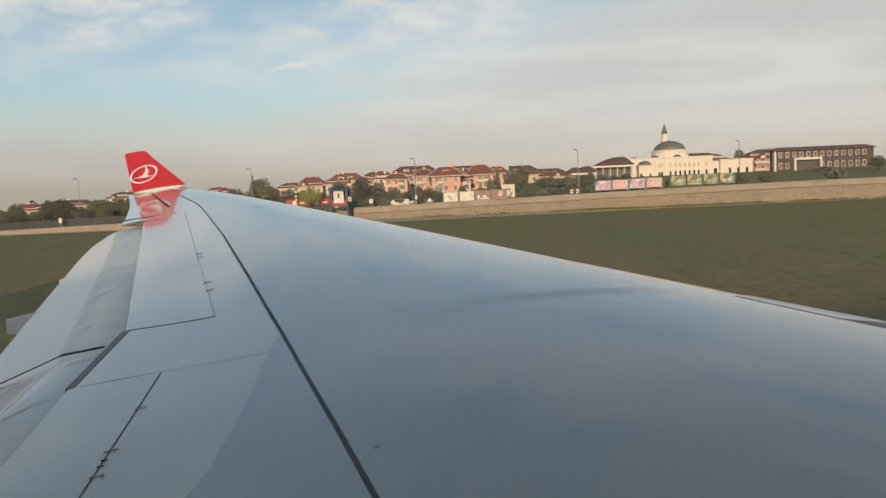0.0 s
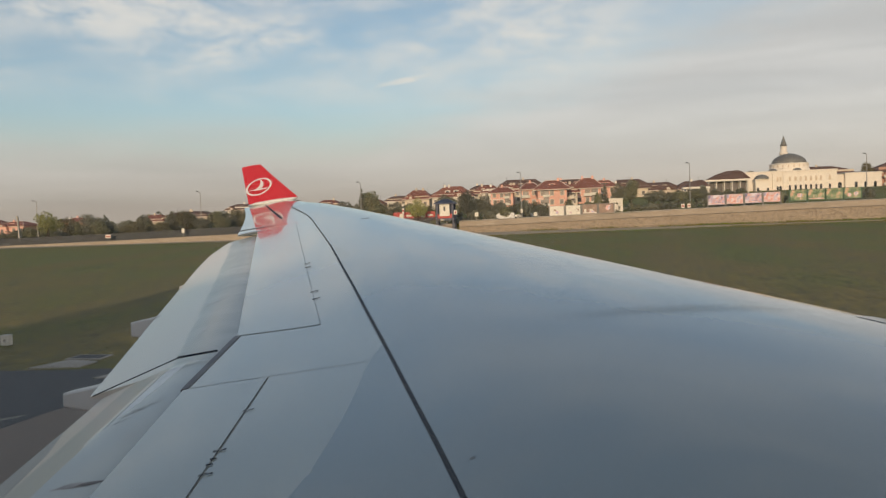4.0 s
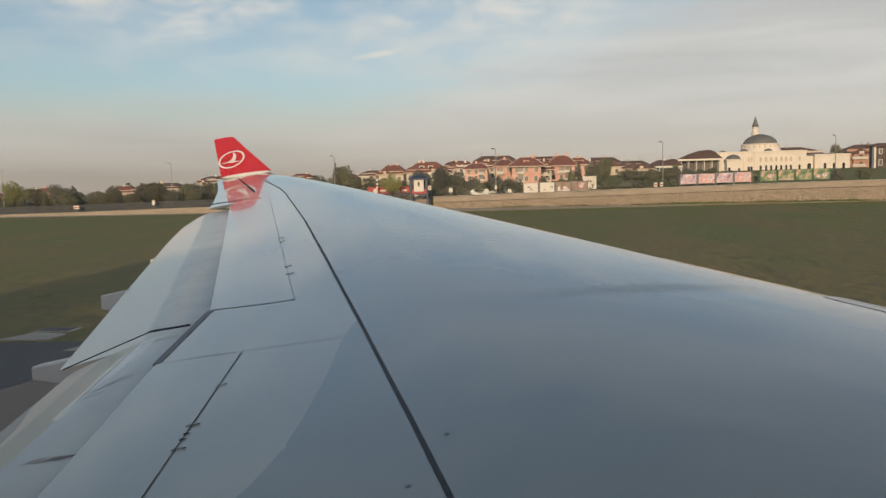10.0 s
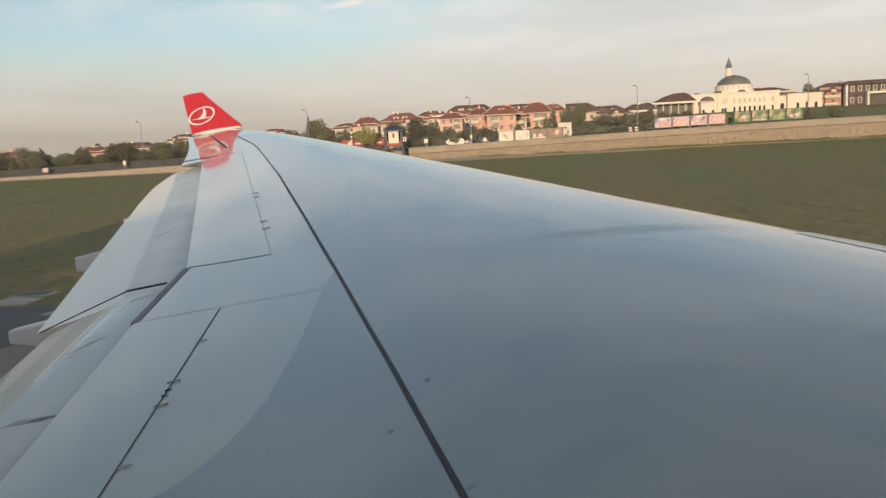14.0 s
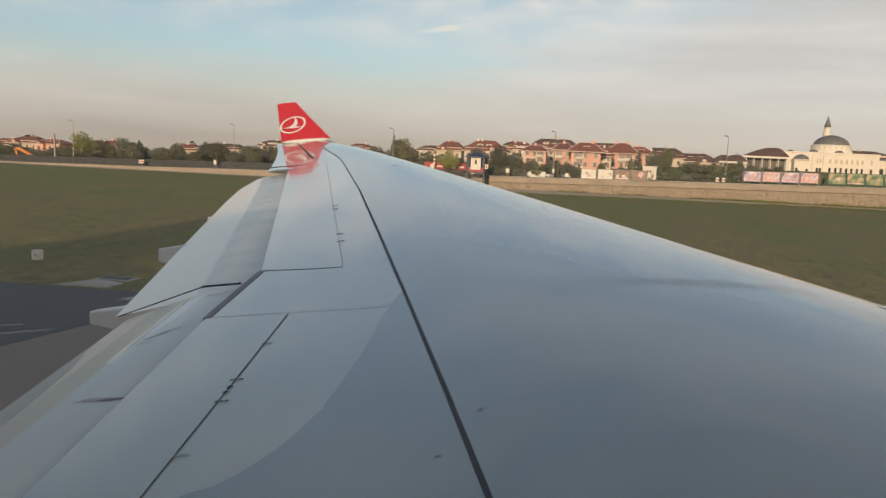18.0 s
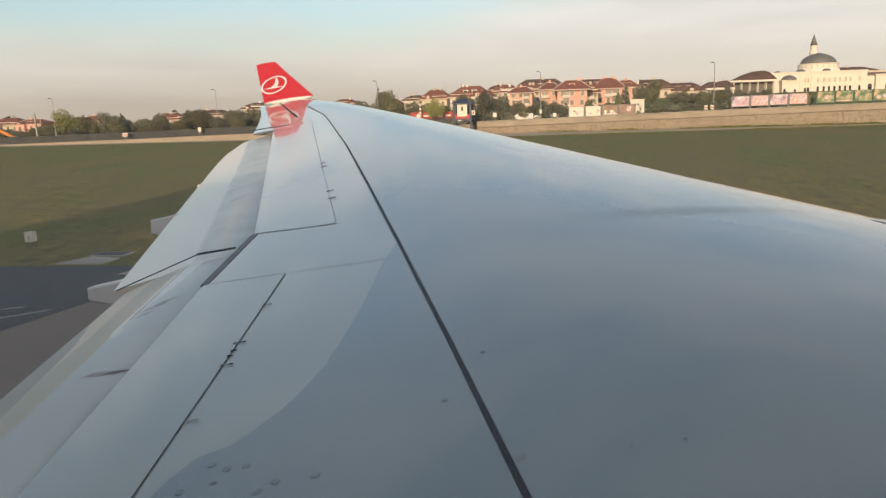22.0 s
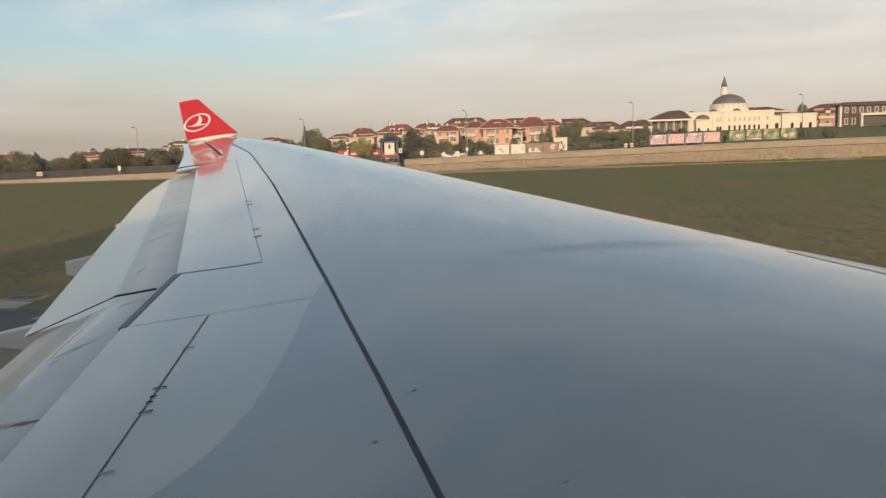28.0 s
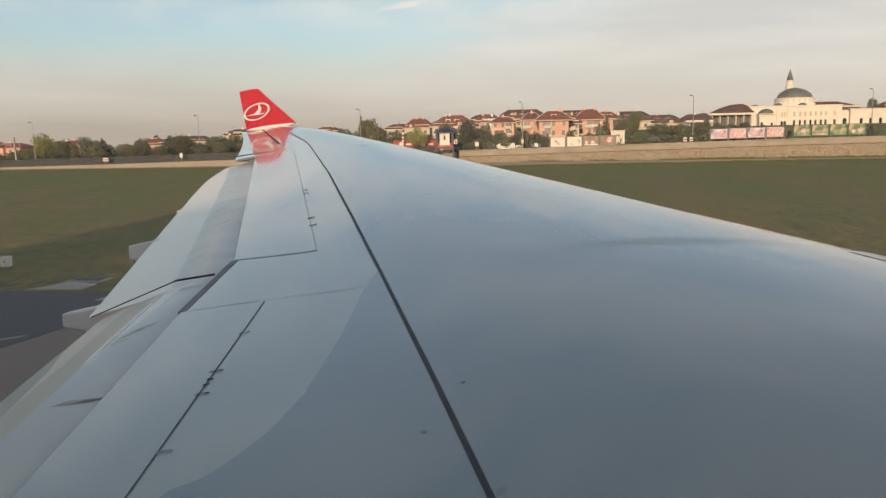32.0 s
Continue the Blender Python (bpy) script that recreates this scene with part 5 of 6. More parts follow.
def small_sign(x, y, z, w, h, up, red=False):
    t = thing("road_sign", x, y, z, "small white sign with a red bar on a thin post" if red else "small blank white sign on a thin post", "sign", "white signs along the road")
    sub("post", boxed(-0.04, 0.01, 0, 0.04, 0.07, up), GALV, t)
    plate = sub("plate", boxed(-w / 2, -0.03, up - 0.1, w / 2, 0.005, up - 0.1 + h, bevel=0.01), ADW, t)
    if red:
        sub("bar", boxed(-w / 2 + 0.06, -0.04, up - 0.1 + h * 0.30, w / 2 - 0.06, -0.031, up - 0.1 + h * 0.62), REDB, plate, "plain red bar")


for x, y, w, h, up in ((-93.0, 150.3, 1.2, 0.7, 0.9), (-76.4, 150.3, 0.6, 0.9, 1.1), (22.6, 153, 0.6, 0.75, 0.9), (23.7, 153, 0.6, 0.75, 0.9), (-16.3, 151.5, 0.7, 0.8, 1.4), (-5.0, 152, 0.65, 0.7, 0.9), (-8.4, 168, 0.5, 0.8, 1.6), (-126.5, 152, 0.5, 0.5, 0.8)):
    small_sign(x, y, ground_z(x, max(y, 151)), w, h, up, x in (-93.0, 22.6, 23.7))

fence = thing("mesh_fence", -100, 151.2, 1.5, "dark close-mesh security fence on steel posts", "fence")
xs = [-300 + 3.0 * i for i in range(93)]
for i, x in enumerate(xs):
    z = ground_z(x, 152)
    if x > -26:
        break
    if x > -190:
        part("post", boxed(x - 0.06, 151.9, z - 0.2, x + 0.06, 152.02, z + 1.75), FENCEM, fence)
    z2 = ground_z(x + 3, 152)
    bm = bmesh.new()
    for k in range(20):
        zz, zb = z + 0.1 + 1.5 * k / 19, z2 + 0.1 + 1.5 * k / 19
        tube(bm, (x, 151.95, zz), (x + 3, 151.95, zb), 0.045, n=4, caps=False)
    for k in range(12):
        tube(bm, (x + 0.25 * k, 151.95, z + 0.1), (x + 0.25 * k, 151.95, z + 1.62), 0.035, n=4, caps=False)
    part("mesh_panel", bm, FENCEM, fence)


# ---- vegetation ----
def crown(bm, blobs, n, size, rnd, flat=1.0):
    """Many small tilted leaf clumps scattered through overlapping rounded volumes."""
    vol = [b[3] * b[4] * b[5] for b in blobs]
    for _ in range(n):
        b = rnd.choices(blobs, vol)[0]
        while True:
            v = Vector((rnd.uniform(-1, 1), rnd.uniform(-1, 1), rnd.uniform(-1, 1)))
            if 0.25 < v.length < 1:
                break
        v = v.normalized() * (v.length ** 0.6) * rnd.uniform(0.82, 1.1)
        c = Vector((b[0] + v.x * b[3], b[1] + v.y * b[4], b[2] + v.z * b[5]))
        s = size * rnd.uniform(0.6, 1.4)
        nrm = (v + Vector((rnd.uniform(-0.8, 0.8), rnd.uniform(-0.8, 0.8), rnd.uniform(-0.4, 0.9)))).normalized()
        u = nrm.orthogonal().normalized()
        u = (Matrix.Rotation(rnd.uniform(0, 6.28), 3, nrm) @ u)
        w = nrm.cross(u)
        k = 5
        rim = [bm.verts.new(c + (u * math.cos(6.283 * i / k) + w * math.sin(6.283 * i / k) * flat) * s * rnd.uniform(0.6, 1.1) - nrm * s * 0.15) for i in range(k)]
        top = bm.verts.new(c + nrm * s * 0.25)
        for i in range(k):
            bm.faces.new((rim[i], rim[(i + 1) % k], top))


def tree(name, seed, h, w, leaf, kind, n=2000, size=0.19, trunk=0.3):
    """A tree of height h and crown width w at the origin: tapered trunk, limbs and a clumped, uneven crown."""
    rnd = random.Random(seed)
    t = thing(name, 0, 0, 0, *kind)
    bm = bmesh.new()
    tube(bm, (0, 0, -0.4), (0.05, 0, h * trunk), w * 0.045, w * 0.032, 7)
    tube(bm, (0.05, 0, h * trunk), (0, 0.1, h * 0.8), w * 0.032, w * 0.01, 6)
    blobs = []
    for i in range(7):
        a, r = rnd.uniform(0, 6.28), rnd.uniform(0.12, 0.36) * w
        z = h * rnd.uniform(trunk + 0.12, 0.8)
        tube(bm, (0.02, 0, h * trunk + (z - h * trunk) * 0.4), (r * math.cos(a), r * math.sin(a), z), w * 0.018, w * 0.006, 5)
        s = rnd.uniform(0.17, 0.29)
        blobs.append((r * math.cos(a), r * math.sin(a), z, w * s, w * s, min(w * s * 0.95, h * 0.25)))
    blobs.append((0, 0, h * 0.80, w * 0.24, w * 0.24, h * 0.19))
    blobs.append((0, 0, h * (trunk + 0.22), w * 0.4, w * 0.4, h * 0.22))
    sub("trunk", bm, BARK, t)
    bm = bmesh.new()
    crown(bm, blobs, n, size, rnd)
    sub("crown", bm, leaf, t)
    return t


def tall_crown(name, seed, h, w, leaf, kind, n=700):
    rnd = random.Random(seed)
    t = thing(name, 0, 0, 0, *kind)
    sub("trunk", tube(bmesh.new(), (0, 0, -0.4), (0, 0, h * 0.8), w * 0.08, w * 0.02, 6), BARK, t)
    bm = bmesh.new()
    crown(bm, [(rnd.uniform(-0.06, 0.06) * w, 0, h * (0.14 + 0.80 * i / 8), w * (0.5 - 0.40 * (i / 8) ** 1.4), w * (0.5 - 0.40 * (i / 8) ** 1.4), h * 0.09) for i in range(9)], n, 0.18, rnd)
    sub("crown", bm, leaf, t)
    return t


def bush(name, seed, w, h, leaf, kind, n=420):
    rnd = random.Random(seed)
    t = thing(name, 0, 0, 0, *kind)
    sub("stem", tube(bmesh.new(), (0, 0, -0.2), (0, 0, h * 0.6), 0.07, 0.03, 5), BARK, t)
    bm = bmesh.new()
    crown(bm, [(rnd.uniform(-0.25, 0.25) * w, rnd.uniform(-0.2, 0.2) * w, h * rnd.uniform(0.35, 0.62), w * rnd.uniform(0.25, 0.4), w * 0.3, h * rnd.uniform(0.3, 0.4)) for _ in range(5)], n, 0.18, rnd)
    sub("crown", bm, leaf, t)
    return t


TREE_D = [tree("tree", 101 + i, 8, 6, LEAFD, ("dark green broadleaf tree with an uneven crown", "tree", "trees along the road")) for i in range(3)]
TREE_M = [tree("tree", 111 + i, 8, 6, LEAFM, ("mid-green broadleaf tree with gaps in its crown", "tree", "trees along the road")) for i in range(2)]
TREE_L = [tree("tree", 121 + i, 8, 6.5, LEAFL, ("fresh light green spring tree", "tree", "trees along the road"), 1800, 0.17) for i in range(2)]
TREE_B = [tree("tree", 131, 6, 6, LEAFB, ("bronze-green young spring tree with thin foliage", "tree", "trees along the road"), 1400, 0.15)]
CYP = [tall_crown("cypress", 141 + i, 8, 2.4, LEAFD, ("narrow dark green cypress", "cypress", "cypresses by the houses")) for i in range(2)]
BUSH_D = [bush("bush", 151 + i, 3, 2.2, LEAFD, ("rounded dark green shrub", "shrub", "shrubs beside the road")) for i in range(2)]
BUSH_M = [bush("bush", 161, 3, 2.2, LEAFM, ("rounded loose mid-green shrub", "shrub", "shrubs beside the road"))]
USED = set()


def plant(stock, i, x, y, top, w, base_w=6.0, base_h=8.0, z=None):
    """Places a plant so that its top reaches the height top and its crown is about w wide."""
    src = stock[i % len(stock)]
    z = ground_z(x, y) if z is None else z
    m = pose(x, y, z, 0, 0, (i * 67) % 360) @ Matrix.Diagonal((w / base_w, w / base_w, max(top - z, 0.8) / base_h, 1))
    if src.name in USED:
        copy_thing(src, m @ Matrix.Diagonal((*(1 / v for v in src.scale), 1)))
    else:
        USED.add(src.name)
        src.matrix_world = m


rnd = random.Random(5)
plant(TREE_L, 0, -117.0, 165, 9.3, 6.4, 6.5)
for i, (x, y, top, w) in enumerate(((-109.6, 170, 8.3, 5.2), (-126, 172, 5.8, 4.5), (-132, 176, 5.4, 5), (-104, 175, 6.4, 5), (-99.5, 178, 6.6, 4.5), (-86, 172, 7.4, 5.5), (-139, 172, 5.0, 5), (-147, 176, 5.0, 5), (-79, 176, 8.0, 6), (-72, 174, 8.2, 6), (-66, 178, 8.6, 6), (-155, 178, 6.3, 7), (-165, 176, 6.6, 7), (-60, 176, 8.4, 6), (-54, 178, 8.8, 6))):
    plant((TREE_D, TREE_M, TREE_D)[i % 3], i, x, y, top, w)
for i in range(60):
    x = -178 + 2.2 * i + rnd.uniform(-1.2, 1.2)
    plant((TREE_D, TREE_M, TREE_B, TREE_D)[i % 4], i, x, 169 + (i * 5) % 11, road_z(x) + rnd.choice((3.0, 3.8, 4.4, 5.0, 5.6, 6.3)) * rnd.uniform(0.92, 1.05) * (0.72 if x < -124 else 1.0), rnd.uniform(3.2, 6.4), 6.0, 6.0 if i % 4 == 2 else 8.0)
for i in range(16):
    x = -47 + 2.7 * i + rnd.uniform(-0.6, 0.6)
    plant((TREE_D, TREE_D, TREE_M, TREE_B)[i % 4], i + 3, x, 178 + (i * 7) % 22, road_z(x) + rnd.uniform(2.4, 4.2), rnd.uniform(3.0, 4.4), 6.0, 6.0 if i % 4 == 3 else 8.0)
for i, (x, y, top, w) in enumerate(((-95, 166, 6.4, 5), (-90, 168, 5.9, 4.5), (-120, 178, 6.2, 5), (-76, 168, 6.4, 4), (-49, 169, 6.8, 5))):
    plant(TREE_B if i != 3 else TREE_M, i, x, y, top, w, 6, 6 if i != 3 else 8)
plant(TREE_M, 1, -42.4, 175, 11.2, 6.2)
plant(CYP, 0, -44.6, 173, 11.9, 2.2, 2.4)
plant(TREE_L, 1, -27.9, 151.6, 8.7, 4.3, 6.5)
for i, (x, y, top, w) in enumerate(((-37, 176, 8.2, 6), (-33.5, 172, 7.6, 5), (-19.6, 165, 10.2, 4.6), (-16.6, 168, 9.0, 4.6), (-13.2, 166, 7.8, 4.2), (-23.5, 172, 8.6, 5), (-4.5, 172, 6.6, 3.6), (-26, 178, 9.2, 5), (-8.5, 178, 7.4, 4), (17.2, 200, 12.2, 4.4), (14.2, 205, 11.6, 4), (23.2, 205, 9.2, 5), (27.5, 207, 8.6, 4.5), (31, 210, 8.8, 4.5), (37, 214, 8.6, 4.5), (41.5, 218, 8.4, 4), (46, 225, 8.6, 4), (50, 230, 9.2, 4), (-48, 190, 9.6, 6), (-56, 200, 9.6, 7), (-29, 195, 10.2, 6), (2, 195, 7.6, 3), (128, 240, 12, 7))):
    plant((TREE_D, TREE_M, TREE_D, TREE_D)[i % 4], i, x, y, top, w)
for i, (x, y, top, w) in enumerate(((-24.2, 151.5, 4.4, 2.4), (-20.6, 151.7, 4.2, 2.6), (-18.6, 152.2, 4.6, 2.4), (-11.4, 160, 6.4, 3.2), (-17.5, 158, 6.2, 3), (-14.5, 157, 5.8, 3), (5.8, 166, 7.0, 3.0), (-3.4, 162, 6.9, 3.0), (-8, 175, 8.0, 3), (14.5, 166, 6.0, 4), (18, 166, 6.0, 4), (21.2, 166, 6.2, 4), (26, 166, 6.2, 4), (31, 156, 6.2, 3.4), (34.5, 155.5, 5.9, 3), (40.9, 156, 7.2, 2.6), (57, 158, 7.6, 2.6), (60.2, 172, 7.6, 2.6), (70.5, 180, 7.9, 3.6), (34, 185, 7.5, 5), (44, 190, 8.2, 5), (8.0, 180, 9.2, 2.6), (84, 175, 8.4, 5.5))):
    plant((BUSH_D, BUSH_M)[i % 3 == 0], i, x, y, top, w, 3.0, 2.2)
plant(CYP, 1, 10.0, 185, 11.7, 2.2, 2.4)
for i, (x, y, top, w) in enumerate(((44.8, 240, 9.7, 3.8), (48.4, 241, 9.3, 4.4), (51.8, 239, 9.5, 3.6), (17.7, 211, 12.2, 4.2), (34.5, 210, 9.3, 4.6), (40.6, 236, 10.8, 3.4), (24.6, 201, 9.3, 4.2), (29.0, 203, 8.9, 4.4), (56.6, 201, 7.8, 3.2), (38.6, 228, 9.4, 3.6))):
    plant((TREE_D, TREE_M, TREE_D)[i % 3], i + 1, x, y, top, w)
plant(CYP, 2, -112.0, 180, 8.2, 2.0, 2.4)
for i in range(14):
    x = -68 + 3.6 * i + rnd.uniform(-0.8, 0.8)
    plant((TREE_M, TREE_D, TREE_B)[i % 3], i, x, 218 + (i * 7) % 16, rnd.uniform(7.4, 9.0), rnd.uniform(3.6, 5.4), 6.0, 6.0 if i % 3 == 2 else 8.0)
bm = bmesh.new()
rr = random.Random(9)
for x in range(-300, -30, 2):
    crown(bm, [(x, 180 + rr.uniform(-2, 4), ground_z(x, 180) + 1.3, 2.0, 1.6, rr.uniform(1.2, 2.4))], 22, 0.42, rr)
for x in range(-60, 40, 2):
    if not -6 < x < 12:
        crown(bm, [(x, 190 + rr.uniform(-2, 6), ground_z(x, 190) + 0.9, 1.8, 1.5, rr.uniform(0.8, 1.7))], 16, 0.40, rr)
tagged(finish("hedge_belt", bm, LEAFD), "continuous belt of dark hedge and scrub", "hedge", kind="stuff")
bm = bmesh.new()
for _ in range(260):
    x, y = rr.uniform(-900, 900), rr.uniform(430, 900)
    z = ground_z(x, y)
    s = rr.uniform(5, 9)
    crown(bm, [(x, y, z + s * 0.5, s, s * 0.8, s * 0.55)], 14, 2.6, rr)
tagged(finish("far_woods", bm, LEAFD), "far belt of hazy dark trees on the skyline", "woods", kind="stuff")


# ---- houses on the slope ----
def house(x, y, w, d, wall_h, roof_h, wallm, roofm, label, storeys=2, cols=4, z=None, turn=0.0, over=0.5, balcony=(), chimneys=1, dormers=0, ridge=0.45, group="houses on the slope"):
    """A villa with a hipped tile roof; windows have frames and panes set into the front wall."""
    rnd = random.Random(int(x * 31 + y * 7))
    z = ground_z(x, y) - 0.3 if z is None else z
    t = thing("house", x, y, z, label, "house", group, turn=turn)
    sub("wall", boxed(-w / 2, 0, -1.5, w / 2, d, wall_h), wallm, t)
    near = wallm is PINK
    wall_h, roof_h, over, dormers = wall_h * (0.98 if near else 0.80), roof_h * 0.92 if near else roof_h + wall_h * 0.15, over + 0.45, max(dormers, rnd.randint(0, 2))
    e = wall_h - 0.05
    rx = w / 2 * ridge
    bm = bmesh.new()
    o = over
    loft(bm, [[(-w / 2 - o, -o, e), (w / 2 + o, -o, e), (w / 2 + o, d + o, e), (-w / 2 - o, d + o, e)], [(-w / 2 - o, -o, e + 0.18), (w / 2 + o, -o, e + 0.18), (w / 2 + o, d + o, e + 0.18), (-w / 2 - o, d + o, e + 0.18)],
              *([[(-w / 2 - o + (w / 2 + o - rx) * 0.42, -o + (d * 0.46 + o) * 0.42, e + roof_h * 0.62), (w / 2 + o - (w / 2 + o - rx) * 0.42, -o + (d * 0.46 + o) * 0.42, e + roof_h * 0.62), (w / 2 + o - (w / 2 + o - rx) * 0.42, d + o - (d * 0.46 + o) * 0.42, e + roof_h * 0.62), (-w / 2 - o + (w / 2 + o - rx) * 0.42, d + o - (d * 0.46 + o) * 0.42, e + roof_h * 0.62)]] if roofm is ROOFD else []),
              [(-rx, d * 0.46, e + roof_h), (rx, d * 0.46, e + roof_h), (rx, d * 0.54, e + roof_h), (-rx, d * 0.54, e + roof_h)]])
    sub("roof", bm, roofm, t, "hipped clay tile roof")
    if near:
        for a in (-1, 1):
            bm = bmesh.new()
            tube(bm, (a * (w / 2 + o), -o, e + 0.18), (a * rx, d * 0.46, e + roof_h), 0.10, n=5)
            sub("hip_ridge", bm, FASCIA, t, "pale mortared hip ridge")
        bm = bmesh.new()
        tube(bm, (-rx, d * 0.46, e + roof_h), (rx, d * 0.46, e + roof_h), 0.10, n=5)
        sub("ridge_cap", bm, FASCIA, t, "pale mortared ridge")
    sub("fascia", boxed(-w / 2 - o + 0.04, -o + 0.04, e - 0.22, w / 2 + o - 0.04, -0.01, e - 0.004), FASCIA, t, "pale eaves board")
    for i in range(chimneys):
        cx = rnd.uniform(-rx, rx)
        sub("chimney", boxed(cx - 0.35, d * 0.4, e + roof_h * 0.55, cx + 0.35, d * 0.4 + 0.6, e + roof_h + 0.7, bevel=0.05), wallm, t)
    for i in range(dormers):
        cx = (-rx + 2 * rx * (i + 0.5) / dormers) if dormers > 1 else 0
        sub("dormer", boxed(cx - 0.9, d * 0.12, e + roof_h * 0.25, cx + 0.9, d * 0.35, e + roof_h * 0.62), wallm, t)
        sub("dormer_pane", boxed(cx - 0.55, d * 0.12 - 0.06, e + roof_h * 0.32, cx + 0.55, d * 0.12 - 0.004, e + roof_h * 0.55), PANE, t)
    if w > 8 and rnd.random() < 0.75:
        bx, bw = rnd.choice((-1, 1)) * w * 0.22, w * 0.34
        sub("bay", boxed(bx - bw / 2, -1.4, -1.5, bx + bw / 2, 0.02, wall_h - 0.1), wallm, t)
        bm = bmesh.new()
        loft(bm, [[(bx - bw / 2 - 0.4, -1.9, e - 0.05), (bx + bw / 2 + 0.4, -1.9, e - 0.05), (bx, -1.9, e + roof_h * 0.55)], [(bx - bw / 2 - 0.4, d * 0.25, e - 0.05), (bx + bw / 2 + 0.4, d * 0.25, e - 0.05), (bx, d * 0.3, e + roof_h * 0.58)]])
        sub("gable_roof", bm, roofm, t)
        sub("gable_panel", boxed(bx - bw * 0.16, -1.96, e + 0.05, bx + bw * 0.16, -1.904, e + roof_h * 0.28), FASCIA, t)
        for s in range(storeys):
            sub("bay_window", boxed(bx - 0.55, -1.47, s * wall_h / storeys + 0.9, bx + 0.55, -1.404, s * wall_h / storeys + 2.2), HPANE, t)
    sh = wall_h / storeys
    if not near:
        for s in range(storeys):
            bx, bw = rnd.uniform(-0.3, 0.3) * w, rnd.uniform(0.22, 0.4) * w
            zt = s * sh + rnd.uniform(0.2, 0.7)
            terrace = sub("terrace", boxed(bx - bw / 2, -2.2, zt - 0.25, bx + bw / 2, -0.003, zt), FASCIA, t, "pale terrace slab")
            sub("terrace_parapet", boxed(bx - bw / 2, -2.2, zt + 0.004, bx + bw / 2, -2.05, zt + 0.8), FRAMEW, terrace, "white terrace parapet")
        ax, ah = rnd.uniform(-0.4, 0.4) * w, rnd.uniform(0.9, 1.7)
        sub("aerial", tube(bmesh.new(), (ax, d * 0.45, e + roof_h * 0.6), (ax, d * 0.45, e + roof_h + ah), 0.05, n=5), FENCEM, t, "thin roof aerial")
    if near and w > 6:
        lx = rnd.choice((-0.2, 0.0, 0.22)) * w
        # dark flat panel standing in for the shade inside a recessed loggia
        sub("loggia", boxed(lx - 0.75, -0.10, 0.3, lx + 0.75, -0.002, wall_h - 0.4), HPANE, t, "dark panel painted as a shaded loggia")
        for s in range(storeys):
            sub("balustrade", boxed(lx - 1.0, -0.7, s * sh + 0.25, lx + 1.0, -0.11, s * sh + 1.05), FRAMEW, t, "white balcony parapet")
        sub("string_course", boxed(-w / 2 - 0.04, -0.06, sh - 0.12, lx - 1.02, -0.001, sh + 0.12), FASCIA, t)
    for s in range(storeys):
        for c in range(cols):
            cx = -w / 2 + w * (c + 0.5) / cols + rnd.uniform(-0.12, 0.12)
            ww, hh = min(1.0, w / cols * 0.55), 1.35
            zb = s * sh + sh * 0.32
            if (s, c) in balcony:
                sub("balcony", boxed(cx - 1.3, -1.1, zb - 0.85, cx + 1.3, -0.004, zb + 0.1), FRAMEW, t, "white balcony parapet")
                sub("balcony_door", boxed(cx - 0.9, -0.05, zb - 0.8, cx + 0.9, -0.003, zb + 1.25), HPANE, t)
                continue
            fr = sub("window", boxed(cx - ww / 2 - 0.12, -0.07, zb - 0.12, cx + ww / 2 + 0.12, -0.003, zb + hh + 0.12), FRAMEW, t)
            p = sub("pane", boxed(cx - ww / 2, -0.09, zb, cx + ww / 2, -0.073, zb + hh), HPANE, fr)
    return t


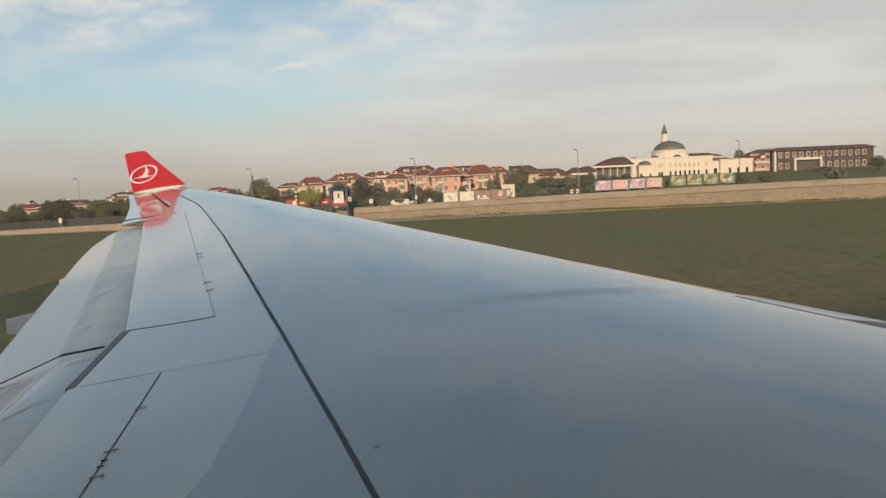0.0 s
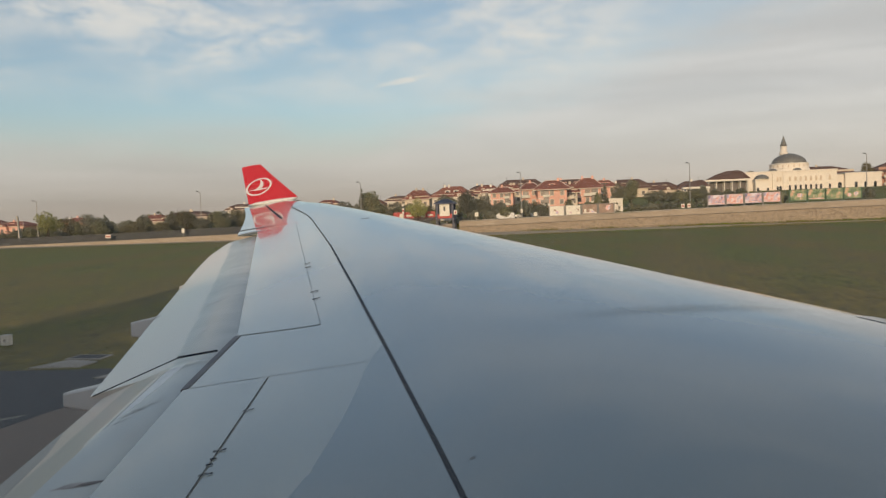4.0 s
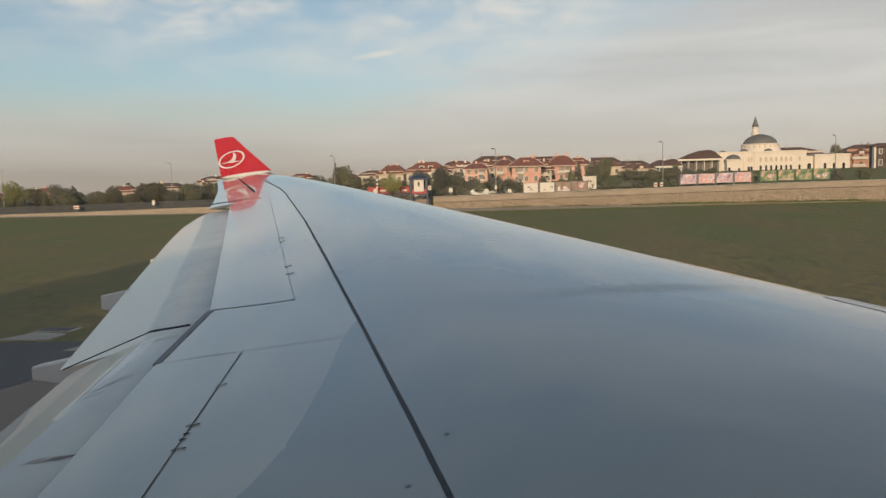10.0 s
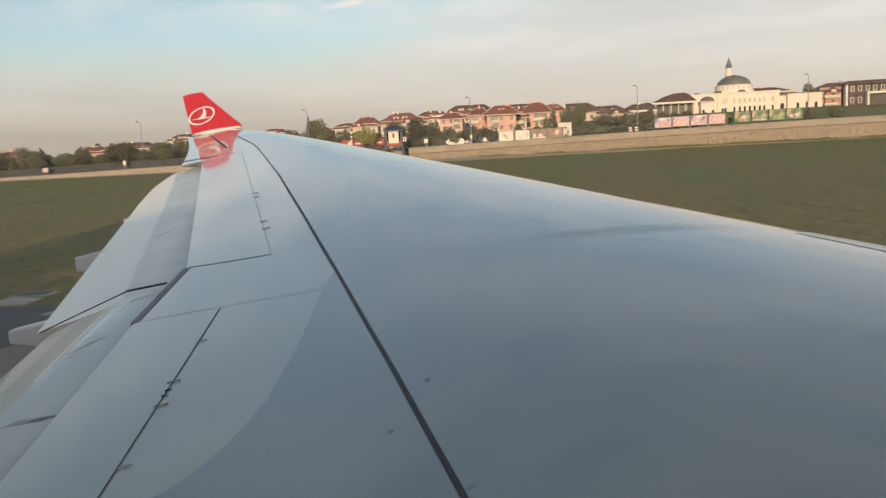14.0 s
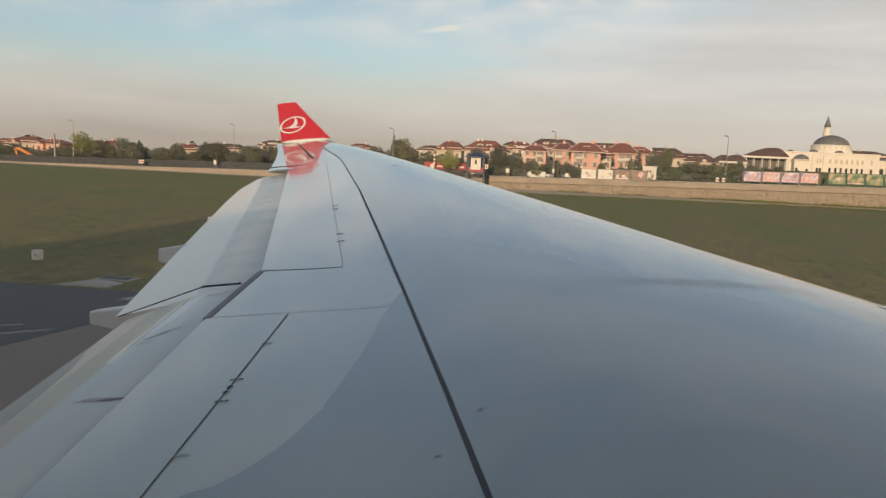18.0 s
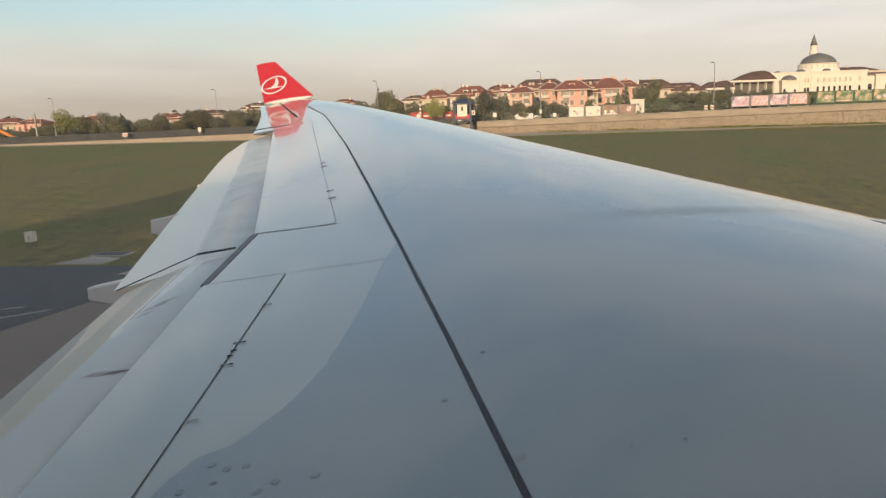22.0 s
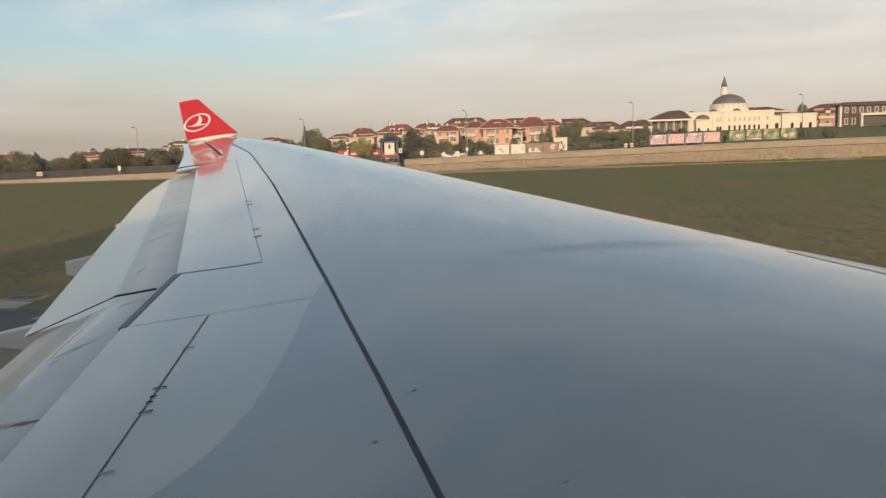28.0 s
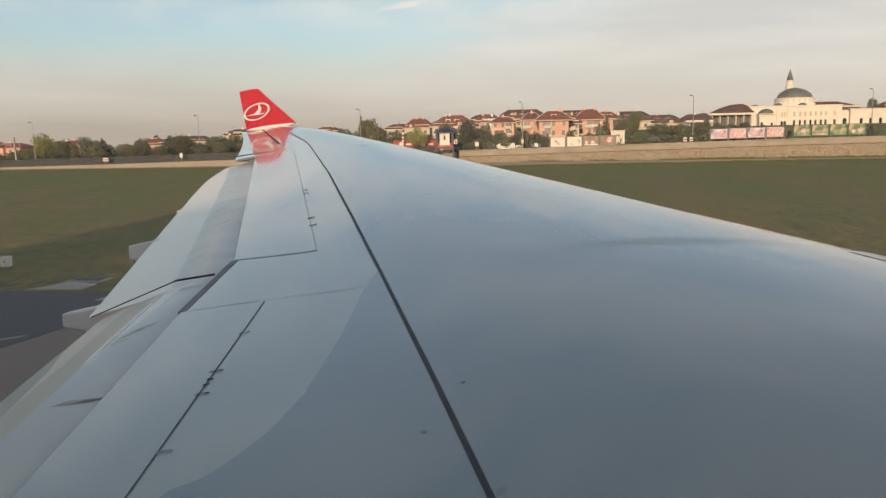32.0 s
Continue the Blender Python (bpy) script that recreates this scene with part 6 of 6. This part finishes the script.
H = [
    (-2.6, 235, 8.6, 9, 5.4, 3.0, PINK, ROOF, "pink rendered villa with a red hipped roof", 2, 3, dict(dormers=1, z=5.9, over=0.8)),
    (-9.6, 246, 5.2, 9, 5.6, 2.4, PINK, ROOF, "pink villa wing with white balconies", 2, 2, dict(z=6.2, balcony=((0, 0), (1, 0)))),
    (2.9, 242, 4.0, 8, 5.0, 2.0, CREAM, ROOF, "cream villa bay with a low tile roof", 2, 2, dict(z=6.2)),
    (8.4, 254, 8.2, 9, 5.3, 3.6, PINK, ROOF, "pink villa with a steep red roof and chimney", 2, 3, dict(z=6.4, balcony=((1, 1),), chimneys=2)),
    (14.5, 268, 7.0, 9, 5.6, 2.6, PINK, ROOF, "pink villa half hidden behind a cypress", 2, 3, dict(z=6.6)),
    (-15.2, 300, 18.0, 12, 6.4, 3.4, CREAM, ROOFD, "large cream villa with a broad dark red roof", 2, 6, dict(z=7.6, dormers=3, ridge=0.6)),
    (3.4, 302, 14.0, 12, 6.2, 3.2, PINK, ROOFD, "large villa with broad brown roof and white dormer", 2, 5, dict(z=7.4, dormers=1, ridge=0.55)),
    (-37.6, 270, 13.6, 10, 4.4, 3.0, WHITEW, ROOF, "long white villa under a red hipped roof", 1, 5, dict(z=7.3, dormers=2, chimneys=2)),
    (-31.0, 310, 10.0, 10, 5.4, 2.2, CREAM, ROOFD, "cream house with a flat brown roof", 2, 4, dict(z=8.5)),
    (-27.0, 288, 10.0, 9, 4.9, 2.2, CREAM, ROOF, "cream house with red roof among trees", 2, 4, dict(z=8.0)),
    (-51.6, 280, 9.0, 9, 4.6, 2.6, CREAM, ROOF, "small cream house with a red roof", 1, 3, dict(z=7.0, chimneys=2)),
    (-61.2, 290, 7.6, 9, 4.2, 1.4, CREAM, ROOFD, "pale yellow house with flat eaves", 2, 3, dict(z=7.0)),
    (-19.5, 262, 7.4, 8, 4.6, 2.2, PINK, ROOF, "pink house with red roof behind trees", 2, 3, dict(z=6.8)),
    (24.6, 292, 13.0, 11, 4.6, 2.8, CREAM, ROOFD, "villa with a wide brown roof behind dark trees", 1, 4, dict(z=8.0, ridge=0.6)),
    (35.6, 294, 12.0, 11, 3.9, 2.4, CREAM, ROOFD, "villa with a long low brown roof", 1, 4, dict(z=7.6, ridge=0.6)),
    (46.6, 292, 9.0, 10, 4.0, 2.4, WHITEW, ROOFD, "white bungalow with brown roof", 1, 3, dict(z=7.4)),
    (-17.9, 280, 8.4, 9, 5.0, 1.8, CREAM, ROOF, "cream villa under a low red roof", 2, 3, dict(z=8.0, chimneys=2)),
    (-24.3, 275, 5.8, 8, 5.0, 1.4, WHITEW, ROOF, "small white house with a low red roof", 2, 2, dict(z=7.9)),
    (-45.5, 298, 8.0, 9, 5.0, 1.8, WHITEW, ROOFD, "white house with terraces and a brown roof", 2, 3, dict(z=7.2)),
    (-6.0, 268, 6.0, 8, 5.2, 1.8, WHITEW, ROOF, "white terraced house between larger villas", 2, 2, dict(z=7.2, balcony=((0, 1), (1, 1)))),
    (12.2, 306, 9.0, 9, 5.4, 2.2, CREAM, ROOFD, "cream house with a wide brown roof", 2, 3, dict(z=8.2)),
    (18.4, 284, 6.4, 8, 4.4, 2.0, WHITEW, ROOF, "white house with a red roof beside a cypress", 1, 2, dict(z=7.6)),
    (-72, 296, 9.0, 9, 4.2, 2.2, CREAM, ROOF, "cream house with red roof far behind trees", 1, 3, dict(z=5.2)),
    (-141, 280, 17.0, 10, 3.6, 1.6, CREAM, ROOFD, "long cream house with shallow brown roof", 1, 5, dict(z=4.4, chimneys=2)),
    (-125, 292, 9.0, 10, 5.0, 1.6, WHITEW, ROOFD, "white house with flat brown roof", 2, 3, dict(z=5.4)),
    (-108, 300, 12.0, 10, 5.2, 1.8, WHITEW, ROOFD, "white house with wide eaves", 2, 4, dict(z=5.9)),
    (-92, 300, 10.0, 10, 4.6, 1.8, CREAM, ROOF, "cream house with shallow red roof", 2, 3, dict(z=5.9)),
    (-184.5, 275, 8.0, 9, 4.2, 1.8, PINK, ROOF, "dull pink house with a brown roof", 1, 3, dict(z=2.8)),
    (-208.5, 272, 11.0, 9, 3.4, 2.0, PINK, ROOF, "cream house with a red hipped roof", 1, 4, dict(z=2.8)),
    (-222.0, 276, 13.0, 9, 4.2, 2.0, CREAM, ROOF, "pale house with a broad red roof", 1, 4, dict(z=2.8, chimneys=2)),
    (-193.5, 280, 9.0, 9, 3.4, 2.0, WHITEW, ROOF, "white house with red roof partly hidden", 1, 3, dict(z=2.8)),
    (-235.0, 280, 12.0, 9, 3.4, 2.0, CREAM, ROOF, "low pale house with red roof", 1, 4, dict(z=2.4)),
    (-166.0, 300, 10.0, 9, 4.0, 2.0, CREAM, ROOF, "low cream house behind the tree belt", 1, 3, dict(z=3.0)),
]
for hx, hy, w, d, wh, rh, wm, rm, lab, st, co, kw in H:
    house(hx, hy, w, d, wh, rh, wm, rm, lab, st, co, **kw)

t = thing("shed", 12.6, 190, ground_z(12.6, 190), "small white flat-roofed cabin", "shed")
sub("wall", boxed(-1.75, 0, -0.4, 1.75, 2.4, 3.0), WHITEW, t)
sub("roof", boxed(-1.85, -0.1, 3.0, 1.85, 2.5, 3.12), ADW, t)
sub("door", boxed(0.5, -0.05, 0.0, 1.3, -0.004, 2.0), FRAMEW, t)


# pavilions with columned porches left of the mosque
def pavilion(x, y, z, w, wall_h, roof_h, label):
    t = thing("pavilion", x, y, z, label, "pavilion", "pavilions beside the mosque")
    sub("wall", boxed(-w / 2 + 0.8, 3.2, -2, w / 2 - 0.2, 9, wall_h), WHITEW, t)
    for i in range(6):
        cx = -w / 2 + 0.5 + (w - 1.0) * i / 5
        sub("column", tube(bmesh.new(), (cx, 0.6, -1.0), (cx, 0.6, wall_h - 0.3), 0.17, 0.15, 10), WHITEW, t)
        if i < 5:
            # dark panels on the wall give the shade behind the columns
            sub("opening", boxed(cx + 0.32, 3.12, -0.6, cx + (w - 1.0) / 5 - 0.12, 3.196, wall_h - 0.5), HPANE, t)
    sub("entablature", boxed(-w / 2 - 0.8, 0, wall_h - 0.3, w / 2 + 0.2, 3.19, wall_h + 0.30), WHITEW, t)
    sub("side_terrace", boxed(-w / 2 - 1.6, 0.8, wall_h - 1.5, -w / 2 + 0.3, 3.0, wall_h - 1.0, bevel=0.05), WHITEW, t)
    bm = bmesh.new()
    loft(bm, [[(-w / 2 + 0.3, 0.9, wall_h + 0.31), (w / 2 + 0.6, 0.9, wall_h + 0.31), (w / 2 + 0.6, 9.6, wall_h + 0.31), (-w / 2 + 0.3, 9.6, wall_h + 0.31)], [(-w * 0.22, 3.6, wall_h + roof_h * 0.62), (w * 0.40, 3.6, wall_h + roof_h * 0.78), (w * 0.40, 7, wall_h + roof_h * 0.78), (-w * 0.22, 7, wall_h + roof_h * 0.62)], [(w * 0.02, 4.8, wall_h + roof_h * 0.93), (w * 0.30, 4.8, wall_h + roof_h), (w * 0.30, 6, wall_h + roof_h), (w * 0.02, 6, wall_h + roof_h * 0.93)]])
    sub("roof", bm, ROOFD, t, "brown tiled hip roof")


pavilion(55.6, 275, 8.6, 13.6, 4.2, 3.4, "white columned pavilion under a large brown roof")
pavilion(43.0, 260, 7.4, 7.4, 3.0, 2.6, "small white porch with a brown roof")


# ---- the mosque ----
def arch_window(t, x, y, z, w, h, frame=True, face=PANE):
    """A round-headed window set into a wall that faces -y."""
    k = 8
    pts = [(-w / 2, 0), (w / 2, 0)] + [(w / 2 * math.cos(math.pi * i / k), h - w / 2 + w / 2 * math.sin(math.pi * i / k)) for i in range(k + 1)]
    fr = None
    if frame:
        bm = bmesh.new()
        big = [(px * 1.35, pz * 1.06 - 0.08) for px, pz in pts]
        loft(bm, [[(x + px, y - 0.10, z + pz) for px, pz in big], [(x + px, y - 0.003, z + pz) for px, pz in big]])
        fr = sub("window", bm, STONEW, t)
    bm = bmesh.new()
    loft(bm, [[(x + px, y - 0.14, z + pz) for px, pz in pts], [(x + px, y - 0.104, z + pz) for px, pz in pts]])
    sub("pane", bm, face, fr or t)


mq = thing("mosque", 82, 300, 7.6, "white stone mosque with a grey lead dome and minaret", "mosque")
sub("main_hall", boxed(-15.8, 0, -2, 15.8, 24, 7.95), STONEW, mq)
sub("cornice", boxed(-16.0, -0.3, 7.96, 16.0, 24.3, 8.40), STONEW, mq)
sub("link_block", boxed(15.81, 2, -2, 18.8, 20, 6.3), STONEW, mq)
sub("side_wing", boxed(18.81, 0.5, -2, 31.0, 18, 6.45), STONEW, mq)
sub("wing_cornice", boxed(18.6, 0.2, 6.46, 31.2, 18.3, 6.8), STONEW, mq)
bm = bmesh.new()
loft(bm, [[(19, 1, 6.81), (30.8, 1, 6.81), (30.8, 17.5, 6.81), (19, 17.5, 6.81)], [(22, 8, 7.3), (28, 8, 7.3), (28, 10, 7.3), (22, 10, 7.3)]])
sub("wing_roof", bm, LEAD, mq)
sub("corner_pier", boxed(-16.3, -0.6, -2, -13.2, 3, 7.2), STONEW, mq)
sub("buttress", boxed(-6.2, -0.5, -2, -5.0, -0.004, 7.4), STONEW, mq)
sub("buttress", boxed(-2.6, -0.5, -2, -1.6, -0.004, 7.4), STONEW, mq)
drum = sub("drum", lathe(bmesh.new(), [(7.15, 8.3), (7.15, 9.35), (6.75, 9.45), (6.7, 10.95), (7.05, 11.05), (7.05, 11.25), (6.1, 11.45)], 40, 2.3, 10), STONEW, mq, "white windowed drum")
for i in range(22):
    a = 2 * math.pi * i / 22
    bm = boxed(-0.22, -0.07, 9.75, 0.22, 0.07, 10.7)
    bmesh.ops.rotate(bm, verts=bm.verts, matrix=Euler((0, 0, a)).to_matrix())
    bmesh.ops.translate(bm, verts=bm.verts, vec=(2.3 + 6.72 * math.sin(a), 10 - 6.72 * math.cos(a), 0))
    sub("drum_window", bm, BLIND, drum)
bm = bmesh.new()
lathe(bm, [(6.05 * math.cos(a) ** 1.22, 11.40 + 3.70 * math.sin(a)) for a in (math.pi / 2 * i / 12 for i in range(12))] + [(0.06, 15.2)], 40, 2.3, 10)
sub("dome", bm, LEAD, mq, "grey lead-covered dome", True)
for cx in (-5.5, 3.0, -11):
    bm = bmesh.new()
    lathe(bm, [(1.5 * math.cos(a), 8.41 + 0.9 * math.sin(a)) for a in (math.pi / 2 * i / 6 for i in range(6))] + [(0.03, 9.35)], 16, cx, 1.9 if cx != -11 else 12)
    sub("small_dome", bm, LEAD, mq, "", True)
sub("minaret_base", boxed(1.5, 17.6, 6, 4.3, 20.4, 14.0), STONEW, mq)
sub("minaret", lathe(bmesh.new(), [(1.15, 14.0), (1.15, 15.0), (1.55, 15.4), (1.55, 16.2), (1.2, 16.25), (1.15, 18.2), (1.3, 18.4)], 16, 2.9, 19), STONEW, mq, "slim white minaret", True)
sub("minaret_cap", lathe(bmesh.new(), [(1.3, 18.4), (0.7, 20.4), (0.2, 22.0), (0.03, 22.7)], 16, 2.9, 19), LEAD, mq, "pointed grey cap", True)
sub("porch", boxed(-13.0, -4.2, -2, -8.0, -0.61, 5.3), STONEW, mq)
sub("porch_eaves", boxed(-13.4, -4.8, 5.31, -7.7, -0.61, 5.62), STONEW, mq)
bm = lathe(bmesh.new(), [(2.55 * math.cos(a), 5.63 + 1.65 * math.sin(a)) for a in (math.pi / 2 * i / 7 for i in range(7))] + [(0.04, 7.4)], 20, -10.5, -2.6)
sub("porch_roof", bm, LEAD, mq, "low grey dome", True)
for cx in (-0.2, 1.75, 3.5, 5.3, 7.0, 8.8, 10.4, 13.4):
    arch_window(mq, cx, 0, 4.5, 0.75, 1.7, face=BLIND)
    arch_window(mq, cx, 0, 0.9, 0.72, 2.3)
for cx in (-4.4, -3.4):
    arch_window(mq, cx, 0, 4.5, 0.6, 1.7, face=BLIND)
    arch_window(mq, cx, 0, 1.0, 0.8, 1.9)
arch_window(mq, -12.2, -4.2, 0.2, 0.8, 2.4), arch_window(mq, -8.8, -4.2, 0.2, 0.7, 2.2)
arch_window(mq, 17.4, 2, 0.6, 1.3, 3.0)
for cx in (22.4, 25.6, 28.8):
    arch_window(mq, cx, 0.5, 0.4, 0.95, 3.1)

# ---- brown and terracotta buildings past the mosque ----
t = thing("office_building", 123.6, 280, 6.4, "dark grey-brown clad two-storey building with white framing", "building")
sub("wall", boxed(-10.2, 0, -2, 24, 5, 9.3), BROWN, t)
sub("white_frame", boxed(-10.9, -0.5, -1, -10.22, 1.2, 9.2), WHITEW, t, "white end frame")
sub("plinth_band", boxed(-10.2, -0.5, 1.2, 24, -0.004, 2.2), WHITEW, t, "white plinth band")
sub("portal_post", boxed(-4.6, -2.2, -0.6, -3.9, -0.51, 5.9), WHITEW, t, "white portal post")
sub("portal_post", boxed(4.4, -2.2, -0.6, 5.1, -0.51, 5.9), WHITEW, t, "white portal post")
sub("portal_head", boxed(-4.6, -2.2, 5.91, 5.1, -0.51, 6.7), WHITEW, t, "white portal head")
sub("entrance_glass", boxed(-3.4, -0.6, 2.21, 3.9, -0.51, 5.6), HPANE, t, "dim entrance glazing")
bm = bmesh.new()
loft(bm, [[(-11.6, -0.9, 9.31), (24.5, -0.9, 9.31), (24.5, 5.6, 9.31), (-11.6, 5.6, 9.31)], [(-11.6, -0.9, 9.55), (24.5, -0.9, 9.55), (24.5, 5.6, 9.55), (-11.6, 5.6, 9.55)], [(-9, 2, 10.6), (22, 2, 10.6), (22, 3, 10.6), (-9, 3, 10.6)]])
sub("roof", bm, ROOFD, t)
for s in range(2):
    for c in range(13):
        cx = -8.6 + 2.45 * c
        if s == 0 and -5.2 < cx < 5.6:
            continue
        fr = sub("window", boxed(cx - 0.62, -0.09, 3.0 + 3.9 * s, cx + 0.62, -0.003, 5.1 + 3.7 * s), FRAMEW, t, "pale window surround")
        sub("pane", boxed(cx - 0.40, -0.12, 3.2 + 3.9 * s, cx + 0.40, -0.093, 4.9 + 3.7 * s), HPANE, fr)
house(131.5, 330, 17.0, 10, 9.9, 2.4, ORANGE, ROOFD, "terracotta building with a shallow brown roof", 3, 3, z=7.0, balcony=((1, 0), (1, 2), (2, 1)), group="houses past the mosque")
house(101, 330, 26, 10, 8.0, 2.2, CREAM, ROOFD, "long building with a low brown roof", 2, 7, z=8.6, group="houses past the mosque")
plant(TREE_B, 9, 118.8, 330, 19.8, 6.0, 6.0, 6.0)


# ---- vehicles and machines ----
def car(x, y, z, paint, label, l=4.3, h=1.45, van=False):
    t = thing("van" if van else "car", x, y, z, label, "van" if van else "car", "cars on the road")
    prof = [(-l / 2, 0.35), (-l / 2, 0.8), (-l / 2 + 0.9, 0.95), (-l / 2 + 1.5, h), (l / 2 - 0.9, h), (l / 2 - 0.15, 0.95), (l / 2, 0.8), (l / 2, 0.35)]
    if van:
        prof = [(-l / 2, 0.4), (-l / 2, 1.0), (-l / 2 + 0.5, 1.2), (-l / 2 + 1.3, h), (l / 2 - 0.1, h), (l / 2, h - 0.2), (l / 2, 0.9), (l / 2, 0.4)]
    bm = bmesh.new()
    loft(bm, [[(a, -0.85, b) for a, b in prof], [(a, -0.8 if b > 1 else -0.88, b) for a, b in prof], [(a, 0.8 if b > 1 else 0.88, b) for a, b in prof]])
    sub("body", bm, paint, t)
    a0, a1 = (-l / 2 + 1.35, l / 2 - 0.9)
    sub("side_glass", boxed(a0, -0.90, 1.0 if not van else 1.15, a1, -0.86, h - 0.14), PANE, t)
    for a in (-l / 2 + 0.85, l / 2 - 0.85):
        for b in (-0.92, 0.72):
            w = sub("wheel", tube(bmesh.new(), (a, b, 0.32), (a, b + 0.2, 0.32), 0.32, n=14), RUBBER, t)
            sub("rim", tube(bmesh.new(), (a, b - 0.012, 0.32), (a, b + 0.212, 0.32), 0.17, n=10), GALV, w)


for x, y, p, lab, van in ((-11.6, 160, CARW, "white van standing on the road behind the wall", True), (-8.6, 182, CARW, "white parked car by the villas", False), (-4.0, 183, CARW, "white parked saloon by the villas", False), (121, 262, CARD, "dark car parked before the brown building", False)):
    car(x, y, ground_z(x, y) + (0.07 if 156 <= y <= 167 else 0.0), p, lab, 4.3, 1.62 if van else 1.45, van)

ex = thing("excavator", -126.0, 158.5, ground_z(-126, 158.5) + 0.05, "orange excavator with its boom folded down", "excavator")
sub("track", boxed(-1.2, -1.1, 0, 2.4, -0.5, 0.7, bevel=0.15), RUBBER, ex)
sub("track", boxed(-1.2, 0.5, 0, 2.4, 1.1, 0.7, bevel=0.15), RUBBER, ex)
sub("cab_body", boxed(0.2, -1.0, 0.72, 2.6, 1.0, 1.7, bevel=0.1), FENCEM, ex, "dark counterweight body")
bm = bmesh.new()
for (a, b), (c, d), r, s in (((1.0, 1.4), (-2.6, 3.0), 0.28, 0.34), ((-2.6, 3.0), (-3.5, 2.8), 0.32, 0.22)):
    loft(bm, [[(a, -0.2, b - r), (a, 0.2, b - r), (a, 0.2, b + r), (a, -0.2, b + r)], [(c, -0.2, d - s), (c, 0.2, d - s), (c, 0.2, d + s), (c, -0.2, d + s)]])
sub("boom", bm, DIGGER, ex, "orange boom")
bm = bmesh.new()
loft(bm, [[(-3.75, -0.16, 2.9), (-3.75, 0.16, 2.9), (-3.25, 0.16, 3.0), (-3.25, -0.16, 3.0)], [(-3.0, -0.12, 0.5), (-3.0, 0.12, 0.5), (-2.7, 0.12, 0.5), (-2.7, -0.12, 0.5)]])
sub("dipper_arm", bm, DIGGER, ex, "orange dipper arm")
sub("bucket", boxed(-3.2, -0.5, -0.1, -2.4, 0.5, 0.55, bevel=0.1), FENCEM, ex)

# ---- things on the near grass ----
t = thing("marker_box", -26.4, 33.7, 0, "small pale grey taxiway light box on the grass", "light box")
sub("body", boxed(-0.20, -0.19, 0.0, 0.20, 0.19, 0.46, bevel=0.025), FRAMEW, t)
sub("lid", boxed(-0.22, -0.21, 0.462, 0.22, 0.21, 0.49, bevel=0.01), FRAMEW, t)
sub("lens", tube(bmesh.new(), (0.04, -0.205, 0.25), (0.04, -0.192, 0.25), 0.07, n=14), CONC, t, "dull round lens")
sub("foot", boxed(-0.2, -0.18, -0.1, 0.2, 0.18, -0.002), GALV, t)


def slab(pts, h, label):
    bm = bmesh.new()
    loft(bm, [[(x, y, -0.2) for x, y in pts], [(x, y, h) for x, y in pts]])
    t = tagged(finish("concrete_slab", bm, CONC), label, "slab", "slabs in the grass")
    return t


slab([(-21.0, 27.9), (-18.9, 28.1), (-18.9, 29.3), (-20.4, 29.6)], 0.05, "pale concrete slab at the edge of the grass")
slab([(-27.0, 28.9), (-24.8, 29.2), (-25.2, 29.9), (-27.4, 29.6)], 0.05, "weathered concrete slab in the grass")
slab([(-17.0, 26.0), (-15.4, 26.2), (-15.0, 27.2), (-16.7, 27.2)], 0.05, "pale concrete slab beside the taxiway")
for x, y in ((-19.9, 30.3),):
    t = thing("manhole", x, y, 0, "square manhole with a dark iron grate in the grass", "manhole", "manholes in the grass")
    sub("rim", boxed(-0.8, -0.5, -0.2, 0.8, 0.5, 0.045, bevel=0.02), CONC, t)
    sub("grate", boxed(-0.68, -0.38, 0.0, 0.68, 0.38, 0.052), TARMAC, t)
